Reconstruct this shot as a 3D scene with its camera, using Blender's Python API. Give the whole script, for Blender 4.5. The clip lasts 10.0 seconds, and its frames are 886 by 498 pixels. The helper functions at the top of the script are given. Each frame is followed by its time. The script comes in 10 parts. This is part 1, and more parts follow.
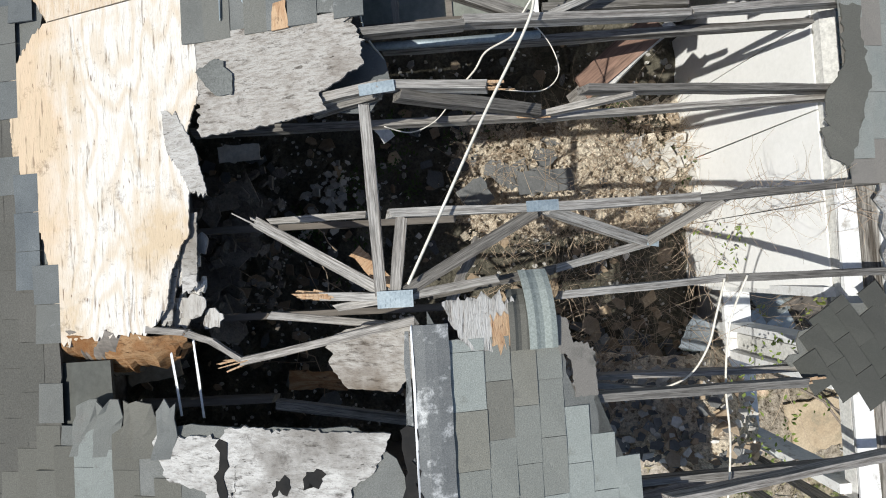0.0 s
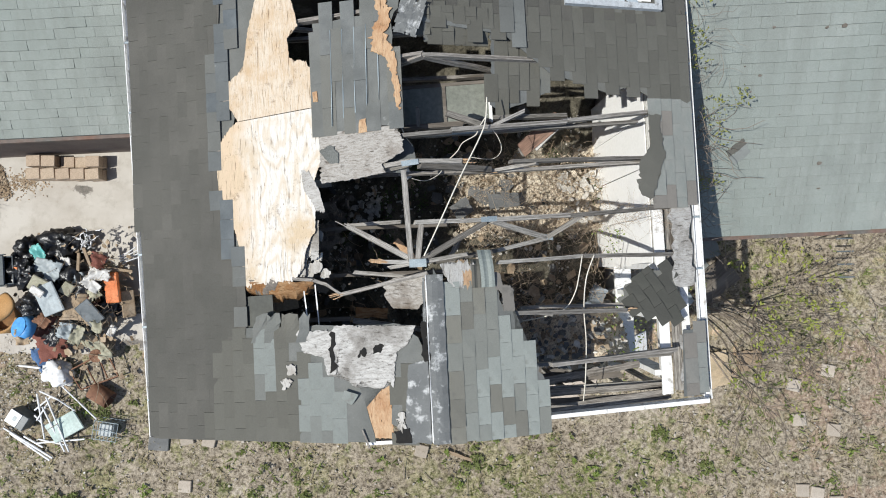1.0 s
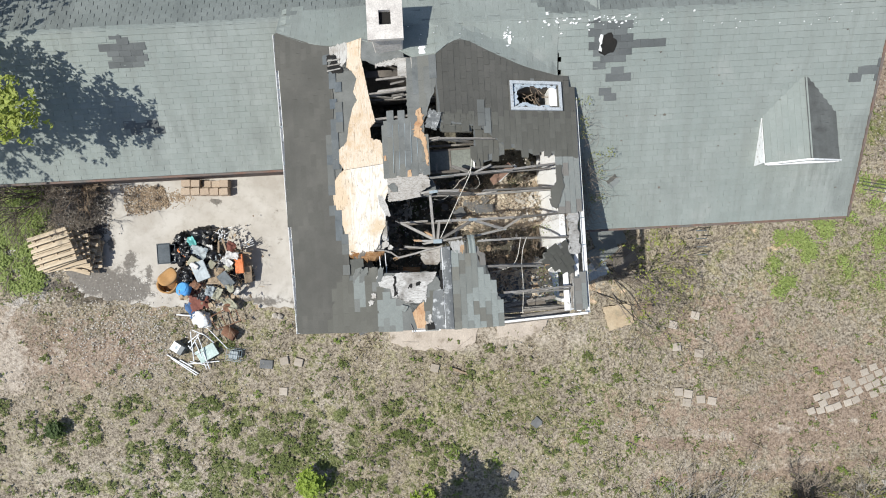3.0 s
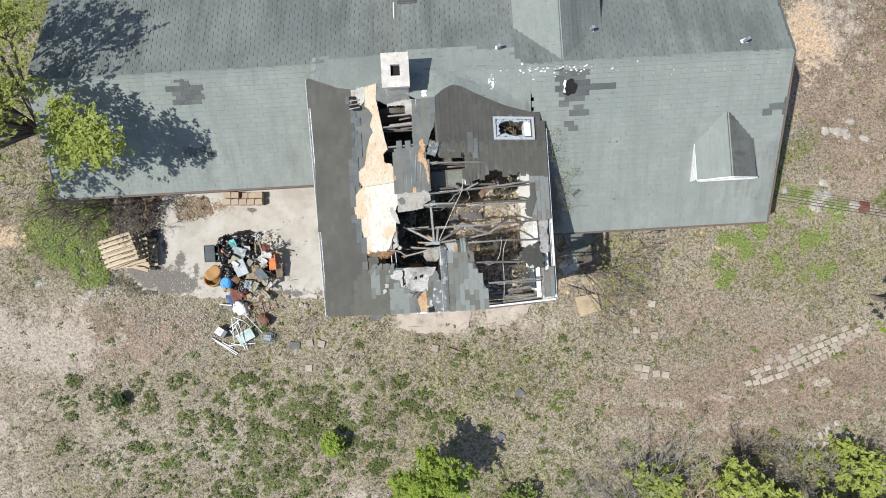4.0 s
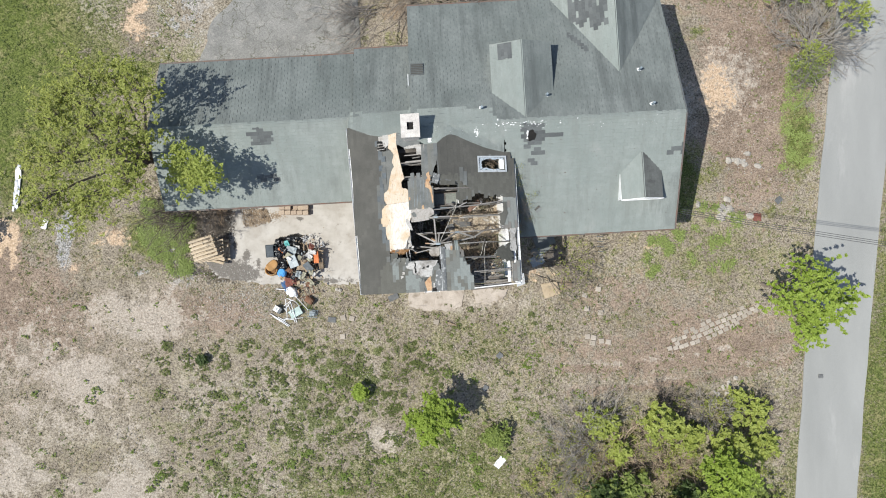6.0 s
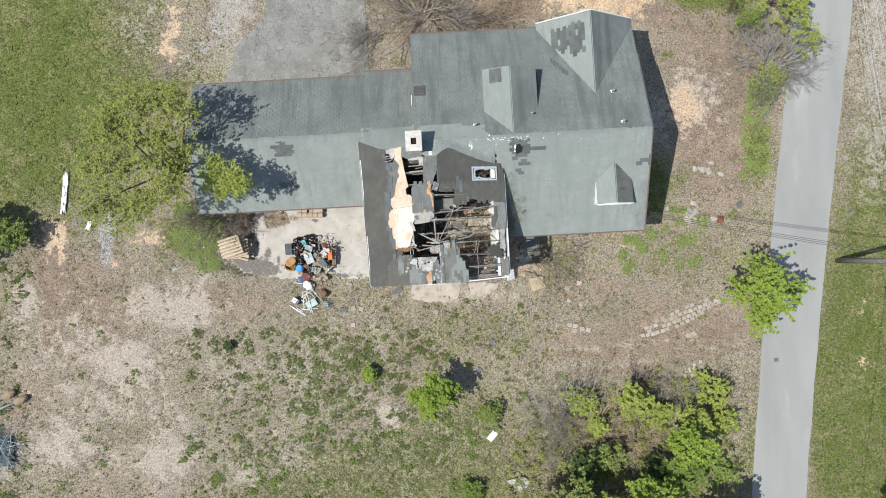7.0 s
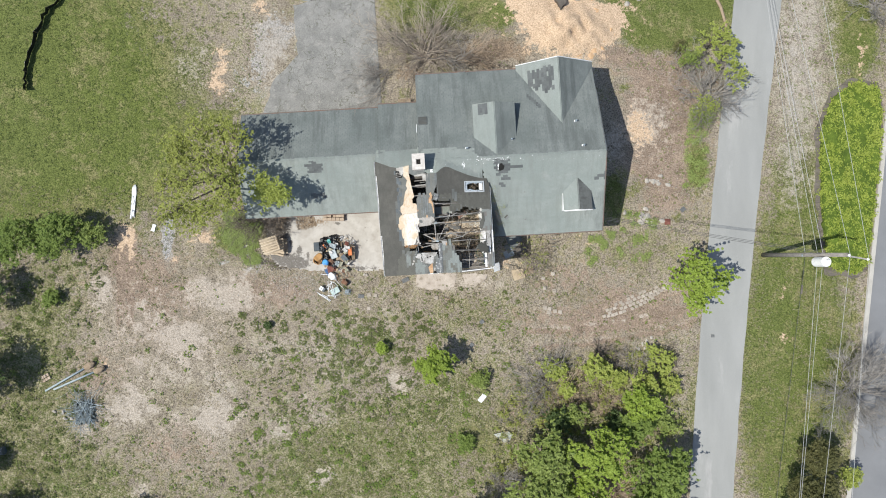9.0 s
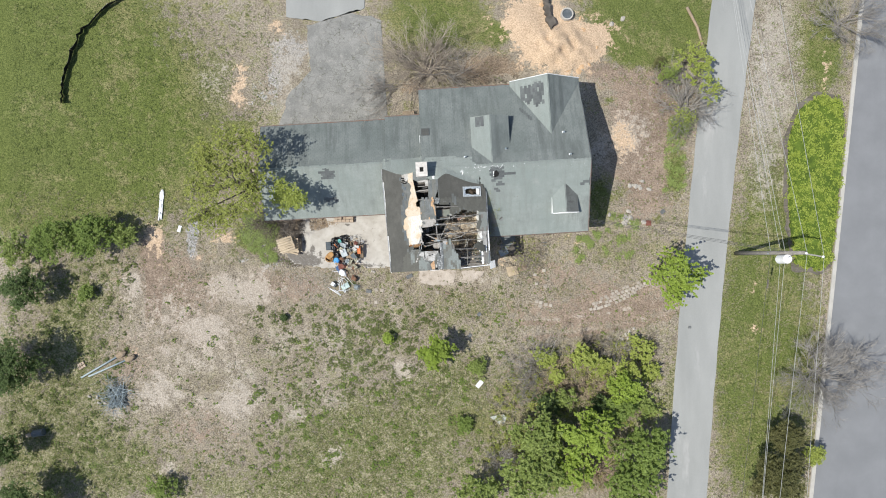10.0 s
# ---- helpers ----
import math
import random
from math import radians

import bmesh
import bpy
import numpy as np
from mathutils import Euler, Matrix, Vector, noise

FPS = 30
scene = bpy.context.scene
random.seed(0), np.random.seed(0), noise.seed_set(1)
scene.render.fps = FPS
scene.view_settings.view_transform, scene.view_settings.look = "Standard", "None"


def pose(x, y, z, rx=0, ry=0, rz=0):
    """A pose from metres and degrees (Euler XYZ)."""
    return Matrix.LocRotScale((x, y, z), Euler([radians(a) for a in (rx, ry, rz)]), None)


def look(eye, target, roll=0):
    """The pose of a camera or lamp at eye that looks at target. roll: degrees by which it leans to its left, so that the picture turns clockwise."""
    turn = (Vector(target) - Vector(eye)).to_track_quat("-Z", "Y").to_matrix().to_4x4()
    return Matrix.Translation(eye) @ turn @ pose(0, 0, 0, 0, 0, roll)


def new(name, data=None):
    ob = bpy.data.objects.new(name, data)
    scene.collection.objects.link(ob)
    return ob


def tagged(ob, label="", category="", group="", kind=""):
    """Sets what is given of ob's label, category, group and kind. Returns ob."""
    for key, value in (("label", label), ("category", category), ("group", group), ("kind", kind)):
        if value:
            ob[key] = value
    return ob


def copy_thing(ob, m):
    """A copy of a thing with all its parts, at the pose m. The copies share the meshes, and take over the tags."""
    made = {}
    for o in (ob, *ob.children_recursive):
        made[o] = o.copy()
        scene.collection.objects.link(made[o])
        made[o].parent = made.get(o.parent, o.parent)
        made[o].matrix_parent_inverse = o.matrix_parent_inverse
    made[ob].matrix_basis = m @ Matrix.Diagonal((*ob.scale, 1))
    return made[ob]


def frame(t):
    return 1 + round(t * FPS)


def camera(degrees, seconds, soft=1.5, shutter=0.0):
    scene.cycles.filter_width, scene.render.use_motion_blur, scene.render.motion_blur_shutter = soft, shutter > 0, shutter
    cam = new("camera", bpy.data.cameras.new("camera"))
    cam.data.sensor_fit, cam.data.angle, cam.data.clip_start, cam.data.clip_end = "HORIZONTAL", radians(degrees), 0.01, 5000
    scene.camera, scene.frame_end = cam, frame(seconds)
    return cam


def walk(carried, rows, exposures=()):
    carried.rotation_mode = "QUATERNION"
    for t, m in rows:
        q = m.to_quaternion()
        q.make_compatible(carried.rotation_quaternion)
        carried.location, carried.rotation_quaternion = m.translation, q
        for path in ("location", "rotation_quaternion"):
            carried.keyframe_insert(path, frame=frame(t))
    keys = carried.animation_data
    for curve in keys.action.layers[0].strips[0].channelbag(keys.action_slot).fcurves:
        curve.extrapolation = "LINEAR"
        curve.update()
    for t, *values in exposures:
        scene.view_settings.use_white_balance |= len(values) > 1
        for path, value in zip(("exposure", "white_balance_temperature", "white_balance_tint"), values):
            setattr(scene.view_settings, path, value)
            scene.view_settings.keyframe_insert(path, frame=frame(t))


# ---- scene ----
# The camera rises straight up over a ruined wing of a house, looking down.
cam = camera(73.0, 10.0, soft=1.0)
PATH = [
    (0, -0.000, -0.000, 8.865, 2.079, 0.087, 0.000),
    (0.5, 0.022, -0.143, 10.657, 2.079, 0.088, 0.432),
    (1, 0.034, -0.233, 12.358, 2.081, 0.088, 0.514),
    (1.5, 0.033, -0.410, 13.959, 2.083, 0.089, 0.430),
    (2, 0.062, -0.529, 15.716, 2.083, 0.090, 0.429),
    (2.5, -0.029, -0.640, 17.378, 2.081, 0.093, 0.390),
    (3, -0.110, -0.812, 19.178, 2.078, 0.097, 0.242),
    (4.5, -0.018, -0.990, 24.927, 2.053, 0.112, 0.036),
    (5, -0.062, -1.087, 26.874, 2.048, 0.110, 0.096),
    (5.5, -0.031, -1.170, 28.808, 2.042, 0.108, 0.152),
    (7, 0.046, -1.464, 34.742, 1.988, 0.083, 0.178),
    (7.5, 0.121, -1.590, 36.672, 1.982, 0.080, 0.144),
    (8, 0.163, -1.723, 38.688, 1.977, 0.077, 0.084),
    (8.5, 0.151, -1.811, 40.639, 1.972, 0.074, 0.080),
    (9, 0.133, -1.908, 42.688, 1.969, 0.071, 0.054),
    (9.5, 0.098, -2.013, 44.659, 1.967, 0.069, 0.051),
    (10, 0.084, -2.125, 46.765, 1.966, 0.068, 0.015),
]
walk(cam, [(t, pose(x, y, z, rx, ry, rz)) for t, x, y, z, rx, ry, rz in PATH], [(0.0, 0.18), (0.5, 0.1), (1.0, 0.14), (2.0, 0.2), (4.0, 0.24), (10.0, 0.22)])

# ---- light: clear spring day, sun from the west-south-west ----
SUN_WAY = Vector((0.615, 0.193, -1.0)).normalized()
sky_world = bpy.data.worlds.new("sky")
sky_world.use_nodes = True
scene.world = sky_world
wt = sky_world.node_tree
sky_node = wt.nodes.new("ShaderNodeTexSky")
sky_node.sky_type = "NISHITA"
sky_node.sun_disc = False
sky_node.sun_elevation = radians(57.0)
sky_node.sun_rotation = radians(252.5)
wt.links.new(sky_node.outputs[0], wt.nodes["Background"].inputs[0])
wt.nodes["Background"].inputs[1].default_value = 0.11
sun_data = bpy.data.lights.new("sun", "SUN")
sun_data.energy, sun_data.angle, sun_data.color = 4.3, radians(0.53), (1.0, 0.99, 0.93)
sun_ob = new("sun", sun_data)
sun_ob.matrix_world = look(-SUN_WAY * 60, (0, 0, 0))


# ---- materials ----
def ramp(nt, src, lo, hi):
    n = nt.nodes.new("ShaderNodeMapRange")
    n.inputs[1].default_value, n.inputs[2].default_value = lo, hi
    nt.links.new(src, n.inputs[0])
    return n.outputs[0]


def noise_node(nt, vec, scale, detail=4.0, rough=0.6):
    n = nt.nodes.new("ShaderNodeTexNoise")
    n.inputs["Scale"].default_value, n.inputs["Detail"].default_value = scale, detail
    n.inputs["Roughness"].default_value = rough
    nt.links.new(vec, n.inputs["Vector"])
    return n.outputs["Fac"]


def mixc(nt, fac, a, b, blend="MIX"):
    n = nt.nodes.new("ShaderNodeMix")
    n.data_type, n.blend_type = "RGBA", blend
    for sock, v in ((n.inputs[0], fac), (n.inputs[6], a), (n.inputs[7], b)):
        if isinstance(v, (int, float)):
            sock.default_value = v
        elif isinstance(v, tuple):
            sock.default_value = (*v, 1.0)
        else:
            nt.links.new(v, sock)
    return n.outputs[2]


def mathn(nt, op, a, b):
    n = nt.nodes.new("ShaderNodeMath")
    n.operation = op
    for sock, v in ((n.inputs[0], a), (n.inputs[1], b)):
        if isinstance(v, (int, float)):
            sock.default_value = v
        else:
            nt.links.new(v, sock)
    return n.outputs[0]


def surf(name, a, b, grain=60.0, patch=1.5, rough=0.85, bump=0.25, bump_d=0.01, vary="", amount=0.5, other=None,
         metal=0.0, spec=0.3, stretch=(1, 1, 1), stain=None, stain_scale=3.0, stain_lo=0.55, grainy=0.3, pick=None, streak=None, crack=None, smoke=None):
    """A worn surface: two colours in patches, fine grain, pieces that differ (island or object), and stains."""
    m = bpy.data.materials.new(name)
    m.use_nodes = True
    nt = m.node_tree
    bsdf = nt.nodes["Principled BSDF"]
    tc = nt.nodes.new("ShaderNodeTexCoord")
    mp = nt.nodes.new("ShaderNodeMapping")
    mp.inputs["Scale"].default_value = stretch
    nt.links.new(tc.outputs["Object"], mp.inputs[0])
    vec = mp.outputs[0]
    fine = noise_node(nt, vec, grain, 5.0, 0.7)
    big = noise_node(nt, vec, patch, 4.0, 0.6)
    col = mixc(nt, ramp(nt, big, 0.35, 0.65), a, b)
    if vary:
        g = nt.nodes.new("ShaderNodeNewGeometry" if vary == "island" else "ShaderNodeObjectInfo")
        rnd = g.outputs["Random Per Island" if vary == "island" else "Random"]
        if pick is not None:
            rnd = ramp(nt, rnd, pick, pick + 0.06)
        col = mixc(nt, mathn(nt, "MULTIPLY", rnd, amount), col, other or b)
    if stain:
        s = noise_node(nt, vec, stain_scale, 5.0, 0.65)
        col = mixc(nt, ramp(nt, s, stain_lo, stain_lo + 0.12), col, stain)
    if crack:
        vo = nt.nodes.new("ShaderNodeTexVoronoi")
        vo.feature = "DISTANCE_TO_EDGE"
        vo.inputs["Scale"].default_value = crack[0]
        wv = nt.nodes.new("ShaderNodeVectorMath")
        wv.operation = "ADD"
        nn = nt.nodes.new("ShaderNodeTexNoise")
        nn.inputs["Scale"].default_value, nn.inputs["Detail"].default_value = 1.6, 6.0
        nt.links.new(tc.outputs["Object"], wv.inputs[0])
        nt.links.new(tc.outputs["Object"], nn.inputs["Vector"])
        nt.links.new(nn.outputs["Color"], wv.inputs[1])
        nt.links.new(wv.outputs[0], vo.inputs["Vector"])
        gate = ramp(nt, noise_node(nt, tc.outputs["Object"], 0.5, 3.0, 0.6), 0.4, 0.55)
        col = mixc(nt, mathn(nt, "MULTIPLY", ramp(nt, vo.outputs["Distance"], crack[1], 0.0), gate), col, crack[2])
    if streak:
        sm = nt.nodes.new("ShaderNodeMapping")
        sm.inputs["Scale"].default_value = streak[1]
        nt.links.new(tc.outputs["Object"], sm.inputs[0])
        s = noise_node(nt, sm.outputs[0], 1.0, 4.0, 0.7)
        col = mixc(nt, mathn(nt, "MULTIPLY", ramp(nt, s, 0.46, 0.64), 0.75), col, streak[0])
    if smoke:
        fm = nt.nodes.new("ShaderNodeMapping")
        fm.inputs["Scale"].default_value = (3.2, 0.5, 0.4)
        nt.links.new(tc.outputs["Object"], fm.inputs[0])
        lines = ramp(nt, noise_node(nt, fm.outputs[0], 1.0, 4.0, 0.7), 0.36, 0.66)
        area = ramp(nt, noise_node(nt, tc.outputs["Object"], 0.34, 3.0, 0.55), 0.53, 0.66)
        col = mixc(nt, mathn(nt, "MULTIPLY", mathn(nt, "MULTIPLY", lines, area), 0.7), col, smoke)
    v = nt.nodes.new("ShaderNodeMapRange")
    v.inputs[1].default_value, v.inputs[2].default_value = 0.25, 0.75
    v.inputs[3].default_value, v.inputs[4].default_value = 1 - grainy, 1 + grainy
    nt.links.new(fine, v.inputs[0])
    cmb = nt.nodes.new("ShaderNodeCombineColor")
    for i in range(3):
        nt.links.new(v.outputs[0], cmb.inputs[i])
    col = mixc(nt, 1.0, col, cmb.outputs[0], "MULTIPLY")
    nt.links.new(col, bsdf.inputs["Base Color"])
    bsdf.inputs["Roughness"].default_value = rough
    bsdf.inputs["Metallic"].default_value = metal
    bsdf.inputs["Specular IOR Level"].default_value = spec
    bp = nt.nodes.new("ShaderNodeBump")
    bp.inputs["Strength"].default_value, bp.inputs["Distance"].default_value = bump, bump_d
    nt.links.new(fine, bp.inputs["Height"])
    nt.links.new(bp.outputs[0], bsdf.inputs["Normal"])
    return m


def wood_sheet(name, pale, warm, dark, stretch, rings_k=0.25, covered=None):
    """Plywood: flat-sawn swirls, long dark checks, warm and bleached patches. The small factor of stretch lies along the grain.
    covered: tan colour of the strip that shingles long kept from bleaching, and the x at which it ends."""
    m = bpy.data.materials.new(name)
    m.use_nodes = True
    nt = m.node_tree
    bsdf = nt.nodes["Principled BSDF"]
    tc = nt.nodes.new("ShaderNodeTexCoord")
    mp = nt.nodes.new("ShaderNodeMapping")
    mp.inputs["Scale"].default_value = stretch
    nt.links.new(tc.outputs["Object"], mp.inputs[0])
    vec = mp.outputs[0]
    wm = nt.nodes.new("ShaderNodeMapping")
    wm.inputs["Scale"].default_value = tuple(v ** 0.55 for v in stretch)
    nt.links.new(tc.outputs["Object"], wm.inputs[0])
    swirl = noise_node(nt, wm.outputs[0], 1.9, 2.5, 0.5)
    rings = mathn(nt, "SINE", mathn(nt, "MULTIPLY", swirl, 95.0), 0.0)
    fine, fibre = noise_node(nt, vec, 190, 4.0, 0.75), noise_node(nt, vec, 60, 5.0, 0.75)
    broad = noise_node(nt, tc.outputs["Object"], 1.7, 5.0, 0.65)
    col = mixc(nt, ramp(nt, broad, 0.49, 0.68), pale, warm)
    if covered:
        sx = nt.nodes.new("ShaderNodeSeparateXYZ")
        nt.links.new(tc.outputs["Object"], sx.inputs[0])
        way = mathn(nt, "ADD", mathn(nt, "ADD", sx.outputs[0], mathn(nt, "MULTIPLY", broad, 0.9)), mathn(nt, "MULTIPLY", swirl, 0.3))
        col = mixc(nt, mathn(nt, "MULTIPLY", ramp(nt, way, covered[1] + 0.72, covered[1] + 0.44), 0.85), col, covered[0])
    col = mixc(nt, mathn(nt, "MULTIPLY", ramp(nt, rings, 0.1, 1.0), rings_k), col, warm)
    col = mixc(nt, mathn(nt, "MULTIPLY", ramp(nt, fibre, 0.45, 0.62), 0.3 if covered else 0.6), col, warm)
    checks = noise_node(nt, vec, 30, 4.0, 0.65)
    col = mixc(nt, mathn(nt, "MULTIPLY", ramp(nt, checks, 0.625, 0.7), 0.7), col, dark)
    col = mixc(nt, mathn(nt, "MULTIPLY", ramp(nt, fine, 0.56, 0.72), 0.4 if covered else 0.65), col, dark)
    tm = nt.nodes.new("ShaderNodeMapping")
    tm.inputs["Scale"].default_value = tuple(v ** 0.72 for v in stretch)
    nt.links.new(tc.outputs["Object"], tm.inputs[0])
    ticks = ramp(nt, noise_node(nt, tm.outputs[0], 75, 1.5, 0.5), 0.69, 0.73)
    gate = ramp(nt, noise_node(nt, tc.outputs["Object"], 5, 3.0, 0.6), 0.42, 0.6)
    col = mixc(nt, mathn(nt, "MULTIPLY", mathn(nt, "MULTIPLY", ticks, gate), 0.9), col, dark)
    spots = noise_node(nt, tc.outputs["Object"], 6, 6.0, 0.8)
    col = mixc(nt, mathn(nt, "MULTIPLY", ramp(nt, spots, 0.57, 0.68), 0.55), col, dark)
    nt.links.new(col, bsdf.inputs["Base Color"])
    bsdf.inputs["Roughness"].default_value = 0.85
    bsdf.inputs["Specular IOR Level"].default_value = 0.2
    bp = nt.nodes.new("ShaderNodeBump")
    bp.inputs["Strength"].default_value, bp.inputs["Distance"].default_value = 0.8, 0.006
    nt.links.new(mathn(nt, "SUBTRACT", mathn(nt, "ADD", fine, fibre), ramp(nt, checks, 0.6, 0.66)), bp.inputs["Height"])
    nt.links.new(bp.outputs[0], bsdf.inputs["Normal"])
    return m


M = {}
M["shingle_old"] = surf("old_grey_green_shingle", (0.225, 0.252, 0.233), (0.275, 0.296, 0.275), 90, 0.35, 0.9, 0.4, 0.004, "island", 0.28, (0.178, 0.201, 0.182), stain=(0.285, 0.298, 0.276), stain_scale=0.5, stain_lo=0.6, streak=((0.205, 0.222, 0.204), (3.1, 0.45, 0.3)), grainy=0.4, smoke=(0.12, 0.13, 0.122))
# Lee-slope copy of the old shingle, shade mixed into its colour; streaks are weathering.
M["shingle_shaded"] = surf("shaded_slope_shingle", (0.15, 0.168, 0.158), (0.205, 0.222, 0.21), 60, 0.45, 0.9, 0.4, 0.004, "island", 0.22, (0.1, 0.112, 0.105), streak=((0.105, 0.115, 0.11), (1.6, 0.22, 0.3)), grainy=0.4)
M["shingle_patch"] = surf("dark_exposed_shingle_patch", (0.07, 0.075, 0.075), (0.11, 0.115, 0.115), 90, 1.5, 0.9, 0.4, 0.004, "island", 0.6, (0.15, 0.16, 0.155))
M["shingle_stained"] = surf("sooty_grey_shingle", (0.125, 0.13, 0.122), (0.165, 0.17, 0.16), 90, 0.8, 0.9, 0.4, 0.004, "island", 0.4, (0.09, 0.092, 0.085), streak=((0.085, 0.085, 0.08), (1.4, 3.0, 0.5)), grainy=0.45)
M["shingle_dark"] = surf("dark_brown_grey_shingle", (0.082, 0.079, 0.07), (0.115, 0.11, 0.097), 110, 0.8, 0.92, 0.5, 0.005, "island", 0.55, (0.075, 0.074, 0.064), grainy=0.4)
M["shingle_slate"] = surf("slate_grey_shingle", (0.15, 0.16, 0.155), (0.24, 0.255, 0.245), 120, 1.2, 0.9, 0.4, 0.004, "island", 0.75, (0.1, 0.1, 0.092))
M["shingle_tile"] = surf("pale_grey_shingle", (0.25, 0.268, 0.247), (0.31, 0.328, 0.305), 190, 1.6, 0.9, 0.6, 0.005, "object", 0.65, (0.165, 0.163, 0.142), stain=(0.195, 0.2, 0.18), stain_scale=7, stain_lo=0.56, pick=0.72, grainy=0.45)
M["shingle_drab"] = surf("drab_olive_grey_shingle", (0.195, 0.19, 0.16), (0.235, 0.228, 0.195), 190, 1.6, 0.9, 0.6, 0.005, "object", 0.6, (0.13, 0.126, 0.11), stain=(0.145, 0.142, 0.125), stain_scale=7, stain_lo=0.56, grainy=0.4)
M["shingle_front"] = surf("mixed_grey_shingle", (0.175, 0.19, 0.178), (0.235, 0.25, 0.235), 190, 1.4, 0.9, 0.6, 0.005, "object", 0.6, (0.12, 0.117, 0.106), stain=(0.15, 0.148, 0.136), stain_scale=7, stain_lo=0.56, pick=0.6, grainy=0.45)
M["shingle_mixed"] = surf("mixed_brown_grey_shingle", (0.2, 0.215, 0.2), (0.26, 0.26, 0.24), 190, 2.4, 0.9, 0.6, 0.005, "object", 0.85, (0.19, 0.172, 0.152), stain=(0.13, 0.125, 0.11), stain_scale=5, stain_lo=0.57, pick=0.6, grainy=0.45)
M["shingle_darkobj"] = surf("dark_loose_shingle", (0.108, 0.106, 0.091), (0.138, 0.134, 0.116), 150, 0.8, 0.92, 0.5, 0.005, "object", 0.5, (0.085, 0.082, 0.07), grainy=0.4)
M["felt_limed"] = surf("felt_with_pale_bloom", (0.125, 0.13, 0.13), (0.155, 0.16, 0.158), 170, 3.0, 0.9, 0.6, 0.005, stain=(0.44, 0.445, 0.44), stain_scale=8, stain_lo=0.54, grainy=0.5)
M["ply_split"] = wood_sheet("split_grey_plywood", (0.5, 0.488, 0.465), (0.2, 0.186, 0.168), (0.05, 0.042, 0.036), (0.07, 0.8, 1), 0.3)
M["shingle_flap"] = surf("dark_torn_shingle", (0.06, 0.061, 0.052), (0.085, 0.085, 0.073), 170, 2, 0.92, 0.6, 0.005, "object", 0.5, (0.06, 0.058, 0.052), grainy=0.4)
M["felt"] = surf("weathered_roofing_felt", (0.098, 0.106, 0.106), (0.165, 0.173, 0.17), 170, 3.0, 0.9, 0.6, 0.005, "island", 0.9, (0.15, 0.148, 0.13), stain=(0.38, 0.385, 0.38), stain_scale=5, stain_lo=0.66, grainy=0.45)
M["felt_blue"] = surf("blue_grey_underlay", (0.085, 0.098, 0.108), (0.125, 0.14, 0.148), 170, 3.0, 0.9, 0.6, 0.005, "island", 0.8, (0.14, 0.138, 0.122), stain=(0.3, 0.31, 0.31), stain_scale=6, stain_lo=0.68, grainy=0.45)
M["plywood"] = wood_sheet("bare_bleached_plywood", (0.66, 0.635, 0.59), (0.54, 0.43, 0.3), (0.15, 0.1, 0.065), (1, 0.11, 1), 0.5, ((0.57, 0.42, 0.27), -2.34))
M["ply_tan"] = wood_sheet("bare_tan_plywood", (0.61, 0.53, 0.43), (0.5, 0.36, 0.225), (0.15, 0.095, 0.06), (1, 0.11, 1))
M["ply_grey"] = wood_sheet("grey_weathered_plywood", (0.47, 0.455, 0.43), (0.22, 0.2, 0.172), (0.045, 0.036, 0.03), (0.1, 1, 1))
M["ply_white"] = wood_sheet("bleached_grey_plywood", (0.5, 0.487, 0.46), (0.3, 0.272, 0.235), (0.08, 0.064, 0.052), (1, 0.12, 1), 0.15)
M["ply_brown"] = wood_sheet("brown_grey_weathered_plywood", (0.4, 0.38, 0.35), (0.16, 0.132, 0.106), (0.045, 0.036, 0.028), (0.1, 1, 1), 0.15)
M["ply_raw"] = wood_sheet("raw_orange_torn_plywood", (0.5, 0.345, 0.215), (0.34, 0.175, 0.085), (0.06, 0.035, 0.02), (1, 0.16, 1))
M["ply_char"] = wood_sheet("charred_orange_plywood", (0.32, 0.2, 0.105), (0.2, 0.085, 0.028), (0.022, 0.015, 0.011), (0.3, 1.3, 1.3), 0.6)
M["timber"] = surf("silver_grey_weathered_timber", (0.3, 0.285, 0.26), (0.52, 0.5, 0.465), 130, 3.5, 0.85, 1.0, 0.006, "object", 0.6, (0.16, 0.135, 0.115), stretch=(0.06, 1, 1), stain=(0.08, 0.067, 0.055), stain_scale=14, stain_lo=0.56, grainy=0.75, streak=((0.085, 0.072, 0.06), (1.1, 55, 55)))
M["timber_mid"] = surf("grey_cracked_timber", (0.17, 0.16, 0.145), (0.3, 0.285, 0.26), 130, 3.5, 0.85, 1.0, 0.006, "object", 0.6, (0.1, 0.088, 0.075), stretch=(0.06, 1, 1), stain=(0.055, 0.046, 0.038), stain_scale=14, stain_lo=0.55, grainy=0.75, streak=((0.05, 0.043, 0.036), (1.1, 55, 55)))
M["plank_brown"] = surf("reddish_brown_plank", (0.16, 0.095, 0.07), (0.24, 0.15, 0.11), 60, 3, 0.8, 0.5, 0.005, stretch=(0.1, 1, 1), stain=(0.07, 0.045, 0.035), stain_scale=10, stain_lo=0.57, grainy=0.5)
M["plaster_white"] = surf("lumpy_white_foam", (0.74, 0.73, 0.7), (0.6, 0.58, 0.54), 60, 9, 0.9, 1.0, 0.02, grainy=0.3)
M["timber_dark"] = surf("dark_damp_timber", (0.1, 0.085, 0.07), (0.17, 0.15, 0.13), 30, 3, 0.85, 0.6, 0.006, stretch=(0.1, 1, 1), grainy=0.4)
M["rust_trim"] = surf("orange_rust_trim", (0.3, 0.13, 0.06), (0.4, 0.2, 0.11), 30, 4, 0.8, 0.4, 0.004, grainy=0.4)
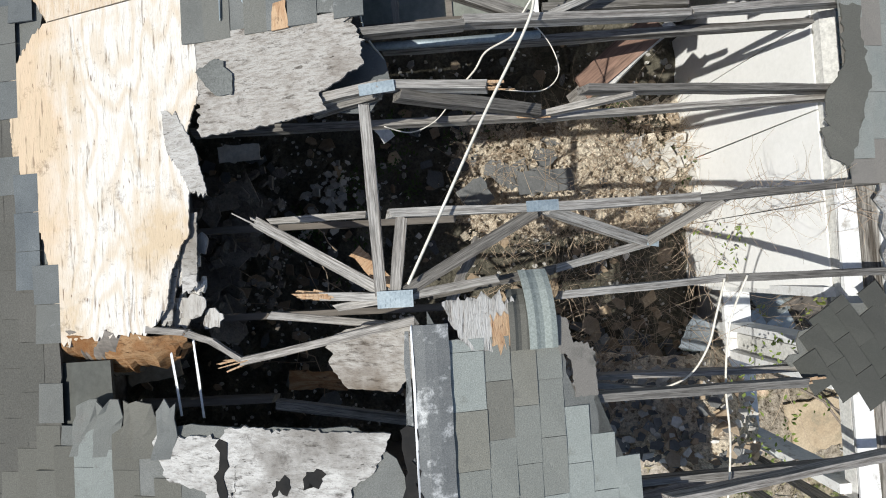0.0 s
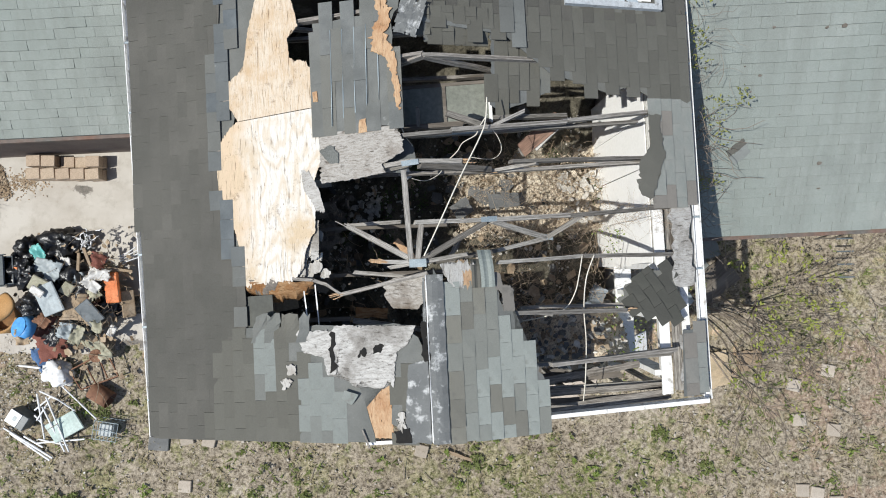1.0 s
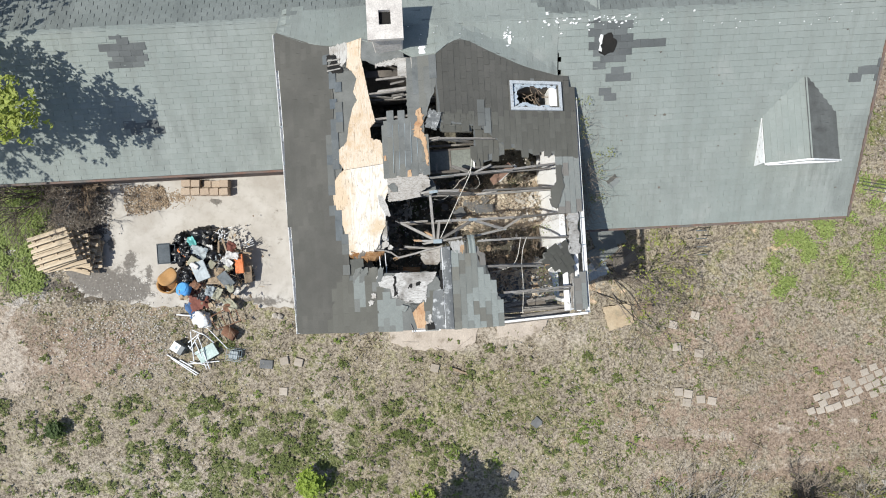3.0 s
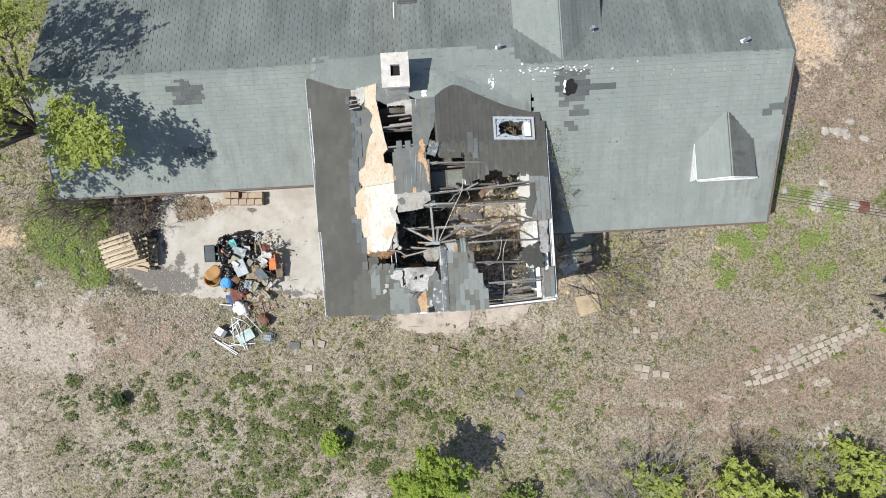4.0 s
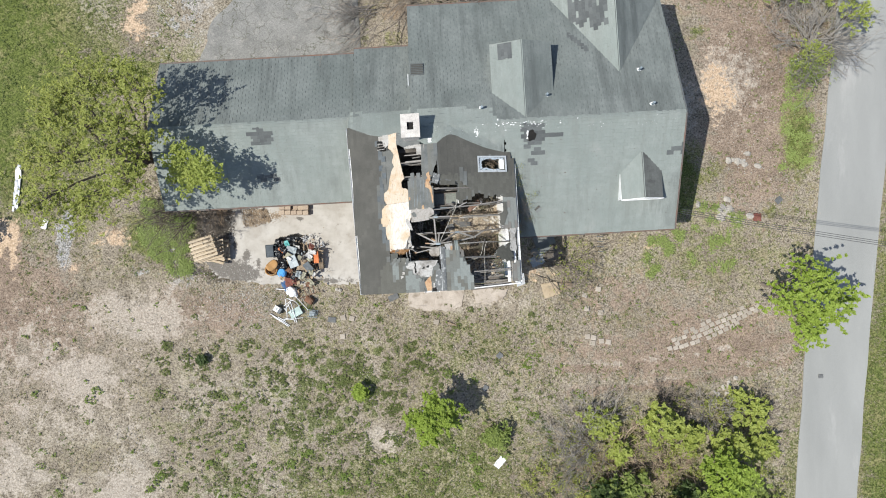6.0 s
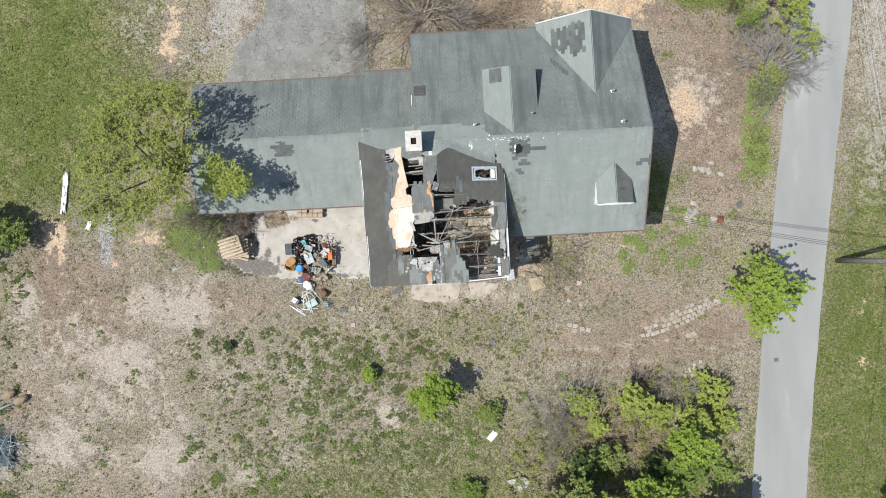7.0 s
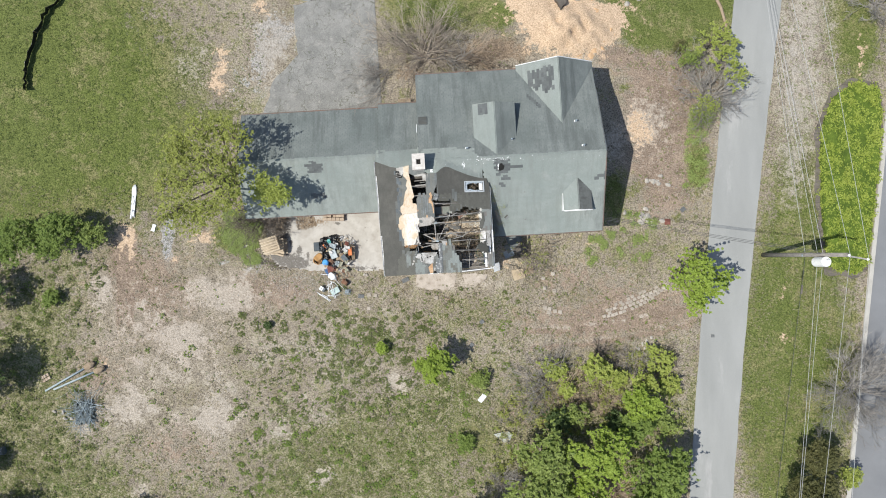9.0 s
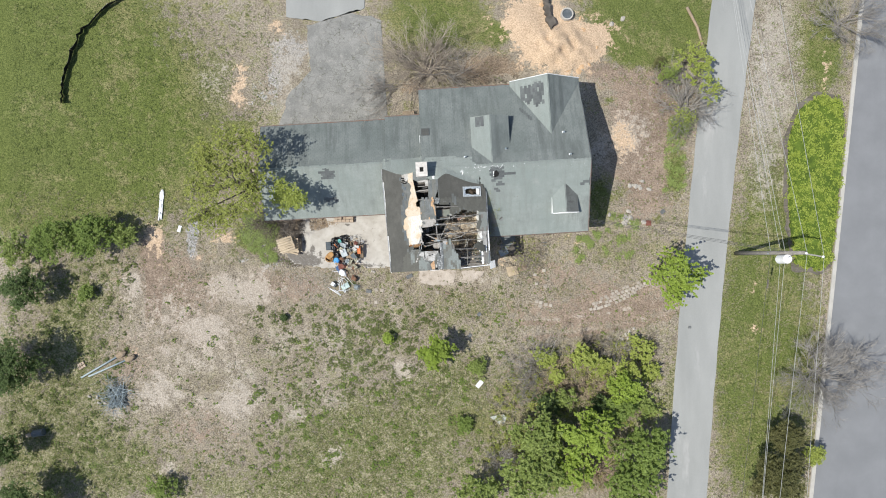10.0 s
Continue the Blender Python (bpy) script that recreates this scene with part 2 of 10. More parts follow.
M["white_paint"] = surf("dirty_white_paint", (0.78, 0.78, 0.77), (0.7, 0.7, 0.69), 25, 2, 0.55, 0.1, 0.003, stain=(0.4, 0.375, 0.34), stain_scale=9, stain_lo=0.57, grainy=0.15)
M["drywall"] = surf("stained_white_drywall", (0.88, 0.87, 0.85), (0.84, 0.83, 0.8), 20, 1.2, 0.8, 0.1, 0.004, stain=(0.6, 0.54, 0.44), stain_scale=1.5, stain_lo=0.64, grainy=0.06)
M["steel"] = surf("galvanised_steel", (0.26, 0.31, 0.34), (0.34, 0.39, 0.41), 60, 8, 0.6, 0.1, 0.002, metal=0.4, grainy=0.25)
M["brick_wall"] = surf("dark_brick_wall", (0.15, 0.12, 0.105), (0.2, 0.165, 0.145), 40, 1.5, 0.9, 0.5, 0.01)
M["siding"] = surf("pale_painted_siding", (0.62, 0.61, 0.58), (0.55, 0.54, 0.51), 30, 1, 0.7, 0.2, 0.01)
M["masonry"] = surf("whitewashed_masonry", (0.62, 0.58, 0.53), (0.5, 0.46, 0.42), 30, 4, 0.9, 0.5, 0.01, stain=(0.3, 0.26, 0.23), stain_scale=6, stain_lo=0.6)
M["black"] = surf("soot_and_hole_black", (0.012, 0.012, 0.012), (0.02, 0.018, 0.016), 30, 4, 0.95, 0.2)
M["asphalt_road"] = surf("worn_pale_asphalt", (0.275, 0.276, 0.262), (0.325, 0.324, 0.308), 60, 0.5, 0.92, 0.3, 0.01, grainy=0.15, stretch=(1, 0.25, 1), stain=(0.38, 0.37, 0.355), stain_scale=0.6, stain_lo=0.6)
M["asphalt_new"] = surf("grey_asphalt", (0.185, 0.187, 0.192), (0.215, 0.217, 0.222), 60, 0.4, 0.92, 0.3, 0.01, grainy=0.12)
M["asphalt_old"] = surf("cracked_old_asphalt", (0.19, 0.186, 0.172), (0.27, 0.262, 0.242), 26, 0.9, 0.92, 0.4, 0.02, stain=(0.3, 0.285, 0.26), stain_scale=2.2, stain_lo=0.56, grainy=0.55, crack=(1.5, 0.03, (0.09, 0.09, 0.06)))
M["kerb"] = surf("pale_concrete_kerb", (0.4, 0.375, 0.335), (0.48, 0.455, 0.41), 40, 1, 0.9)
M["clay"] = surf("orange_clay_soil", (0.5, 0.32, 0.18), (0.6, 0.41, 0.25), 18, 1.2, 0.95, 0.8, 0.06, grainy=0.3)
M["bark"] = surf("grey_brown_bark", (0.16, 0.13, 0.1), (0.24, 0.2, 0.165), 30, 3, 0.95, 0.6, 0.02)
M["twig"] = surf("dry_grey_twigs", (0.34, 0.29, 0.235), (0.44, 0.38, 0.31), 30, 3, 0.95, 0.3, 0.01, "island", 0.6, (0.2, 0.16, 0.125))
M["twig_grey"] = surf("bare_grey_twigs", (0.27, 0.25, 0.225), (0.35, 0.325, 0.295), 30, 3, 0.95, 0.3, 0.01, "island", 0.6, (0.17, 0.15, 0.13))
M["bramble"] = surf("dead_brown_bramble", (0.38, 0.29, 0.205), (0.5, 0.4, 0.29), 30, 3, 0.95, 0.3, 0.01, "island", 0.6, (0.24, 0.17, 0.12))


def leafy(name, a, b, dark):
    m = surf(name, a, b, 12, 0.5, 0.6, 0.1, 0.01, "island", 0.75, dark, grainy=0.25)
    nt = m.node_tree
    tr = nt.nodes.new("ShaderNodeBsdfTranslucent")
    tr.inputs[0].default_value = (*[min(1, 1.5 * v) for v in a], 1)
    ms = nt.nodes.new("ShaderNodeMixShader")
    ms.inputs[0].default_value = 0.3
    out = nt.nodes["Material Output"]
    nt.links.new(nt.nodes["Principled BSDF"].outputs[0], ms.inputs[1])
    nt.links.new(tr.outputs[0], ms.inputs[2])
    nt.links.new(ms.outputs[0], out.inputs[0])
    return m


M["leaf_bright"] = leafy("bright_spring_leaf", (0.275, 0.36, 0.055), (0.35, 0.44, 0.09), (0.16, 0.22, 0.032))
M["leaf_olive"] = leafy("olive_young_leaf", (0.27, 0.3, 0.065), (0.37, 0.39, 0.105), (0.15, 0.175, 0.04))
M["leaf_haze"] = leafy("yellowish_bud_leaf", (0.315, 0.36, 0.08), (0.4, 0.44, 0.12), (0.22, 0.26, 0.055))
M["leaf_edge"] = leafy("deep_green_leaf", (0.1, 0.15, 0.045), (0.15, 0.2, 0.06), (0.05, 0.08, 0.022))
M["leaf_sage"] = leafy("pale_backed_leaf", (0.22, 0.28, 0.065), (0.36, 0.42, 0.13), (0.095, 0.13, 0.03))
M["leaf_needle"] = leafy("brownish_needle", (0.13, 0.13, 0.045), (0.2, 0.185, 0.075), (0.06, 0.065, 0.025))
M["leaf_creeper"] = leafy("dull_olive_creeper_leaf", (0.24, 0.25, 0.07), (0.32, 0.325, 0.1), (0.13, 0.14, 0.04))
M["leaf_green"] = leafy("fresh_green_leaf", (0.19, 0.255, 0.055), (0.25, 0.315, 0.08), (0.11, 0.16, 0.035))
M["leaf_dark"] = leafy("dark_evergreen_leaf", (0.075, 0.115, 0.035), (0.11, 0.15, 0.045), (0.04, 0.065, 0.02))
M["grass_green"] = leafy("green_grass_blade", (0.16, 0.2, 0.06), (0.22, 0.245, 0.085), (0.1, 0.13, 0.035))
M["weed_leaf"] = leafy("dull_green_weed_leaf", (0.15, 0.18, 0.055), (0.2, 0.23, 0.08), (0.1, 0.125, 0.035))
M["weed_bright"] = leafy("bright_green_weed_leaf", (0.28, 0.34, 0.11), (0.35, 0.41, 0.15), (0.19, 0.24, 0.065))
M["grass_dry"] = leafy("dry_grass_blade", (0.4, 0.35, 0.24), (0.34, 0.29, 0.19), (0.24, 0.22, 0.13))


# ---- builders ----
def mesh_ob(name, data, mat, parent=None, label="", smooth=False, kind=""):
    me = bpy.data.meshes.new(name)
    if isinstance(data, bmesh.types.BMesh):
        data.to_mesh(me)
        data.free()
    else:
        me.from_pydata(*[np.asarray(a).tolist() if not isinstance(a, list) else a for a in (data[0], [], data[1])])
    me.materials.append(M[mat] if isinstance(mat, str) else mat)
    if smooth:
        me.polygons.foreach_set("use_smooth", np.ones(len(me.polygons), bool))
    ob = new(name, me)
    if parent is not None:
        ob.parent = parent
    if label or kind:
        tagged(ob, label=label, kind=kind)
    return ob


def part(name, bm, mat, parent, label=""):
    return mesh_ob(name, bm, mat, parent, label)


def thing(name, m, label, category, group="", kind=""):
    ob = new(name)
    ob.empty_display_size = 0.2
    ob.matrix_world = m
    return tagged(ob, label, category, group, kind)


def box(bm, x0, x1, y0, y1, z0, z1, bevel=0.0):
    r = bmesh.ops.create_cube(bm, size=1.0, matrix=Matrix.Translation(((x0 + x1) / 2, (y0 + y1) / 2, (z0 + z1) / 2)) @ Matrix.Diagonal((x1 - x0, y1 - y0, z1 - z0, 1)))
    if bevel:
        es = list({e for v in r["verts"] for e in v.link_edges})
        bmesh.ops.bevel(bm, geom=es, offset=bevel, segments=1, affect="EDGES")
    return bm


def boxes(*args, bevel=0.0):
    bm = bmesh.new()
    for a in args:
        box(bm, *a, bevel=bevel)
    return bm


def prism(poly, z0, z1):
    """An upright block over a plan outline; z0 and z1 are heights or functions of x, y."""
    f0 = z0 if callable(z0) else (lambda x, y: z0)
    f1 = z1 if callable(z1) else (lambda x, y: z1)
    bm = bmesh.new()
    lo = [bm.verts.new((x, y, f0(x, y))) for x, y in poly]
    hi = [bm.verts.new((x, y, f1(x, y))) for x, y in poly]
    bm.faces.new(hi)
    bm.faces.new(lo[::-1])
    n = len(poly)
    for i in range(n):
        bm.faces.new((lo[i], lo[(i + 1) % n], hi[(i + 1) % n], hi[i]))
    bmesh.ops.triangulate(bm, faces=[f for f in bm.faces if len(f.verts) > 4])
    bmesh.ops.recalc_face_normals(bm, faces=bm.faces)
    return bm


def thicken(bm, d):
    bm.normal_update()
    bmesh.ops.solidify(bm, geom=bm.faces[:], thickness=d)
    bmesh.ops.recalc_face_normals(bm, faces=bm.faces)


def ragged(poly, step=0.05, amp=0.02, seed=0, keep=(), grain=None):
    """A torn outline: the sides of poly broken up unevenly; sides whose index is in keep stay straight."""
    r = random.Random(seed)
    out = []
    n = len(poly)
    for i in range(n):
        a, b = Vector(poly[i]), Vector(poly[(i + 1) % n])
        out.append(tuple(a))
        d = b - a
        k = int(d.length / step)
        if i in keep or k < 1:
            continue
        nrm = Vector((-d.y, d.x)).normalized()
        drift = 0.0
        for j in range(1, k):
            drift = 0.4 * drift + r.uniform(-amp, amp) * 0.7
            spike = r.uniform(-1, 1) * amp * (3.4 if r.random() < 0.2 else 0.9)
            if grain:
                g = Vector(grain)
                cut = abs(nrm.dot(g))
                reach = r.choice((-1, 1)) * amp * min(4.5, r.expovariate(0.9))
                out.append(tuple(a + d * ((j + r.uniform(-0.3, 0.3)) / k) + nrm * (drift * 0.5 + r.uniform(-0.003, 0.003)) + g * reach * cut))
                continue
            out.append(tuple(a + d * ((j + r.uniform(-0.3, 0.3)) / k) + nrm * (drift + spike)))
    return out


def cloth_sheet(w, l, seed, amp=0.06, n=16):
    bm = bmesh.new()
    r = random.Random(seed)
    g = []
    for i in range(n + 1):
        row = []
        for j in range(n + 1):
            x, y = w * (i / n - 0.5), l * (j / n - 0.5)
            q = noise.fractal(Vector((x * 5, y * 5, seed)), 0.9, 2, 4)
            row.append(bm.verts.new((x + 0.1 * q * w, y + 0.1 * noise.noise(Vector((x * 4, y * 4, seed + 5))) * l, amp * (1 + q))))
        g.append(row)
    for i in range(n):
        for j in range(n):
            if (i in (0, n - 1) or j in (0, n - 1)) and r.random() < 0.25:
                continue
            bm.faces.new((g[i][j], g[i + 1][j], g[i + 1][j + 1], g[i][j + 1]))
    thicken(bm, 0.008)
    return bm


def beam(name, a, b, w, h, mat, parent, label="", roll=0.0, rough=0.004, seed=0):
    """A length of timber from a to b, its grain along it, its ends and edges a little uneven."""
    a, b = Vector(a), Vector(b)
    d = b - a
    L = d.length
    r = random.Random(seed + int(1000 * (a.x + 3 * a.y + 7 * b.x)))
    n = max(2, int(L / 0.25))
    V, F = [], []
    for i in range(n + 1):
        x = L * i / n
        for sy, sz in ((-1, -1), (1, -1), (1, 1), (-1, 1)):
            V.append((x + (r.uniform(-0.02, 0.02) if i in (0, n) else 0), sy * w / 2 + r.uniform(-rough, rough), sz * h / 2 + r.uniform(-rough, rough)))
    for i in range(n):
        for k in range(4):
            F.append((4 * i + k, 4 * i + (k + 1) % 4, 4 * i + 4 + (k + 1) % 4, 4 * i + 4 + k))
    F += [(3, 2, 1, 0), (4 * n, 4 * n + 1, 4 * n + 2, 4 * n + 3)]
    ob = mesh_ob(name, (V, F), mat, parent, label)
    q = d.to_track_quat("X", "Z").to_matrix().to_4x4()
    ob.matrix_local = Matrix.Translation(a) @ q @ pose(0, 0, 0, roll)
    return ob


def tube(points, radius, sides=6, taper=1.0):
    """Vertices and faces of a round rod along points."""
    V, F = [], []
    pts = [Vector(p) for p in points]
    n = len(pts)
    for i, p in enumerate(pts):
        d = (pts[min(i + 1, n - 1)] - pts[max(i - 1, 0)]).normalized()
        q = d.to_track_quat("Z", "Y")
        rr = radius * (1 + (taper - 1) * i / (n - 1))
        for k in range(sides):
            t = 2 * math.pi * k / sides
            V.append(tuple(p + q @ Vector((rr * math.cos(t), rr * math.sin(t), 0))))
    for i in range(n - 1):
        for k in range(sides):
            F.append((sides * i + k, sides * i + (k + 1) % sides, sides * (i + 1) + (k + 1) % sides, sides * (i + 1) + k))
    F.append(tuple(range(sides))[::-1])
    F.append(tuple(sides * (n - 1) + k for k in range(sides)))
    return V, F


def joined(pieces):
    V, F = [], []
    for v, f in pieces:
        o = len(V)
        V += [tuple(p) for p in v]
        F += [tuple(i + o for i in t) for t in f]
    return V, F


def inside(px, py, poly):
    c = False
    n = len(poly)
    for i in range(n):
        x0, y0 = poly[i]
        x1, y1 = poly[(i + 1) % n]
        if (y0 > py) != (y1 > py) and px < (x1 - x0) * (py - y0) / (y1 - y0) + x0:
            c = not c
    return c


def tabs(polys, zf, eave, up, lo, hi, s0, s1, holes=(), e=0.135, w=0.305, seed=0, lift=0.014, miss=0.0, wild=0.0, slot=0.0015):
    """Shingle tabs over a slope. eave: the axis along the eave; up: the sense of the other axis towards the ridge.
    lo, hi: limits along the eave; s0, s1: from the eave to the ridge. Gives (corners, height) of each tab."""
    r = random.Random(seed)
    out = []
    rows = int(abs(s1 - s0) / e + 0.5)
    e = abs(s1 - s0) / max(rows, 1)
    for k in range(rows):
        off = (w / 2 if k % 2 else 0) + r.uniform(-0.03, 0.03)
        u = lo - w + off
        while u < hi:
            a, b = max(u + slot, lo), min(u + w - slot, hi)
            u += w
            if b - a < 0.05:
                continue
            v0 = s0 + up * e * k - up * r.uniform(0, 0.006)
            v1 = s0 + up * e * (k + 1.25)
            cu, cv = (a + b) / 2, (v0 + v1) / 2
            cx, cy = (cu, cv) if eave == "x" else (cv, cu)
            if polys and not any(inside(cx, cy, p) for p in polys):
                continue
            if any(inside(cx, cy, p) for p in holes) or r.random() < miss:
                continue
            lf = lift * r.uniform(0.7, 1.25) + (wild * r.random() if r.random() < 0.12 else 0)
            tw = r.uniform(-1, 1) * (0.003 + wild * 0.3)
            c = []
            for uu, vv, dz in ((a, v0, lf + tw), (b, v0, lf - tw), (b, v1, 0.002), (a, v1, 0.002)):
                x, y = (uu, vv) if eave == "x" else (vv, uu)
                c.append((x, y, zf(x, y) + dz))
            out.append(c)
    return out


def tab_mesh(c):
    d = 0.012
    V = c + [(x, y, z - d) for x, y, z in c]
    return V, [(0, 1, 2, 3), (0, 4, 5, 1), (1, 5, 6, 2), (3, 7, 4, 0)]


def tab_sheet(name, cs, mat, parent, label=""):
    if not cs:
        return None
    return mesh_ob(name, joined([tab_mesh(c) for c in cs]), mat, parent, label, kind="stuff")


def tab_objects(name, cs, mat, parent):
    for c in cs:
        mid = Vector(c[0])
        ob = mesh_ob(name, tab_mesh([tuple(Vector(p) - mid) for p in c]), mat, parent)
        ob.location = mid

# ---- the ground: one sheet to the horizon ----
LAWN = [(-38, 15, 7, 9, 2.4), (-28, 14, 7, 7, 1.2), (-30, 5, 9, 4.2, 1.1), (-23, 8.5, 4, 4, 0.8), (-0.5, 17.8, 3.6, 2.6, 1.3), (16.6, 18.0, 4.4, 3.0, 2.0), (15.8, 14.9, 2.6, 0.9, 0.7), (4.2, 16.4, 1.3, 1.0, 0.9), (-14.9, 0.5, 1.7, 1.4, 1.0),
        (18.3, 5.6, 0.75, 2.0, 1.1), (12.3, 3.3, 0.9, 2.2, 1.0), (14.1, 4.0, 0.8, 0.9, 0.5), (13.1, 11.2, 0.5, 0.4, 0.7), (16.9, 1.8, 0.6, 0.5, 0.6), (0, 44, 60, 18, 1.0), (50, 0, 15, 60, 0.6), (-70, 0, 24, 60, 0.9), (0, -48, 60, 18, 0.6), (23.4, -10, 2.4, 10, 1.25), (27.2, -8, 2.4, 9, 0.75), (25.5, 1, 2.2, 4, 0.6), (30.0, 14.8, 1.6, 3.0, 1.0), (2.0, -14.0, 2.2, 1.6, 0.5), (-16.0, 9.2, 2.0, 1.4, 0.5)]
WEEDY = [(-22, 9, 7, 9, 1.0), (-29, -7, 3.4, 7, 0.7), (-32, -15, 6, 6, 0.75), (-24, -17.5, 6, 2.6, 0.6), (-9.5, -15.5, 4.5, 3.2, 0.55), (-10, -19, 9, 2.0, 0.6),
         (-2.5, -14.5, 6, 4.5, 0.85), (1.5, -10.5, 2.6, 2.4, 0.45), (10, -13.5, 6.5, 5.5, 0.75), (26, -8, 3.0, 16, 0.8), (25.4, 3, 1.6, 5, 0.7), (29.5, 16, 2.2, 6, 0.7), (14, -0.6, 4.0, 2.0, 0.5), (17.8, 8, 1.6, 5, 0.5), (18.3, -13, 0.9, 6, 0.6), (7.2, -2.4, 2.4, 1.2, 0.35), (1.8, -4.9, 4.2, 1.5, 0.55)]
SANDY = [(-18.5, -7.5, 6.0, 5.0, 0.25), (14.2, 8.3, 1.5, 1.9, 0.8), (12.2, 7.2, 0.9, 1.2, 0.8), (-16.2, -3.4, 2.2, 1.4, 0.7), (-14.6, -3.9, 1.6, 0.9, 0.6), (-18.3, -6.7, 1.8, 1.0, 0.75), (-24.1, -3.3, 0.7, 1.4, 0.8), (-15.7, -12.6, 1.7, 1.0, 0.9), (-21.8, -11.9, 2.2, 1.1, 0.65), (-19.6, -9.2, 2.0, 1.4, 0.3), (-21.2, -17.5, 0.8, 0.6, 1.0),
         (-3.0, -9.8, 1.3, 0.7, 0.8), (-8.3, -16.5, 0.8, 0.7, 0.7), (-11.3, -13.3, 1.0, 0.8, 0.55), (-8.6, -12.4, 0.9, 0.7, 0.6), (-10.2, -11.0, 1.0, 0.6, 0.45), (1.2, -2.9, 2.6, 0.45, 0.75), (-25.4, -13, 1.2, 0.8, 0.5), (-21.5, -5.2, 1.8, 1.6, 0.3)]
STONY = [(25.9, 14, 1.9, 7, 0.8), (25.0, 6, 0.9, 3, 0.45), (15.8, 9.4, 1.0, 1.4, 0.6), (-12.2, 13.8, 1.2, 2.4, 0.8), (-17.6, 12.5, 1.6, 1.8, 0.3)]
WORN = [(-21.5, -2.5, 3.4, 2.4, 0.8), (-19.0, -6.5, 4.0, 2.6, 0.6), (-13, -3.4, 4.4, 1.4, 0.8), (-18.6, -14.5, 3.0, 2.2, 0.5), (-22.8, -0.3, 0.8, 1.8, 0.9), (10.5, -5.6, 6, 1.4, 0.6), (14.2, -4.6, 3.4, 1.3, 0.8), (15.9, 9, 2.9, 5, 1.4), (16.2, 4.6, 1.8, 2.4, 0.7), (9.6, -2.6, 4, 1.2, 0.5), (-16.2, 11.0, 1.2, 2.6, 0.6), (6.0, -12, 3, 1.6, 0.4), (11.0, -11.5, 2.4, 1.6, 0.5), (-24.5, -9.5, 2.4, 2.0, 0.5), (12.6, 13.6, 1.6, 0.8, 0.8)]
CLAYEY = [(9.3, 15.6, 3.0, 1.7, 2.2), (7, 18, 2.4, 1.4, 1.6), (12.2, 16.2, 0.9, 1.1, 0.9), (14.0, 8.0, 1.3, 1.6, 0.75), (24.3, -3.6, 0.3, 1.3, 0.5), (24.4, -6.9, 0.4, 0.5, 0.5), (30.2, 13.6, 0.3, 1.3, 0.7), (-17.0, 0.3, 0.9, 0.7, 0.9), (-15.9, 13.0, 0.6, 1.4, 0.8), (-16.2, 11.2, 0.7, 0.7, 0.7), (-13.1, 17, 0.7, 0.6, 1.0),
          (-22.7, 0.4, 0.7, 0.9, 0.8), (-22.9, -0.6, 0.25, 2.0, 0.6), (-22.2, -0.4, 0.2, 1.6, 0.6), (-19.6, -1.4, 0.8, 0.6, 0.4), (5.4, -1.6, 1.2, 0.6, 0.45), (-24, -8.6, 0.7, 0.4, 0.5), (10.6, 0.2, 1.6, 0.35, 0.4)]
DARK = [(-11.3, -1.5, 1.3, 0.45, 1.4), (-12.6, -0.3, 0.7, 0.9, 0.7), (-11.9, 1.3, 0.7, 0.6, 0.8), (3.2, 12.9, 2.6, 0.5, 0.75), (5.5, -0.4, 0.9, 0.7, 0.7), (-4.2, -2.3, 0.5, 0.3, 0.5), (10.5, -10.4, 1.6, 0.8, 0.5), (-16.9, 0.9, 0.6, 0.4, 0.6), (-1.2, 13.2, 1.4, 0.7, 0.6)]
LITTER = [(3.8, 13.9, 3.0, 0.9, 1.1), (-2.6, 12.4, 1.2, 0.7, 0.8), (19.0, 11.4, 1.3, 1.8, 0.6), (9.0, -10.8, 4.0, 2.2, 0.5), (12.0, -17.6, 2.2, 1.2, 0.6)]
CLUMPED = [(-8.5, -8.6, 6.0, 3.6, 1.0), (-11, -12.5, 4.0, 3.6, 0.9), (-4.8, -6.0, 3.6, 1.8, 0.75), (-29, -5.5, 4.0, 6.0, 1.0), (-24.5, -14.5, 5.0, 4.0, 0.6), (-1.5, -8, 4.5, 3.0, 0.6), (-27, -17, 6, 3, 0.8), (-5, -16, 6, 4, 0.6), (6.0, -7.5, 4.0, 2.0, 0.35), (-22.0, -6.0, 2.0, 3.0, 0.3), (-12.0, -17.0, 4, 3, 0.7)]
GRAVELLY = [(-12.0, 15, 1.4, 2.6, 0.75), (-13.4, 12.6, 1.1, 1.6, 0.5), (-15.4, 11.2, 1.0, 1.6, 0.3), (-19.6, 0.2, 0.4, 1.5, 1.4), (-15.7, -1.4, 0.5, 0.3, 0.9), (-13, -1.2, 1.6, 1.2, 0.5), (25.2, 13, 0.6, 6, 0.3)]

for k in range(16):
    u = k / 15
    for off in (0.0, 1.1):
        WORN.append((6.5 + 11.5 * u, -6.3 - off + 1.8 * u * u, 0.6, 0.13, 0.7))
        SANDY.append((6.5 + 11.5 * u, -6.02 - off + 1.8 * u * u, 0.6, 0.1, 0.3))
    for off in (0.0, 0.75):
        WORN.append((-22.9 + off, 0.6 - 0.42 * k, 0.13, 0.4, 0.7))


def blobs(X, Y, rows):
    s = np.zeros_like(X)
    for x, y, rx, ry, k in rows:
        s += k * np.exp(-((X - x) / rx) ** 2 - ((Y - y) / ry) ** 2)
    return s


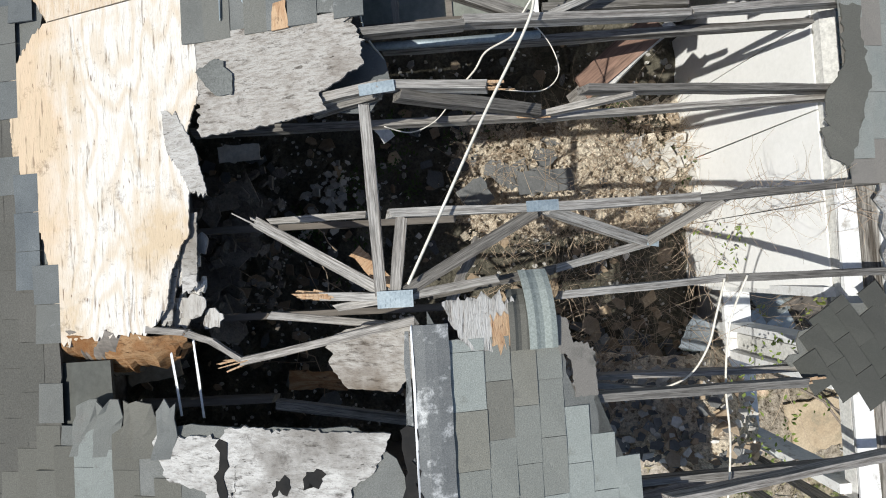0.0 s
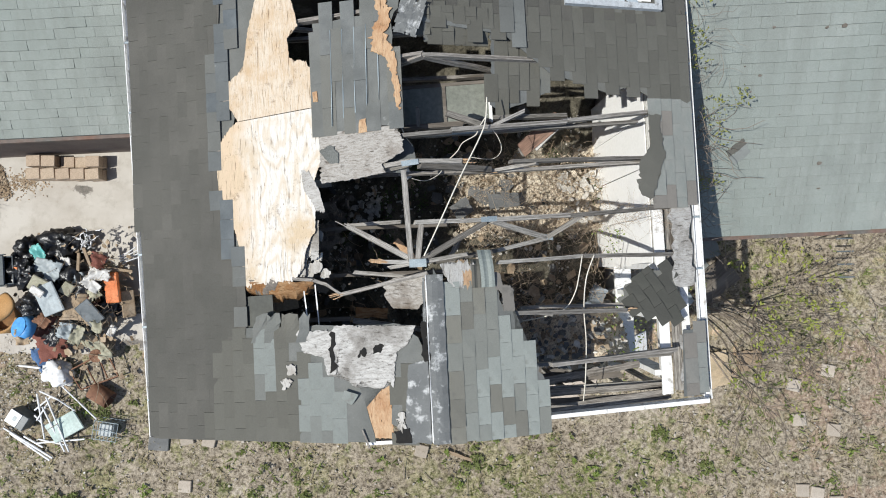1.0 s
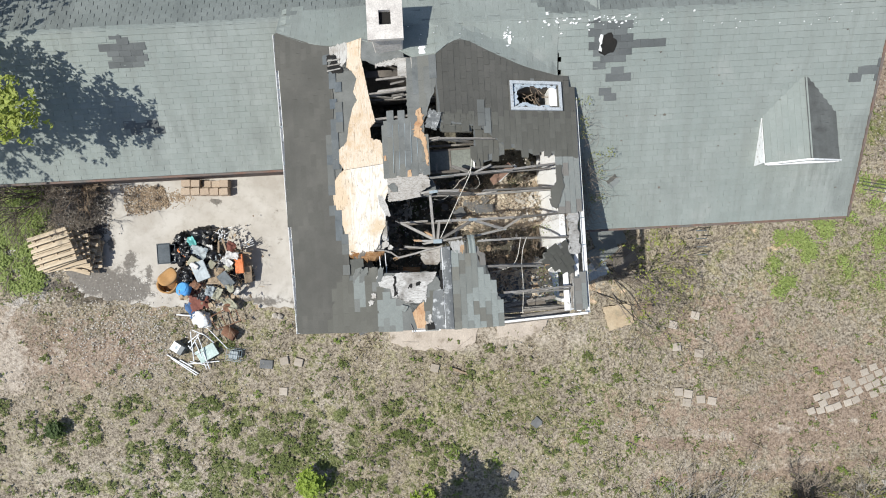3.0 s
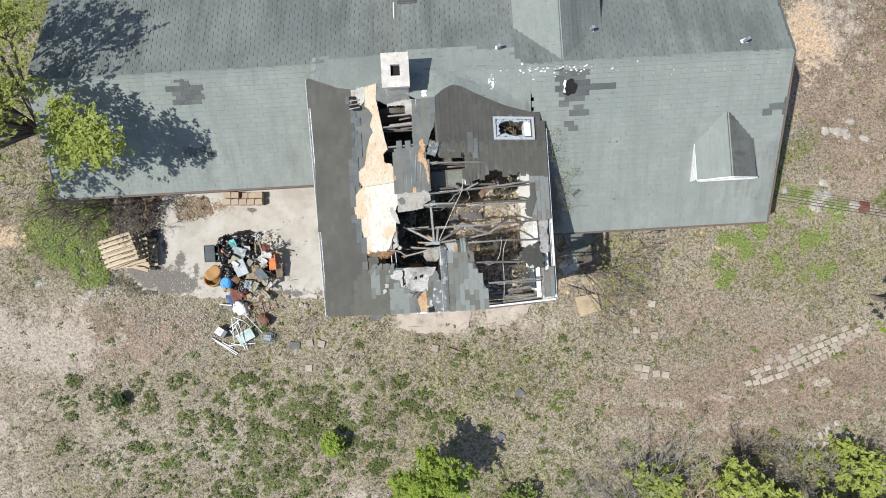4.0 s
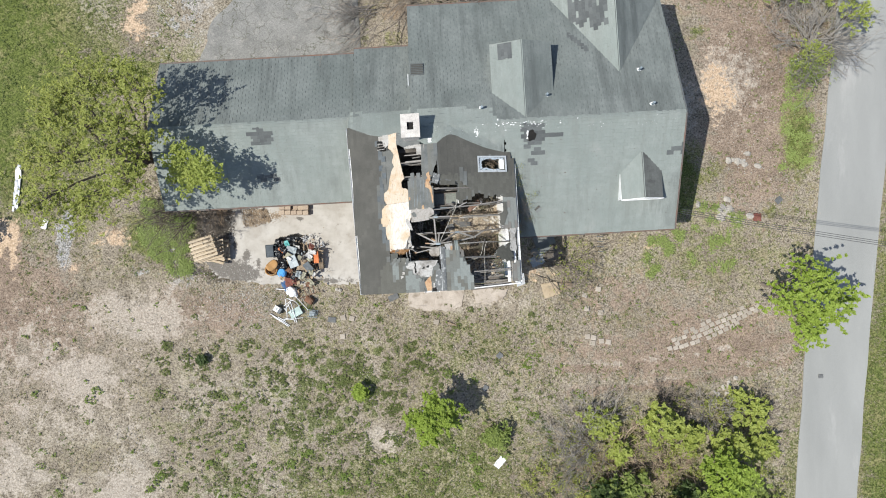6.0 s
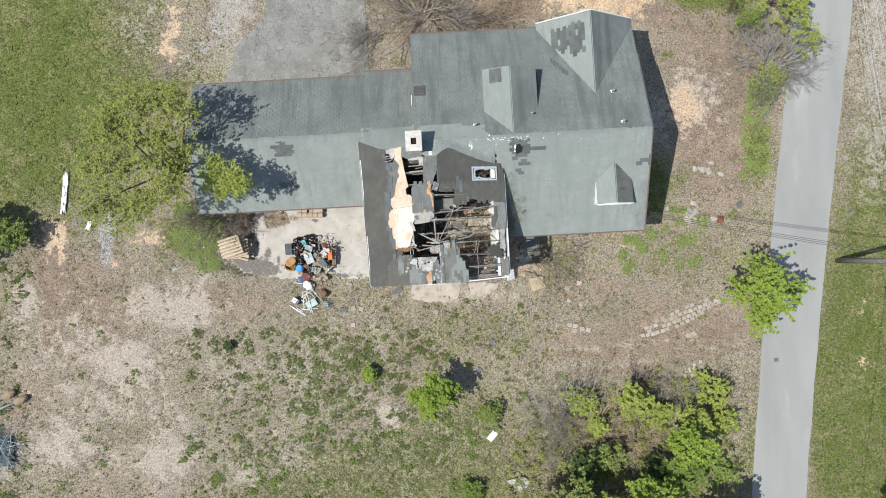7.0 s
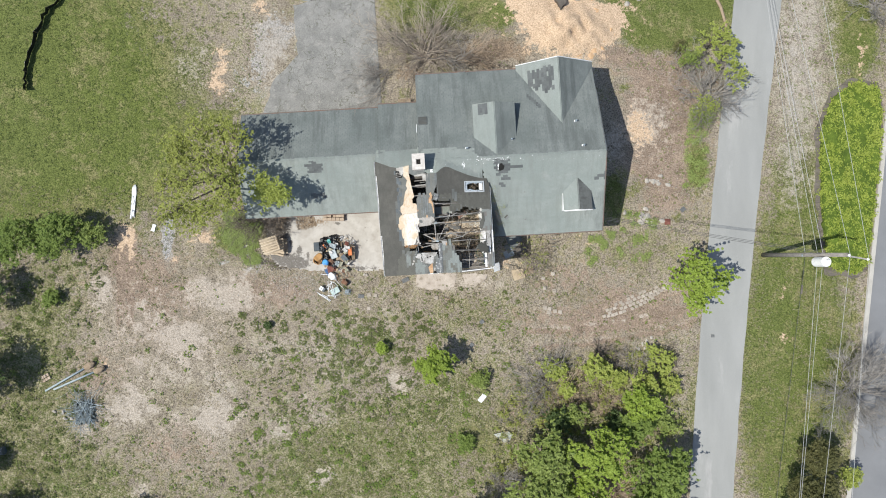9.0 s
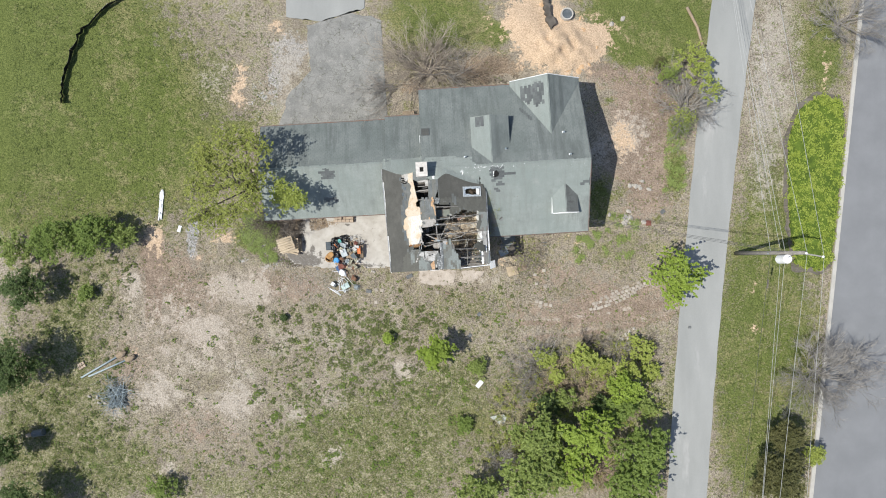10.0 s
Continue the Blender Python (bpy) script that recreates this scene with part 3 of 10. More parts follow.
def axis_steps(half, step, far):
    a = list(np.arange(-half, half + 1e-6, step))
    out, s, x = [], step, half
    while x < far:
        s *= 1.35
        x += s
        out.append(x)
    return np.array([-v for v in out[::-1]] + a + out)


def ground_mix(nt, vec):
    def attr(n):
        a = nt.nodes.new("ShaderNodeAttribute")
        a.attribute_name = n
        return a.outputs["Fac"]

    def swing(scale, detail, rough, k):
        return mathn(nt, "MULTIPLY", mathn(nt, "SUBTRACT", noise_node(nt, vec, scale, detail, rough), 0.5), k)

    def plus(*v):
        out = v[0]
        for w in v[1:]:
            out = mathn(nt, "ADD", out, w)
        return out

    def times(a, k):
        return mathn(nt, "MULTIPLY", a, k)

    broad, mid, small = swing(0.33, 3, 0.6, 3.2), swing(1.25, 4, 0.65, 3.4), swing(4.2, 4, 0.7, 3.4)
    tuft, grit, crumb, pebble = swing(9.5, 6, 0.8, 2.9), swing(38, 3, 0.7, 2.6), swing(17, 2, 0.6, 3.0), swing(9.0, 2, 0.5, 3.0)
    edge = plus(times(broad, 0.4), times(mid, 0.7), times(small, 0.55), times(tuft, 0.3))
    fleck = ramp(nt, plus(times(pebble, 0.7), times(tuft, 0.5), crumb, times(grit, 0.6)), -0.7, 0.58)
    blade = ramp(nt, plus(times(pebble, 0.7), times(tuft, 0.5), crumb, times(grit, 0.7)), -0.6, 0.5)

    def mask(n, lo, hi):
        v = attr(n)
        return times(ramp(nt, plus(v, edge), lo, hi), ramp(nt, v, 0.02, 0.14))

    soil = mixc(nt, fleck, (0.17, 0.14, 0.105), (0.55, 0.475, 0.375))
    soil = mixc(nt, times(ramp(nt, plus(times(broad, 0.6), mid, times(small, 0.4)), 0.05, 0.3), 0.8), soil, mixc(nt, fleck, (0.2, 0.175, 0.145), (0.55, 0.485, 0.41)))
    straw = mixc(nt, fleck, (0.16, 0.135, 0.085), (0.49, 0.425, 0.3))
    col = mixc(nt, times(ramp(nt, plus(mid, times(broad, -0.5), times(small, 0.5)), -0.1, 0.3), 0.6), soil, straw)
    thin = mixc(nt, blade, (0.085, 0.09, 0.034), (0.31, 0.3, 0.14))
    col = mixc(nt, times(ramp(nt, plus(times(mid, 0.9), times(small, 0.9), times(tuft, 0.6), times(attr("sandy"), -0.5), -0.14), 0.05, 0.2), 0.75), col, thin)
    olive = mixc(nt, blade, (0.075, 0.084, 0.03), (0.27, 0.275, 0.112))
    tan = mixc(nt, fleck, (0.175, 0.153, 0.097), (0.48, 0.42, 0.292))
    weeds = mixc(nt, times(ramp(nt, plus(times(mid, 0.6), times(small, 0.7), times(tuft, 0.9)), -0.08, 0.26), 0.85), olive, tan)
    col = mixc(nt, mask("weedy", 0.3, 0.46), col, weeds)
    col = mixc(nt, mask("worn", 0.32, 0.62), col, mixc(nt, fleck, (0.2, 0.146, 0.11), (0.45, 0.35, 0.272)))
    # round tufts of weeds in drifts
    vo = nt.nodes.new("ShaderNodeTexVoronoi")
    vo.inputs["Scale"].default_value = 2.1
    nt.links.new(vec, vo.inputs["Vector"])
    sep = nt.nodes.new("ShaderNodeSeparateColor")
    nt.links.new(vo.outputs["Color"], sep.inputs[0])
    drift = plus(times(attr("clumped"), 0.42), times(broad, 0.06), times(mid, 0.12), times(attr("sandy"), -0.4), -0.46)
    round_ = plus(times(sep.outputs[0], 0.62), times(vo.outputs["Distance"], -1.0), times(small, 0.2), times(tuft, 0.16), drift)
    tufted = mixc(nt, blade, (0.05, 0.065, 0.02), (0.21, 0.24, 0.085))
    col = mixc(nt, times(ramp(nt, round_, -0.06, 0.1), 0.9), col, tufted)
    col = mixc(nt, times(ramp(nt, plus(grit, times(tuft, 0.7), times(crumb, 0.6), times(broad, 0.3), times(attr("worn"), -0.12)), 0.5, 0.6), 0.5), col, (0.6, 0.55, 0.485))
    col = mixc(nt, times(ramp(nt, plus(times(grit, 0.6), tuft, times(crumb, 0.6), times(mid, 0.3)), -0.46, -0.6), 0.7), col, (0.055, 0.046, 0.028))
    tone = ramp(nt, plus(times(broad, 0.45), times(mid, 0.6), times(small, 0.35)), -0.55, 0.5)
    col = mixc(nt, 1.0, col, mixc(nt, tone, (0.6, 0.59, 0.58), (1.0, 1.0, 0.98)), "MULTIPLY")
    lush = mixc(nt, blade, (0.046, 0.065, 0.013), (0.175, 0.205, 0.056))
    dry = mixc(nt, blade, (0.085, 0.084, 0.03), (0.34, 0.305, 0.15))
    lawn = attr("lawn")
    lush = mixc(nt, times(ramp(nt, plus(times(broad, 0.8), times(mid, 0.8), times(small, 0.7), times(tuft, 0.3), times(lawn, -0.35)), -0.5, 0.25), 0.8), lush, dry)
    col = mixc(nt, times(ramp(nt, plus(lawn, times(edge, 0.6)), 0.3, 0.62), 0.96), col, lush)
    gravel = mixc(nt, ramp(nt, plus(tuft, crumb, grit), -0.4, 0.4), (0.13, 0.125, 0.12), (0.52, 0.495, 0.465))
    col = mixc(nt, mask("gravelly", 0.4, 0.62), col, gravel)
    stones = mixc(nt, fleck, (0.25, 0.22, 0.182), (0.51, 0.455, 0.385))
    col = mixc(nt, times(mask("stony", 0.2, 0.75), 0.8), col, stones)
    sand = mixc(nt, fleck, (0.29, 0.245, 0.198), (0.56, 0.49, 0.41))
    col = mixc(nt, times(mask("sandy", 0.3, 0.66), 0.85), col, sand)
    litter = mixc(nt, fleck, (0.11, 0.078, 0.052), (0.36, 0.27, 0.19))
    col = mixc(nt, times(mask("litter", 0.4, 0.7), 0.9), col, litter)
    clay = mixc(nt, fleck, (0.36, 0.25, 0.16), (0.7, 0.53, 0.375))
    col = mixc(nt, mask("clayey", 0.42, 0.66), col, clay)
    col = mixc(nt, times(mask("dark_soil", 0.45, 0.75), 0.9), col, mixc(nt, fleck, (0.055, 0.046, 0.036), (0.15, 0.125, 0.1)))
    return col, plus(tuft, times(crumb, 0.6), times(grit, 0.5), times(ramp(nt, round_, -0.06, 0.15), 0.8))


def ground_material():
    m = bpy.data.materials.new("rough_yard_ground")
    m.use_nodes = True
    nt = m.node_tree
    tc = nt.nodes.new("ShaderNodeTexCoord")
    col, fine = ground_mix(nt, tc.outputs["Object"])
    bsdf = nt.nodes["Principled BSDF"]
    nt.links.new(col, bsdf.inputs["Base Color"])
    bsdf.inputs["Roughness"].default_value = 0.95
    bsdf.inputs["Specular IOR Level"].default_value = 0.15
    bp = nt.nodes.new("ShaderNodeBump")
    bp.inputs["Strength"].default_value, bp.inputs["Distance"].default_value = 0.5, 0.035
    nt.links.new(fine, bp.inputs["Height"])
    nt.links.new(bp.outputs[0], bsdf.inputs["Normal"])
    return m


gx, gy = axis_steps(37, 0.25, 900), axis_steps(23, 0.25, 900)
GX, GY = np.meshgrid(gx, gy)
near = (np.abs(GX) < 37) & (np.abs(GY) < 23)
relief = 0.025 * np.sin(GX * 1.7 + np.sin(GY * 1.1)) * np.sin(GY * 1.9 + 1.3 * np.sin(GX * 0.7)) + 0.012 * np.sin(GX * 5.1 + GY * 2.3)
mound = 0.75 * np.exp(-((GX - 9.2) / 2.3) ** 2 - ((GY - 15.4) / 1.4) ** 2) * (1 + 0.5 * np.sin(GX * 3.1 + np.sin(GY * 2.1)) * np.sin(GY * 3.7 + GX) + 0.36 * np.sin(GX * 7.3 + 2 * np.sin(GY * 5)) * np.sin(GY * 8.1 + np.sin(GX * 4))) + 0.4 * np.exp(-((GX - 6.2) / 1.5) ** 2 - ((GY - 17.6) / 1.0) ** 2)
flat = np.clip(np.exp(-((GX + 7.6) / 4.2) ** 8 - (GY / 2.3) ** 8) + ((np.abs(GX - 0.2) < 12) & (GY > -2.2) & (GY < 11)) + (np.abs(GX - 20.9 - 0.1 * GY) < 2.2) + (GX > 30.0 + 0.125 * GY) + ((np.abs(GX + 8.6) < 4.6) & (GY > 8)), 0, 1)
GZ = np.where(near, relief * (1 - flat) + mound, 0.0) - 0.02
nx, ny = len(gx), len(gy)
idx = np.arange(nx * ny).reshape(ny, nx)
quads = np.stack([idx[:-1, :-1], idx[:-1, 1:], idx[1:, 1:], idx[1:, :-1]], -1).reshape(-1, 4)
ground = mesh_ob("ground", (np.stack([GX, GY, GZ], -1).reshape(-1, 3), quads), ground_material(), smooth=True)
tagged(ground, "rough yard of dry grass, bare sand and clay", "ground", kind="structure")
for an, rows in (("lawn", LAWN), ("weedy", WEEDY), ("worn", WORN), ("stony", STONY), ("sandy", SANDY), ("clayey", CLAYEY), ("gravelly", GRAVELLY), ("dark_soil", DARK), ("litter", LITTER), ("clumped", CLUMPED)):
    at = ground.data.attributes.new(an, "FLOAT", "POINT")
    at.data.foreach_set("value", blobs(GX, GY, rows).ravel().astype(np.float32))


def ribbon(pts, z0, z1):
    """A strip with sides given as (left x, right x, y) rows, from z0 up to z1."""
    poly = [(l, y) for l, r, y in pts] + [(r, y) for l, r, y in pts[::-1]]
    return prism(poly, z0, z1)


def road_edges(y):
    c = 0.0009 * min(y * y, 625.0)
    return 19.0 + 0.105 * y + c, 22.25 + 0.115 * y + c


lane = mesh_ob("road", ribbon([(road_edges(y)[0] + 0.03 * math.sin(y * 1.3), road_edges(y)[1] + 0.03 * math.sin(y * 1.7), y) for y in range(-220, 221, 2)], -0.1, 0.02), "asphalt_road")
tagged(lane, "narrow pale worn asphalt lane between grass verges", "road", kind="structure")
kerb_x = lambda y: 30.9 + 0.125 * y
street = mesh_ob("street", prism([(kerb_x(y), y) for y in range(-220, 221, 2)] + [(90, 220), (90, -220)], -0.12, -0.012), "asphalt_new")
tagged(street, "wide grey asphalt street with a kerb", "road", kind="structure")
kerb = mesh_ob("kerb", ribbon([(kerb_x(y) - 0.26, kerb_x(y) + 0.03, y) for y in range(-220, 221, 2)], -0.12, 0.1), "kerb")
tagged(kerb, "pale concrete kerb along the street", "kerb", kind="structure")
drive = mesh_ob("driveway", prism(ragged([(-12.9, 9.2), (-4.3, 9.2), (-4.9, 17.6), (-7.2, 18.2), (-10.8, 17.2), (-10.4, 13.6), (-12.2, 11.6)], 0.35, 0.06, 3, keep=(0, 1)), -0.1, 0.015), "asphalt_old")
tagged(drive, "old cracked grey asphalt driveway behind the house", "driveway", kind="structure")
apron = mesh_ob("apron", prism(ragged([(-12.4, 17.9), (-9.6, 17.5), (-7.4, 18.3), (-6.2, 18.6), (-6.2, 40), (-12.8, 40)], 0.3, 0.05, 4, keep=(3, 4, 5)), -0.1, 0.03), "asphalt_road")
tagged(apron, "pale concrete apron leading off the driveway", "driveway", kind="structure")
DAMP = [(-10.9, -1.25, 1.0, 0.45, 1.0), (-10.1, -1.55, 0.8, 0.35, 0.8), (-11.8, -0.7, 0.6, 0.5, 0.9), (-10.75, 0.0, 0.14, 0.28, 0.8), (-10.15, -0.5, 0.24, 0.3, 0.9), (-9.55, -0.85, 0.13, 0.45, 0.5), (-7.4, 1.37, 0.24, 0.09, 1.1), (-11.6, 0.9, 0.5, 0.9, 0.7),
        (-5.5, 0.3, 0.6, 0.8, 0.22), (-6.2, -1.8, 1.8, 0.16, 0.8), (-9.9, 1.3, 0.45, 0.4, 0.4), (-8.6, 1.55, 0.2, 0.18, 0.4)]


def patio_material():
    m = bpy.data.materials.new("stained_patio_concrete")
    m.use_nodes = True
    nt = m.node_tree
    tc = nt.nodes.new("ShaderNodeTexCoord")
    vec = tc.outputs["Object"]
    at = nt.nodes.new("ShaderNodeAttribute")
    at.attribute_name = "damp"
    big, mid, fine, grit = noise_node(nt, vec, 0.7, 4, 0.6), noise_node(nt, vec, 3.0, 6, 0.7), noise_node(nt, vec, 14, 6, 0.75), noise_node(nt, vec, 60, 3, 0.7)
    col = mixc(nt, ramp(nt, big, 0.38, 0.62), (0.385, 0.35, 0.305), (0.5, 0.47, 0.425))
    col = mixc(nt, mathn(nt, "MULTIPLY", ramp(nt, mid, 0.5, 0.68), 0.5), col, (0.31, 0.275, 0.23))
    col = mixc(nt, mathn(nt, "MULTIPLY", ramp(nt, fine, 0.6, 0.72), 0.45), col, (0.2, 0.17, 0.14))
    edge = mathn(nt, "ADD", mathn(nt, "MULTIPLY", mathn(nt, "SUBTRACT", mid, 0.5), 1.8), mathn(nt, "MULTIPLY", mathn(nt, "SUBTRACT", fine, 0.5), 0.9))
    col = mixc(nt, mathn(nt, "MULTIPLY", ramp(nt, mathn(nt, "ADD", at.outputs["Fac"], edge), 0.36, 0.56), 0.88), col, mixc(nt, ramp(nt, fine, 0.35, 0.65), (0.07, 0.062, 0.053), (0.17, 0.15, 0.128)))
    col = mixc(nt, mathn(nt, "MULTIPLY", ramp(nt, grit, 0.6, 0.72), 0.35), col, (0.55, 0.52, 0.48))
    bsdf = nt.nodes["Principled BSDF"]
    nt.links.new(col, bsdf.inputs["Base Color"])
    bsdf.inputs["Roughness"].default_value = 0.85
    bp = nt.nodes.new("ShaderNodeBump")
    bp.inputs["Strength"].default_value, bp.inputs["Distance"].default_value = 0.3, 0.01
    nt.links.new(fine, bp.inputs["Height"])
    nt.links.new(bp.outputs[0], bsdf.inputs["Normal"])
    return m


PATIO = ragged([(-12.5, -0.6), (-12.5, 2.6), (-3.4, 2.6), (-3.4, -1.95), (-6.2, -1.85), (-9.0, -1.95), (-11.6, -1.7)], 0.25, 0.06, 5, keep=(1, 2))
bm = bmesh.new()
cell = {}
for i in range(96):
    for j in range(50):
        x, y = -12.8 + 0.1 * i, -2.2 + 0.1 * j
        if inside(x + 0.05, y + 0.05, PATIO):
            q = []
            for a, b in ((i, j), (i + 1, j), (i + 1, j + 1), (i, j + 1)):
                if (a, b) not in cell:
                    cell[(a, b)] = bm.verts.new((-12.8 + 0.1 * a + 0.03 * math.sin(7 * a + 3 * b), -2.2 + 0.1 * b + 0.03 * math.sin(5 * a + 9 * b), 0.02))
                q.append(cell[(a, b)])
            bm.faces.new(q)
thicken(bm, 0.1)
patio = mesh_ob("patio", bm, patio_material())
tagged(patio, "stained pale concrete patio slab beside the house", "patio", kind="structure")
co = np.zeros(len(patio.data.vertices) * 3)
patio.data.vertices.foreach_get("co", co)
patio.data.attributes.new("damp", "FLOAT", "POINT").data.foreach_set("value", blobs(co[0::3], co[1::3], DAMP).astype(np.float32))

# packed sand left by the wall of the wing
M["packed_sand"] = surf("packed_pinkish_sand", (0.4, 0.34, 0.285), (0.5, 0.435, 0.37), 30, 1.5, 0.95, 0.4, 0.01, stain=(0.28, 0.235, 0.185), stain_scale=2.2, stain_lo=0.55, grainy=0.3)
for i, poly in enumerate((((-1.9, -2.2), (-1.8, -3.1), (-1.0, -3.34), (0.3, -3.32), (0.9, -3.06), (1.05, -2.2)), ((1.5, -2.2), (1.6, -2.9), (2.3, -2.96), (3.0, -2.72), (3.3, -2.2)))):
    apron = mesh_ob("sand_ledge", prism(ragged(list(poly), 0.12, 0.04, 40 + i), -0.06, lambda x, y: 0.025 + 0.008 * math.sin(5 * x + 3 * y)), "packed_sand")
    tagged(apron, "pinkish packed sand along the wing wall", "ground", kind="structure")

# ---- the house: main range in three lengths, a ruined wing in front; plan axes turned a little ----
H = pose(0, 0, 0, 0, 0, 3.3)


def slope(z0, y0, k):
    return lambda x, y: z0 + k * (y - y0)


def deck(name, poly, zf, mat, parent, thick=0.03, drop=0.0, label=""):
    return mesh_ob(name, prism(poly, lambda x, y: zf(x, y) - thick - drop, lambda x, y: zf(x, y) - drop), mat, parent, label)


def rect(x0, x1, y0, y1):
    return [(x0, y0), (x1, y0), (x1, y1), (x0, y1)]


house = thing("house", H, "long single-storey house with a grey-green shingle roof", "house")


def gabled(x0, x1, y0, y1, yr, z0, zr, z1, seed, wall_mat, fx=None, fy=None):
    """One length of the main range: walls, two slopes of shingles, ridge caps, eave gutters and rake boards."""
    kf, kb = (zr - z0) / (yr - y0), (zr - z1) / (y1 - yr)
    front, back = slope(z0, y0, kf), lambda x, y: zr - kb * (y - yr)
    i = 0.35
    t = 0.2
    fx = x0 if fx is None else fx
    fy = y0 if fy is None else fy
    if fx < x1:
        part("wall", boxes((max(x0 + i, fx), x1 - i, y0 + i, y0 + i + t, 0, z0 + kf * i - 0.06)), wall_mat, house)
    part("wall", boxes((x0 + i, x1 - i, y1 - i - t, y1 - i, 0, z1 + kb * i - 0.06)), wall_mat, house)
    for a in (x0 + i, x1 - i - t):
        ya = max(y0 + i + t, fy + 0.1 if a < fx else -99)
        g = [(ya, 0), (y1 - i - t, 0), (y1 - i - t, back(0, y1 - i - t) - 0.06), (yr, zr - 0.06), (ya, front(0, ya) - 0.06)]
        bm = bmesh.new()
        lo = [bm.verts.new((a, y, z)) for y, z in g]
        hi = [bm.verts.new((a + t, y, z)) for y, z in g]
        bm.faces.new(lo)
        bm.faces.new(hi[::-1])
        for k in range(5):
            bm.faces.new((lo[k], hi[k], hi[(k + 1) % 5], lo[(k + 1) % 5]))
        bmesh.ops.recalc_face_normals(bm, faces=bm.faces)
        part("gable_wall", bm, wall_mat, house)
    if fx > x0:
        deck("roof_deck", rect(x0, min(fx, x1), fy, yr), front, "shingle_old", house, 0.05)
    if fx < x1:
        deck("roof_deck", rect(fx, x1, y0, yr), front, "shingle_old", house, 0.05)
    # rear tabs carry the slope's shade in their colour; dark deck shows through slots
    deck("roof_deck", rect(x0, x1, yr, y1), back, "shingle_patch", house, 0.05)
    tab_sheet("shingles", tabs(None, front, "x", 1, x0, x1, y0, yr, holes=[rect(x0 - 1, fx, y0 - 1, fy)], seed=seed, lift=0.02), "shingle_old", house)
    tab_sheet("shingles", tabs(None, back, "x", -1, x0, x1, y1, yr, seed=seed + 1, lift=0.024, slot=0.007), "shingle_shaded", house)
    caps = []
    x = x0
    r = random.Random(seed)
    while x < x1 - 0.05:
        e = min(x + 0.29, x1)
        dz = r.uniform(0.016, 0.024)
        c = [(x, yr - 0.13, zr - 0.13 * kf + dz + 0.006), (e, yr - 0.13, zr - 0.13 * kf + dz - 0.004), (e, yr, zr + dz), (x, yr, zr + dz + 0.01)]
        d = [(x, yr, zr + dz + 0.01), (e, yr, zr + dz), (e, yr + 0.13, zr - 0.13 * kb + dz - 0.004), (x, yr + 0.13, zr - 0.13 * kb + dz + 0.006)]
        caps += [(c, [(0, 1, 2, 3)]), (d, [(0, 1, 2, 3)])]
        x += 0.29
    mesh_ob("ridge_capping", joined(caps), "shingle_old", house, kind="stuff")
    if fx < x1:
        part("gutter", boxes((fx, x1, y0 - 0.06, y0 - 0.005, z0 - 0.11, z0 - 0.03)), M["rust_gutter"], house, "rust-stained metal eave gutter")
    part("gutter", boxes((x0, x1, y1 + 0.005, y1 + 0.09, z1 - 0.11, z1 - 0.03)), M["rust_gutter"], house, "rust-stained metal eave gutter")
    return front, back


M["rust_gutter"] = surf("rust_stained_gutter", (0.13, 0.12, 0.11), (0.17, 0.1, 0.075), 20, 2, 0.7, 0.2, 0.003)
frA, bkA = gabled(-12.95, -3.75, 2.2, 9.15, 5.68, 2.9, 4.35, 2.9, 11, "brick_wall", -12.95, 2.2)
frB, bkB = gabled(-3.75, -1.15, 2.0, 9.35, 5.6, 2.95, 4.55, 2.95, 13, "siding", -1.15, 4.3)
frC, bkC = gabled(-1.15, 10.6, 0.08, 11.1, 4.92, 3.3, 5.5, 3.3, 15, "siding", 2.9, 4.2)


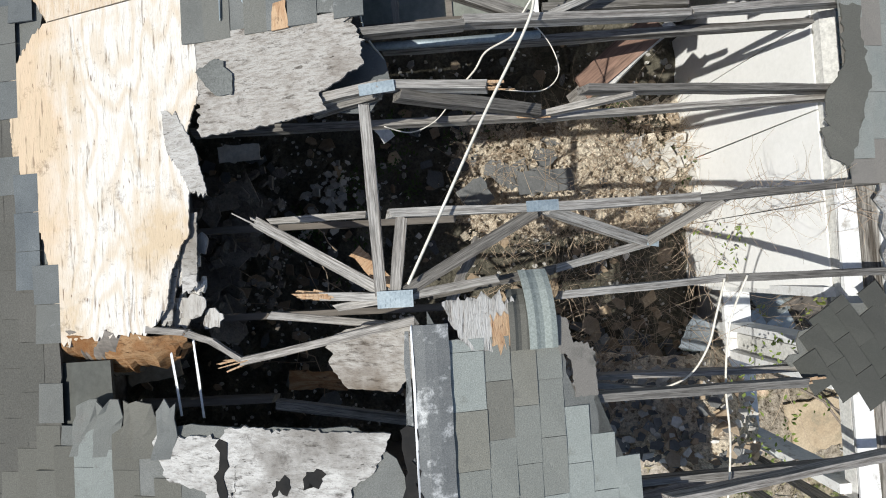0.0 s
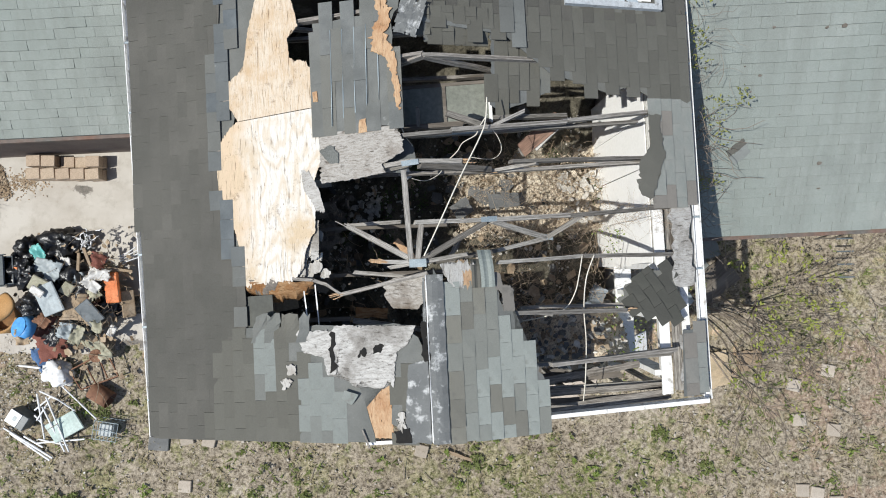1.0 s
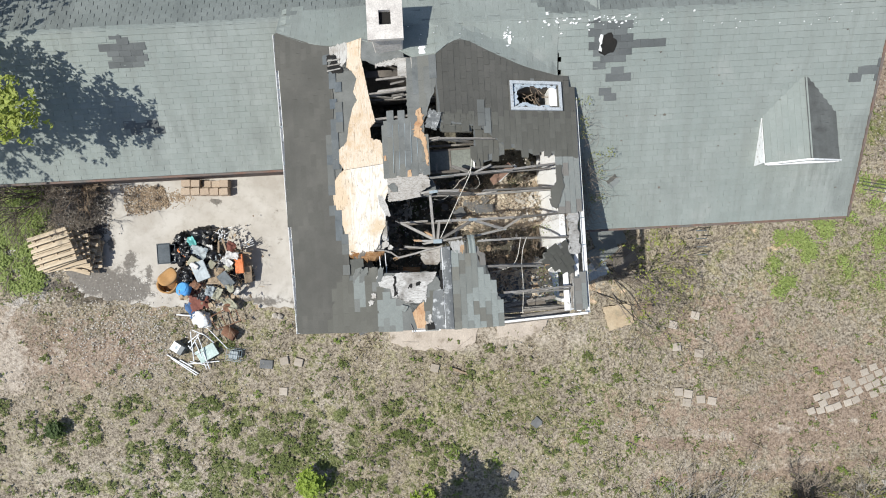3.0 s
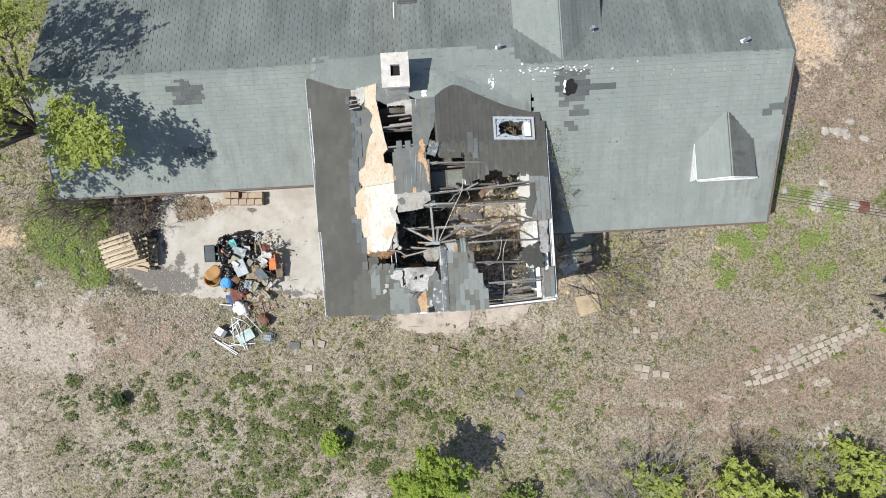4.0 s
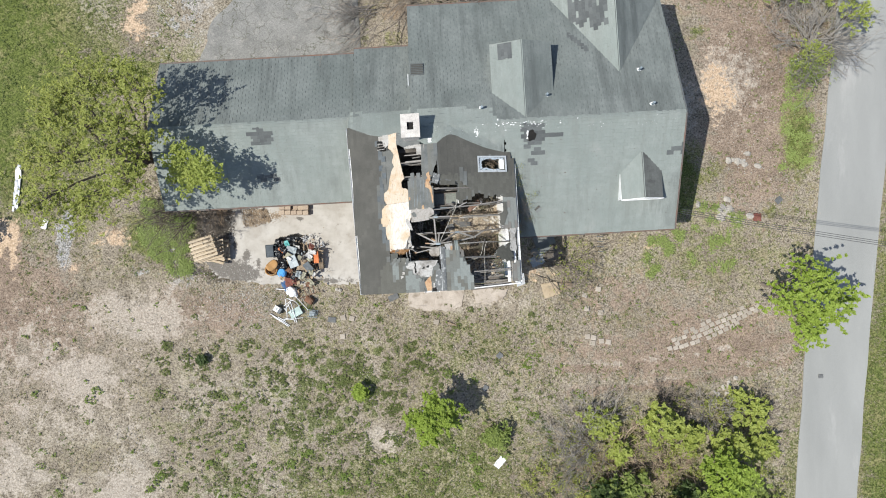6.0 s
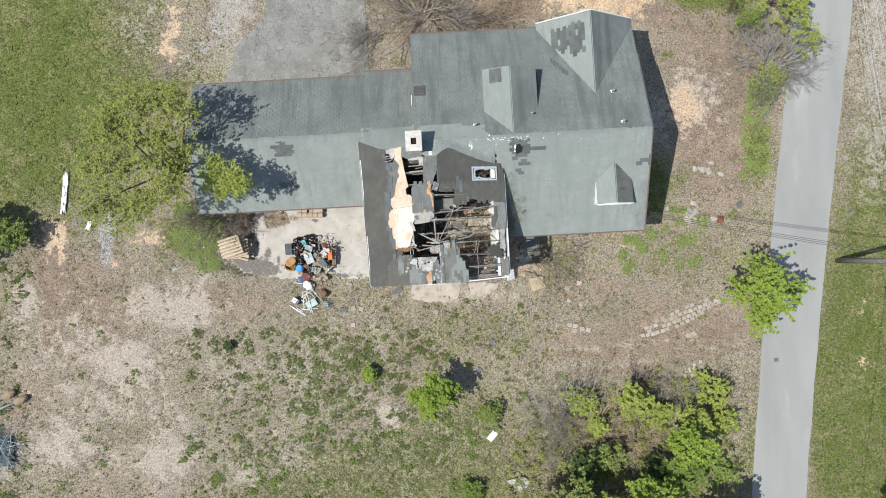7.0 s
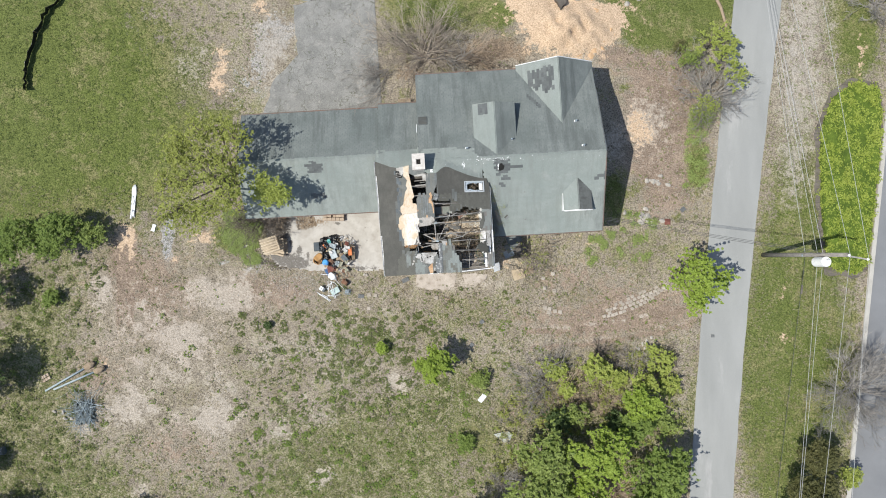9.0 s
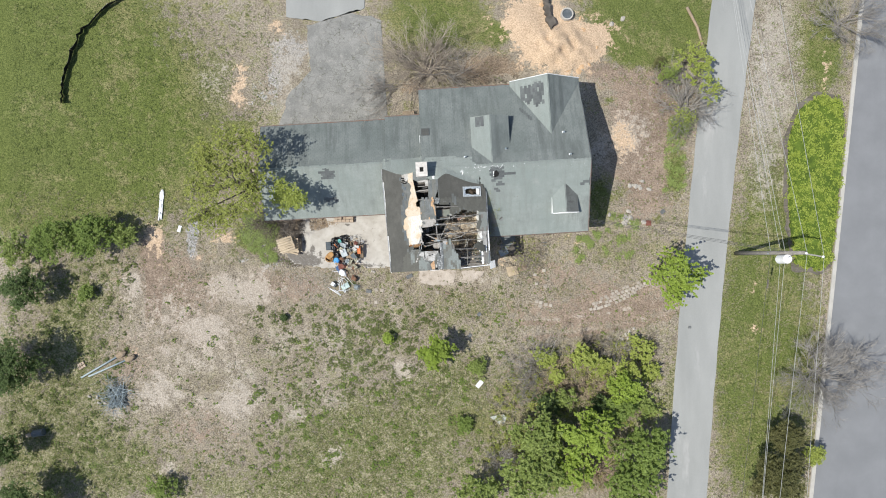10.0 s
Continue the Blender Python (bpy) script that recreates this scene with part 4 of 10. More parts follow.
def cross_gable(name, x0, x1, xr, ya, yb, zr, ze, face, mats, seed, gable_board):
    """A small roof whose ridge runs along y from ya (buried in the main slope) to yb; face: -1 looks to -y, 1 to +y."""
    g = part(name, boxes((x0 + 0.15, x1 - 0.15, min(yb - face * 0.2, yb - face * 0.26), max(yb - face * 0.2, yb - face * 0.26), ze - 1.4, ze - 0.02)), "siding", house)
    kl, kr = (zr - ze) / (xr - x0), (zr - ze) / (x1 - xr)
    left, right = (lambda x, y: zr - kl * (xr - x)), (lambda x, y: zr - kr * (x - xr))
    lo, hi = min(ya, yb), max(ya, yb)
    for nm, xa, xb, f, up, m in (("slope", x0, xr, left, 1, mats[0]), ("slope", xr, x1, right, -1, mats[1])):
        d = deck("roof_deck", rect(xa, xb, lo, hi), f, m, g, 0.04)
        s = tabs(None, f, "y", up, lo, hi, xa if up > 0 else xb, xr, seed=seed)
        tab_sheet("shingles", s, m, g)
        seed += 1
    bm = bmesh.new()
    yy = yb - face * 0.22
    pts = [(x0 + 0.15, ze - 0.03), (x1 - 0.15, ze - 0.03), (xr, zr - 0.06)]
    a = [bm.verts.new((x, yy, z)) for x, z in pts]
    b = [bm.verts.new((x, yy - face * 0.06, z)) for x, z in pts]
    bm.faces.new(a)
    bm.faces.new(b[::-1])
    for k in range(3):
        bm.faces.new((a[k], b[k], b[(k + 1) % 3], a[(k + 1) % 3]))
    bmesh.ops.recalc_face_normals(bm, faces=bm.faces)
    part("gable_face", bm, "siding", g)
    for xc in (x0 + 0.15, x1 - 0.21):
        part("cheek_wall", boxes((xc, xc + 0.06, lo + 0.2, hi - 0.2, ze - 1.2, ze - 0.05)), "siding", g)
    if gable_board:
        for xa, xb, za, zb in ((x0, xr, ze, zr), (xr, x1, zr, ze)):
            beam("rake_board", (xa, yb + face * 0.02, za - 0.02), (xb, yb + face * 0.02, zb - 0.02), 0.04, 0.14, "white_paint", g)
    return g


# East slopes take darker shingles as painted shade; the front dormer's is also stained.
cross_gable("rear_gable_roof", 5.55, 10.62, 8.1, 7.0, 11.3, 4.76, 3.35, 1, ("shingle_old", "shingle_shaded"), 31, True)
cross_gable("rear_dormer", 2.42, 5.1, 3.76, 4.95, 8.45, 5.45, 5.0, 1, ("shingle_old", "shingle_shaded"), 33, False)
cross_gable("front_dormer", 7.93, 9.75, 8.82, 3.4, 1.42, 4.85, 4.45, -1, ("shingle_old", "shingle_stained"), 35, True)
bm = bmesh.new()
side = [[bm.verts.new((x, y, z)) for y, z in ((1.44, frC(8, 1.44) + 0.02), (1.44, 4.42), (2.55, 4.42), (2.55, frC(8, 2.55) + 0.02))] for x in (7.9, 7.93)]
bm.faces.new(side[0])
bm.faces.new(side[1][::-1])
for k in range(4):
    bm.faces.new((side[0][k], side[1][k], side[1][(k + 1) % 4], side[0][(k + 1) % 4]))
bmesh.ops.recalc_face_normals(bm, faces=bm.faces)
part("dormer_cheek", bm, "white_paint", house, "white painted dormer cheek board")

chimney = thing("chimney", H, "whitewashed masonry chimney with a black flue", "chimney")
part("shaft", boxes((-1.48, -0.82, 4.32, 5.18, 3.9, 6.3), bevel=0.02), "masonry", chimney)
part("cap", boxes((-1.54, -0.76, 4.26, 4.58, 6.3, 6.42), (-1.54, -0.76, 4.9, 5.24, 6.3, 6.42), (-1.54, -1.28, 4.58, 4.9, 6.3, 6.42), (-1.02, -0.76, 4.58, 4.9, 6.3, 6.42)), "masonry", chimney, "pale concrete cap")
part("flue", boxes((-1.3, -1.0, 4.5, 5.0, 6.28, 6.31)), "black", chimney, "sooty black flue")

# ---- the ruined wing ----
RX, RZ, RS = -0.1, 5.8, 0.26


def wz(x, y):
    return RZ - RS * abs(x - RX)


wing = thing("ruined_wing", H, "burnt-out two-storey wing with a collapsed shingle roof", "ruin")
WX0, WX1, WY0, WY1, FL = -3.55, 2.85, -1.9, 4.1, 2.4
# Walls coloured dark so that the inside looks as dim as deep shade.
M["dim_wall"] = surf("darkened_wall", (0.09, 0.08, 0.07), (0.16, 0.14, 0.12), 20, 1.2, 0.9, 0.3, 0.01, stain=(0.32, 0.3, 0.27), stain_scale=1.3, stain_lo=0.6)
part("front_wall", boxes((WX0, 1.0, WY0, WY0 + 0.16, 0, 4.8), (1.0, WX1, WY0, WY0 + 0.16, 0, 3.0)), "dim_wall", wing)
for k in range(5):
    beam("wall_stud", (1.1 + 0.4 * k, WY0 + 0.06, 3.0), (1.1 + 0.4 * k, WY0 + 0.06, 4.5), 0.04, 0.09, "timber", wing)
beam("wall_plate", (1.0, WY0 + 0.05, 4.52), (2.8, WY0 + 0.07, 4.5), 0.09, 0.04, "timber", wing)
for ya, yb, z, w, mt in ((-2.0, -1.94, 4.72, 0.12, "timber"), (-1.9, -1.98, 4.66, 0.1, "timber_dark"), (-2.05, -2.03, 4.6, 0.14, "timber_dark"), (-1.8, -1.86, 4.6, 0.08, "timber")):
    beam("soffit_board", (1.05, ya - 0.08, z), (2.8, yb + 0.02, z - 0.02), w, 0.025, mt, wing)
beam("wall_plate", (1.0, WY0 + 0.12, 4.3), (2.3, WY0 + 0.2, 4.36), 0.1, 0.03, "timber_dark", wing)
part("side_wall", boxes((WX0, WX0 + 0.16, WY0 + 0.16, WY1, 0, 4.8)), "dim_wall", wing)
part("rear_wall", boxes((WX0 + 0.16, WX1 - 0.16, WY1 - 0.16, WY1, 0, 4.9)), "dim_wall", wing)
part("upper_floor", boxes((WX0 + 0.16, WX1 - 0.16, WY0 + 0.16, WY1 - 0.16, FL - 0.2, FL)), "timber_dark", wing)
# east wall: lower part, piers and head round two openings, lined with drywall
for y0, y1, z0, z1 in ((WY0 + 0.16, WY1, 0, 3.15), (WY0 + 0.16, -1.68, 3.15, 4.72), (-0.95, -0.75, 3.15, 4.72), (-0.32, WY1, 3.15, 4.72), (WY0 + 0.16, -0.32, 4.6, 4.72)):
    part("side_wall", boxes((WX1 - 0.12, WX1, y0, y1, z0, z1)), "siding", wing)
for y0, y1, tilt in ((-0.3, 0.33, 1.2), (0.34, 0.98, -0.8), (0.99, 1.62, 0.6), (1.63, 2.3, 0.0)):
    bm = prism(ragged(rect(0, 0.014, y0, y1), 0.3, 0.0, 1), 2.5, 4.66)
    ob = part("drywall_sheet", bm, "drywall", wing, "stained white drywall sheet")
    ob.matrix_local = Matrix.Translation((WX1 - 0.15, 0, 4.66)) @ pose(0, 0, 0, 0, 3.6 + 0.4 * tilt, 0) @ Matrix.Translation((0, 0, -4.66))
for y in (-1.7, -0.98, -0.72, -0.34):
    part("window_jamb", boxes((WX1 - 0.2, WX1 + 0.02, y, y + 0.07, 2.7, 4.66)), "white_paint", wing, "peeling white window jamb")
part("window_sill", boxes((WX1 - 0.22, WX1 + 0.03, -1.7, -0.3, 3.12, 3.17)), "white_paint", wing, "peeling white window sill")
part("base_trim", boxes((WX1 - 0.24, WX1 - 0.2, 0.9, 1.9, 2.86, 2.95)), M["rust_trim"], wing, "rusty brown wall trim")
# plates and eave boards along the east wall
for x, w, y0, y1, m in ((2.74, 0.13, -1.9, 0.4, "white_paint"), (2.9, 0.11, -1.85, 1.7, "timber"), (3.03, 0.1, -1.95, 0.45, "white_paint")):
    beam("eave_board", (x, y0, 4.83 - 0.16 * (x - 2.7)), (x, y1, 4.83 - 0.16 * (x - 2.7)), w, 0.03, m, wing)
for y0, y1, x0 in ((-1.75, -1.15, 2.86), (-0.55, 0.45, 2.84)):
    deck("eave_scrap", ragged(rect(x0, 3.1, y0, y1), 0.08, 0.025, int(10 * y1)), wz, "ply_grey", wing, 0.02, 0.01)

# roof covering that still lies: decks, then shingles
LEFT = [(-3.95, 5.2), (-3.67, -2.13), (-2.4, -2.13), (-2.36, -0.82), (-2.36, -0.3), (-2.56, 0.5), (-2.68, 1.2), (-2.62, 2.4), (-2.55, 3.5), (-2.68, 4.62)]
deck("roof_deck", ragged(LEFT, 0.1, 0.012, 1, keep=(0, 1, 9)), wz, "shingle_dark", wing, 0.016)
SAD_X = (-3.95, -3.3, -2.65, -1.7, -0.9, -0.55, -0.27, 0.0, 0.25, 0.49, 0.75, 1.2, 2.0, 2.78)
SAD_Y = (5.2, 4.86, 4.66, 4.66, 4.3, 4.06, 3.97, 4.18, 4.4, 4.48, 4.42, 4.2, 3.88, 3.7)


def main_top(x, y):
    if x < -3.75:
        f, b = frA(x, y), bkA(x, y)
    elif x < -1.15:
        f, b = frB(x, y), bkB(x, y)
    else:
        f, b = frC(x, y), bkC(x, y)
    return min(f, b)


def saddle(x, y):
    e = float(np.interp(x, SAD_X, SAD_Y))
    k = min(max((y - e) / (6.0 - e), 0.0), 1.0)
    return max(main_top(x, y) + 0.015, wz(x, e) * (1 - k) + main_top(x, 6.0) * k)


SADDLE = [(x, y - 0.03) for x, y in zip(SAD_X, SAD_Y)] + [(2.78, 4.9), (2.2, 5.6), (-3.9, 5.95)]
bm = bmesh.new()
cols = [(-3.95 + 6.73 * i / 40) for i in range(41)]
grid = [[bm.verts.new((x, e + (6.0 - e) * j / 12, saddle(x, e + (6.0 - e) * j / 12) - 0.012)) for j in range(13)] for x in cols for e in (float(np.interp(x, SAD_X, SAD_Y)),)]
for i in range(40):
    for j in range(12):
        bm.faces.new((grid[i][j], grid[i + 1][j], grid[i + 1][j + 1], grid[i][j + 1]))
thicken(bm, 0.03)
part("saddle_deck", bm, "shingle_old", wing, "grey shingled saddle between wing and main roof")


def edge_y(x):
    return float(np.interp(x, SAD_X, SAD_Y))


def above_edge(c):
    """A saddle tab trimmed along the join with the wing."""
    if max(y - edge_y(x) for x, y, z in c) < 0.03:
        return None
    return [(x, max(y, edge_y(x)), saddle(x, max(y, edge_y(x))) + (0.014 if k < 2 else 0.003)) for k, (x, y, z) in enumerate(c)]


def below_edge(c):
    """A wing tab trimmed along the same join."""
    if max(edge_y(x) - y for x, y, z in c) < 0.03:
        return None
    return [(x, min(y, edge_y(x)), z) for x, y, z in c]


tab_sheet("shingles", [d for d in (above_edge(c) for c in tabs([[(x, y - 0.4) for x, y in SADDLE[:-3]] + SADDLE[-3:]], saddle, "x", -1, -3.9, 2.8, 6.0, 3.5, seed=91, lift=0.012)) if d], "shingle_old", wing)

LEFT_SH = [(-3.95, 5.2), (-3.67, -2.13), (-2.9, -2.13), (-2.75, -1.1), (-2.5, -0.9), (-2.48, -0.2), (-2.7, 0.6), (-2.82, 1.3), (-2.75, 2.4), (-2.62, 3.5), (-2.72, 4.62)]
tab_sheet("shingles", [d for d in (below_edge(c) for c in tabs([[(-3.95, 5.6)] + LEFT_SH[1:-1] + [(-2.72, 5.0)]], wz, "y", 1, -2.13, 5.4, -3.98, -0.1, seed=51, lift=0.009)) if d], "shingle_dark", wing)
EDGE = [(-2.75, 4.4), (-2.62, 3.4), (-2.75, 2.4), (-2.82, 1.3), (-2.7, 0.6), (-2.48, -0.2), (-2.5, -0.9), (-2.32, -0.9), (-2.3, -0.25), (-2.48, 0.5), (-2.6, 1.2), (-2.55, 1.9), (-2.36, 2.4), (-2.3, 2.8), (-2.36, 3.6), (-2.5, 4.3)]
tab_sheet("torn_underlay", tabs([EDGE], lambda x, y: wz(x, y) + 0.004, "y", 1, -2.13, 5.2, -3.98, -0.1, seed=52, w=0.24, miss=0.16, wild=0.03), "felt_blue", wing, "torn blue-grey underlay strips")

deck("roof_deck", [(-2.95, 4.6), (-2.95, -0.25), (-2.35, -0.25), (-2.45, 0.6), (-2.45, 1.6), (-2.3, 2.3), (-2.0, 3.0), (-1.9, 4.0), (-2.3, 4.02), (-2.36, 4.45), (-2.1, 4.6)], wz, "felt", wing, 0.016, 0.02)
deck("roof_deck", ragged([(-2.0, 4.66), (-1.7, 4.7), (-0.85, 4.35), (-0.8, 4.05), (-1.52, 4.06), (-1.8, 4.2)], 0.06, 0.012, 60), wz, "felt", wing, 0.016, 0.004)
deck("plywood_sheet", ragged([(-2.6, 4.64), (-2.16, 4.68), (-2.16, 4.3), (-2.3, 4.12), (-2.38, 4.2), (-2.44, 4.42), (-2.6, 4.46)], 0.03, 0.012, 67, grain=(0, 1)), lambda x, y: wz(x, y) + 0.008, "ply_white", wing, 0.014, label="grey torn plywood at the roof join")
# Black sheet on top of the boards; the gap's darkness is only its colour.
deck("burnt_gap", ragged([(-2.68, 4.44), (-2.46, 4.42), (-2.4, 4.18), (-2.3, 4.1), (-2.3, 3.98), (-2.66, 4.0)], 0.05, 0.012, 68), lambda x, y: wz(x, y) + 0.012, "black", wing, 0.01, label="black sheet painted as a dark gap in the roof boards")
for k in range(3):
    beam("lath", (-2.66, 4.06 + 0.12 * k, wz(-2.66, 0) + 0.03), (-2.34, 4.08 + 0.11 * k, wz(-2.34, 0) + 0.03), 0.03, 0.015, "timber", wing)
part("ridge_board", boxes((-2.62, -1.78, 4.66, 4.74, 0, 0.03)), "white_paint", wing, "pale board at the top of the bare plywood").matrix_local = pose(0, 0, 5.2, 0, -14.5, 0) @ pose(0, 0, 0.045)
# bare plywood on the west slope, two sheets
up_ply = [(-2.2, 4.66), (-1.8, 4.74), (-1.84, 4.3), (-1.66, 3.2), (-1.56, 2.72), (-1.7, 2.6), (-1.68, 2.36), (-1.5, 2.3), (-1.42, 2.2), (-1.36, 1.74), (-2.36, 1.68), (-2.56, 1.95), (-2.5, 2.15), (-2.28, 2.3), (-2.2, 2.75), (-2.1, 3.1), (-1.98, 3.3), (-2.06, 3.5), (-1.96, 3.8), (-2.08, 4.0), (-2.2, 4.1), (-2.16, 4.4)]
lo_ply = [(-2.4, 1.67), (-1.36, 1.73), (-1.34, 1.1), (-1.42, 0.9), (-1.44, 0.3), (-1.56, 0.1), (-1.6, -0.1), (-1.74, -0.26), (-2.34, -0.3), (-2.44, 0.3), (-2.66, 0.9), (-2.68, 1.3), (-2.58, 1.5)]
deck("plywood_sheet", ragged(up_ply, 0.018, 0.012, 61, keep=(0, 9), grain=(0, 1)), lambda x, y: wz(x, y) + 0.006, "ply_tan", wing, 0.014, label="bleached bare plywood sheet")
deck("plywood_sheet", ragged(lo_ply, 0.016, 0.014, 62, keep=(0,), grain=(0, 1)), lambda x, y: wz(x, y) + 0.006, "plywood", wing, 0.014, label="bleached bare plywood sheet")
for i, (poly, dz) in enumerate(((((-1.59, 1.02), (-1.5, 1.0), (-1.38, 0.79), (-1.31, 0.5), (-1.42, 0.53), (-1.46, 0.62), (-1.56, 0.78)), 0.012), (((-1.5, 0.4), (-1.4, 0.42), (-1.42, -0.02), (-1.52, -0.05)), -0.03), (((-1.64, 0.1), (-1.54, 0.12), (-1.6, -0.22), (-1.7, -0.2)), -0.04))):
    deck("splinter", ragged(list(poly), 0.014, 0.012, 70 + i, grain=(0, 1)), lambda x, y: wz(x, y) + dz, "ply_grey", wing, 0.012, label="torn grey plywood splinter")
for i, (cx, cy, w, l) in enumerate(((-1.6, 0.3, 0.16, 0.2), (-1.52, 0.08, 0.2, 0.16), (-1.66, 0.02, 0.18, 0.14), (-1.48, -0.12, 0.18, 0.14), (-1.6, -0.2, 0.2, 0.12), (-1.42, 0.24, 0.1, 0.14), (-1.36, -0.2, 0.12, 0.12))):
    deck("plaster_flake", ragged([(cx - w / 2, cy - l / 2), (cx + 0.3 * w, cy - 0.45 * l), (cx + w / 2, cy + 0.2 * l), (cx + 0.1 * w, cy + l / 2), (cx - 0.45 * w, cy + 0.35 * l)], 0.025, 0.016, 170 + i), lambda x, y: wz(x, y) - 0.045 - 0.012 * i, "ply_white", wing, 0.014, label="crumbling white plaster under the torn edge")
# centre panel left of the ridge: felt with strips, grey plywood below, raw torn edge
CTR = [(-1.38, 2.72), (-0.8, 2.72), (-0.8, 4.1), (-0.12, 4.0), (-0.12, 3.4), (-0.44, 2.6), (-0.42, 1.4), (-1.36, 1.42)]
deck("roof_deck", ragged(CTR, 0.08, 0.012, 63), wz, "felt", wing, 0.016, label="felted roof boards")
tab_sheet("felt_covering", tabs([CTR], lambda x, y: wz(x, y) + 0.003, "y", 1, 1.38, 4.1, -1.42, -0.12, seed=64, e=0.13, w=0.62, miss=0.12, wild=0.008), "felt", wing, "blue-grey felt strips")
for i in range(5):
    x = -1.18 + 0.14 * i
    beam("torn_strip", (x, 1.5 + 0.06 * i, wz(x, 0) + 0.02), (x + 0.02, 2.6, wz(x, 0) + 0.02), 0.006, 0.006, "steel", wing)
p2 = [(-1.4, 1.42), (-0.42, 1.42), (-0.36, 1.12), (-0.48, 1.06), (-0.62, 1.0), (-0.58, 0.9), (-0.9, 0.86), (-1.34, 0.84)]
deck("plywood_sheet", ragged(p2, 0.014, 0.012, 65, keep=(0,), grain=(1, 0)), lambda x, y: wz(x, y) + 0.003, "ply_brown", wing, 0.016, label="grey weathered plywood sheet")
raw = [(-0.62, 2.86), (-0.5, 2.92), (-0.44, 2.6), (-0.5, 2.4), (-0.42, 2.25), (-0.38, 1.9), (-0.36, 1.6), (-0.42, 1.62), (-0.46, 1.95), (-0.5, 2.15), (-0.68, 2.32), (-0.66, 2.5), (-0.58, 2.66)]
deck("plywood_edge", ragged(raw, 0.02, 0.014, 66), lambda x, y: wz(x, y) + 0.022, "ply_raw", wing, 0.012, label="raw orange torn plywood edge")
for i, (cx, cy, s) in enumerate(((-0.82, 1.45, 0.05), (-1.38, 1.85, 0.04))):
    deck("plywood_patch", ragged([(cx - s, cy - 1.6 * s), (cx + s, cy - 1.5 * s), (cx + 0.8 * s, cy + 1.6 * s), (cx - 0.7 * s, cy + 1.4 * s)], 0.05, 0.005, 80 + i), lambda x, y: wz(x, y) + 0.024, "ply_raw", wing, 0.01, label="raw plywood patch")
deck("loose_shingle", ragged([(-1.35, 1.21), (-1.22, 1.27), (-1.17, 1.25), (-1.12, 1.14), (-1.13, 1.05), (-1.23, 1.06), (-1.29, 1.12)], 0.025, 0.008, 68), lambda x, y: wz(x, y) + 0.02, "shingle_stained", wing, 0.006, label="loose grey shingle")
for a, b, mt in (((-1.5, 3.72, 5.38), (-0.72, 3.7, 5.59), "timber"), ((-1.47, 3.44, 5.39), (-0.72, 3.44, 5.59), "timber"), ((-1.16, 3.58, 5.45), (-0.84, 3.6, 5.55), "timber_mid"), ((-1.14, 3.3, 5.45), (-0.86, 3.3, 5.54), "timber_mid")):
    beam("lath", a, b, 0.05, 0.03, mt, wing)
deck("plywood_sheet", ragged([(-1.0, 4.12), (-0.62, 4.1), (-0.68, 3.64), (-0.98, 3.72), (-0.98, 3.98), (-1.5, 4.0), (-1.5, 4.08)], 0.02, 0.012, 69, grain=(0, 1)), lambda x, y: wz(x, y) + 0.01, "ply_grey", wing, 0.012, label="grey torn plywood beside the gap")
# burnt sheet that curls down at the end of the bare plywood, then a thin strip that bows to the broken chord
cr = random.Random(8)


def curled(name, x0, x1, y0, drop, hang, sag, seed, mat, lab, nu=26, nv=9, thick=0.01, tail=0.35):
    r = random.Random(seed)
    bm = bmesh.new()
    rows = []
    for i in range(nu + 1):
        u = i / nu
        reach = drop * (tail + (1 - tail) * math.sin(math.pi * min(1.0, 0.15 + 0.85 * u) ** 1.2)) * r.uniform(0.9, 1.08)
        col = []
        for k in range(nv + 1):
            v = k / nv
            x = x0 + (x1 - x0) * u + 0.05 * v * (0.5 - u) + 0.012 * math.sin(9 * v + 5 * u)
            y = y0 - reach * math.sin(1.45 * v) + 0.012 * math.sin(14 * u)
            z = wz(x, y0) - 0.012 - hang * (1 - math.cos(1.45 * v)) - sag * math.sin(math.pi * u) * v + 0.012 * math.sin(11 * u + 4 * v)
            col.append(bm.verts.new((x, y, z)))
        rows.append(col)
    for i in range(nu):
        for k in range(nv):
            if k >= nv - 2 and r.random() < 0.25:
                continue
            bm.faces.new((rows[i][k], rows[i + 1][k], rows[i + 1][k + 1], rows[i][k + 1]))
    thicken(bm, thick)
    return part(name, bm, mat, wing, lab)


curled("curled_sheet", -2.36, -1.5, -0.27, 0.25, 0.2, 0.06, 8, "ply_char", "charred orange plywood curling down")
curled("curled_sheet", -2.34, -1.85, -0.24, 0.32, 0.42, 0.0, 9, "timber_dark", "charred dark layer under the curled plywood")

# front of the west slope
deck("roof_deck", ragged([(-2.42, -2.12), (-0.83, -2.11), (-0.92, -1.72), (-1.0, -1.46), (-0.62, -1.46), (-0.64, -1.9), (-0.5, -1.98), (-0.34, -1.96), (-0.34, -2.1), (-0.18, -2.1), (-0.18, -1.3), (-0.3, -0.95), (-0.5, -0.8), (-2.42, -0.8)], 0.09, 0.008, 90, keep=(0, 8, 9, 13)), wz, "felt", wing, 0.016, label="torn roof boards")
fp = [(-1.74, -0.84), (-1.3, -0.86), (-1.24, -0.8), (-0.32, -0.82), (-0.42, -1.02), (-0.54, -1.1), (-0.6, -1.5), (-0.66, -1.42), (-0.72, -1.52), (-0.84, -1.5), (-0.96, -1.42), (-1.04, -1.5), (-1.16, -1.38), (-1.24, -1.3), (-1.2, -1.0), (-1.26, -1.34), (-1.36, -1.36), (-1.4, -1.16), (-1.64, -1.1)]
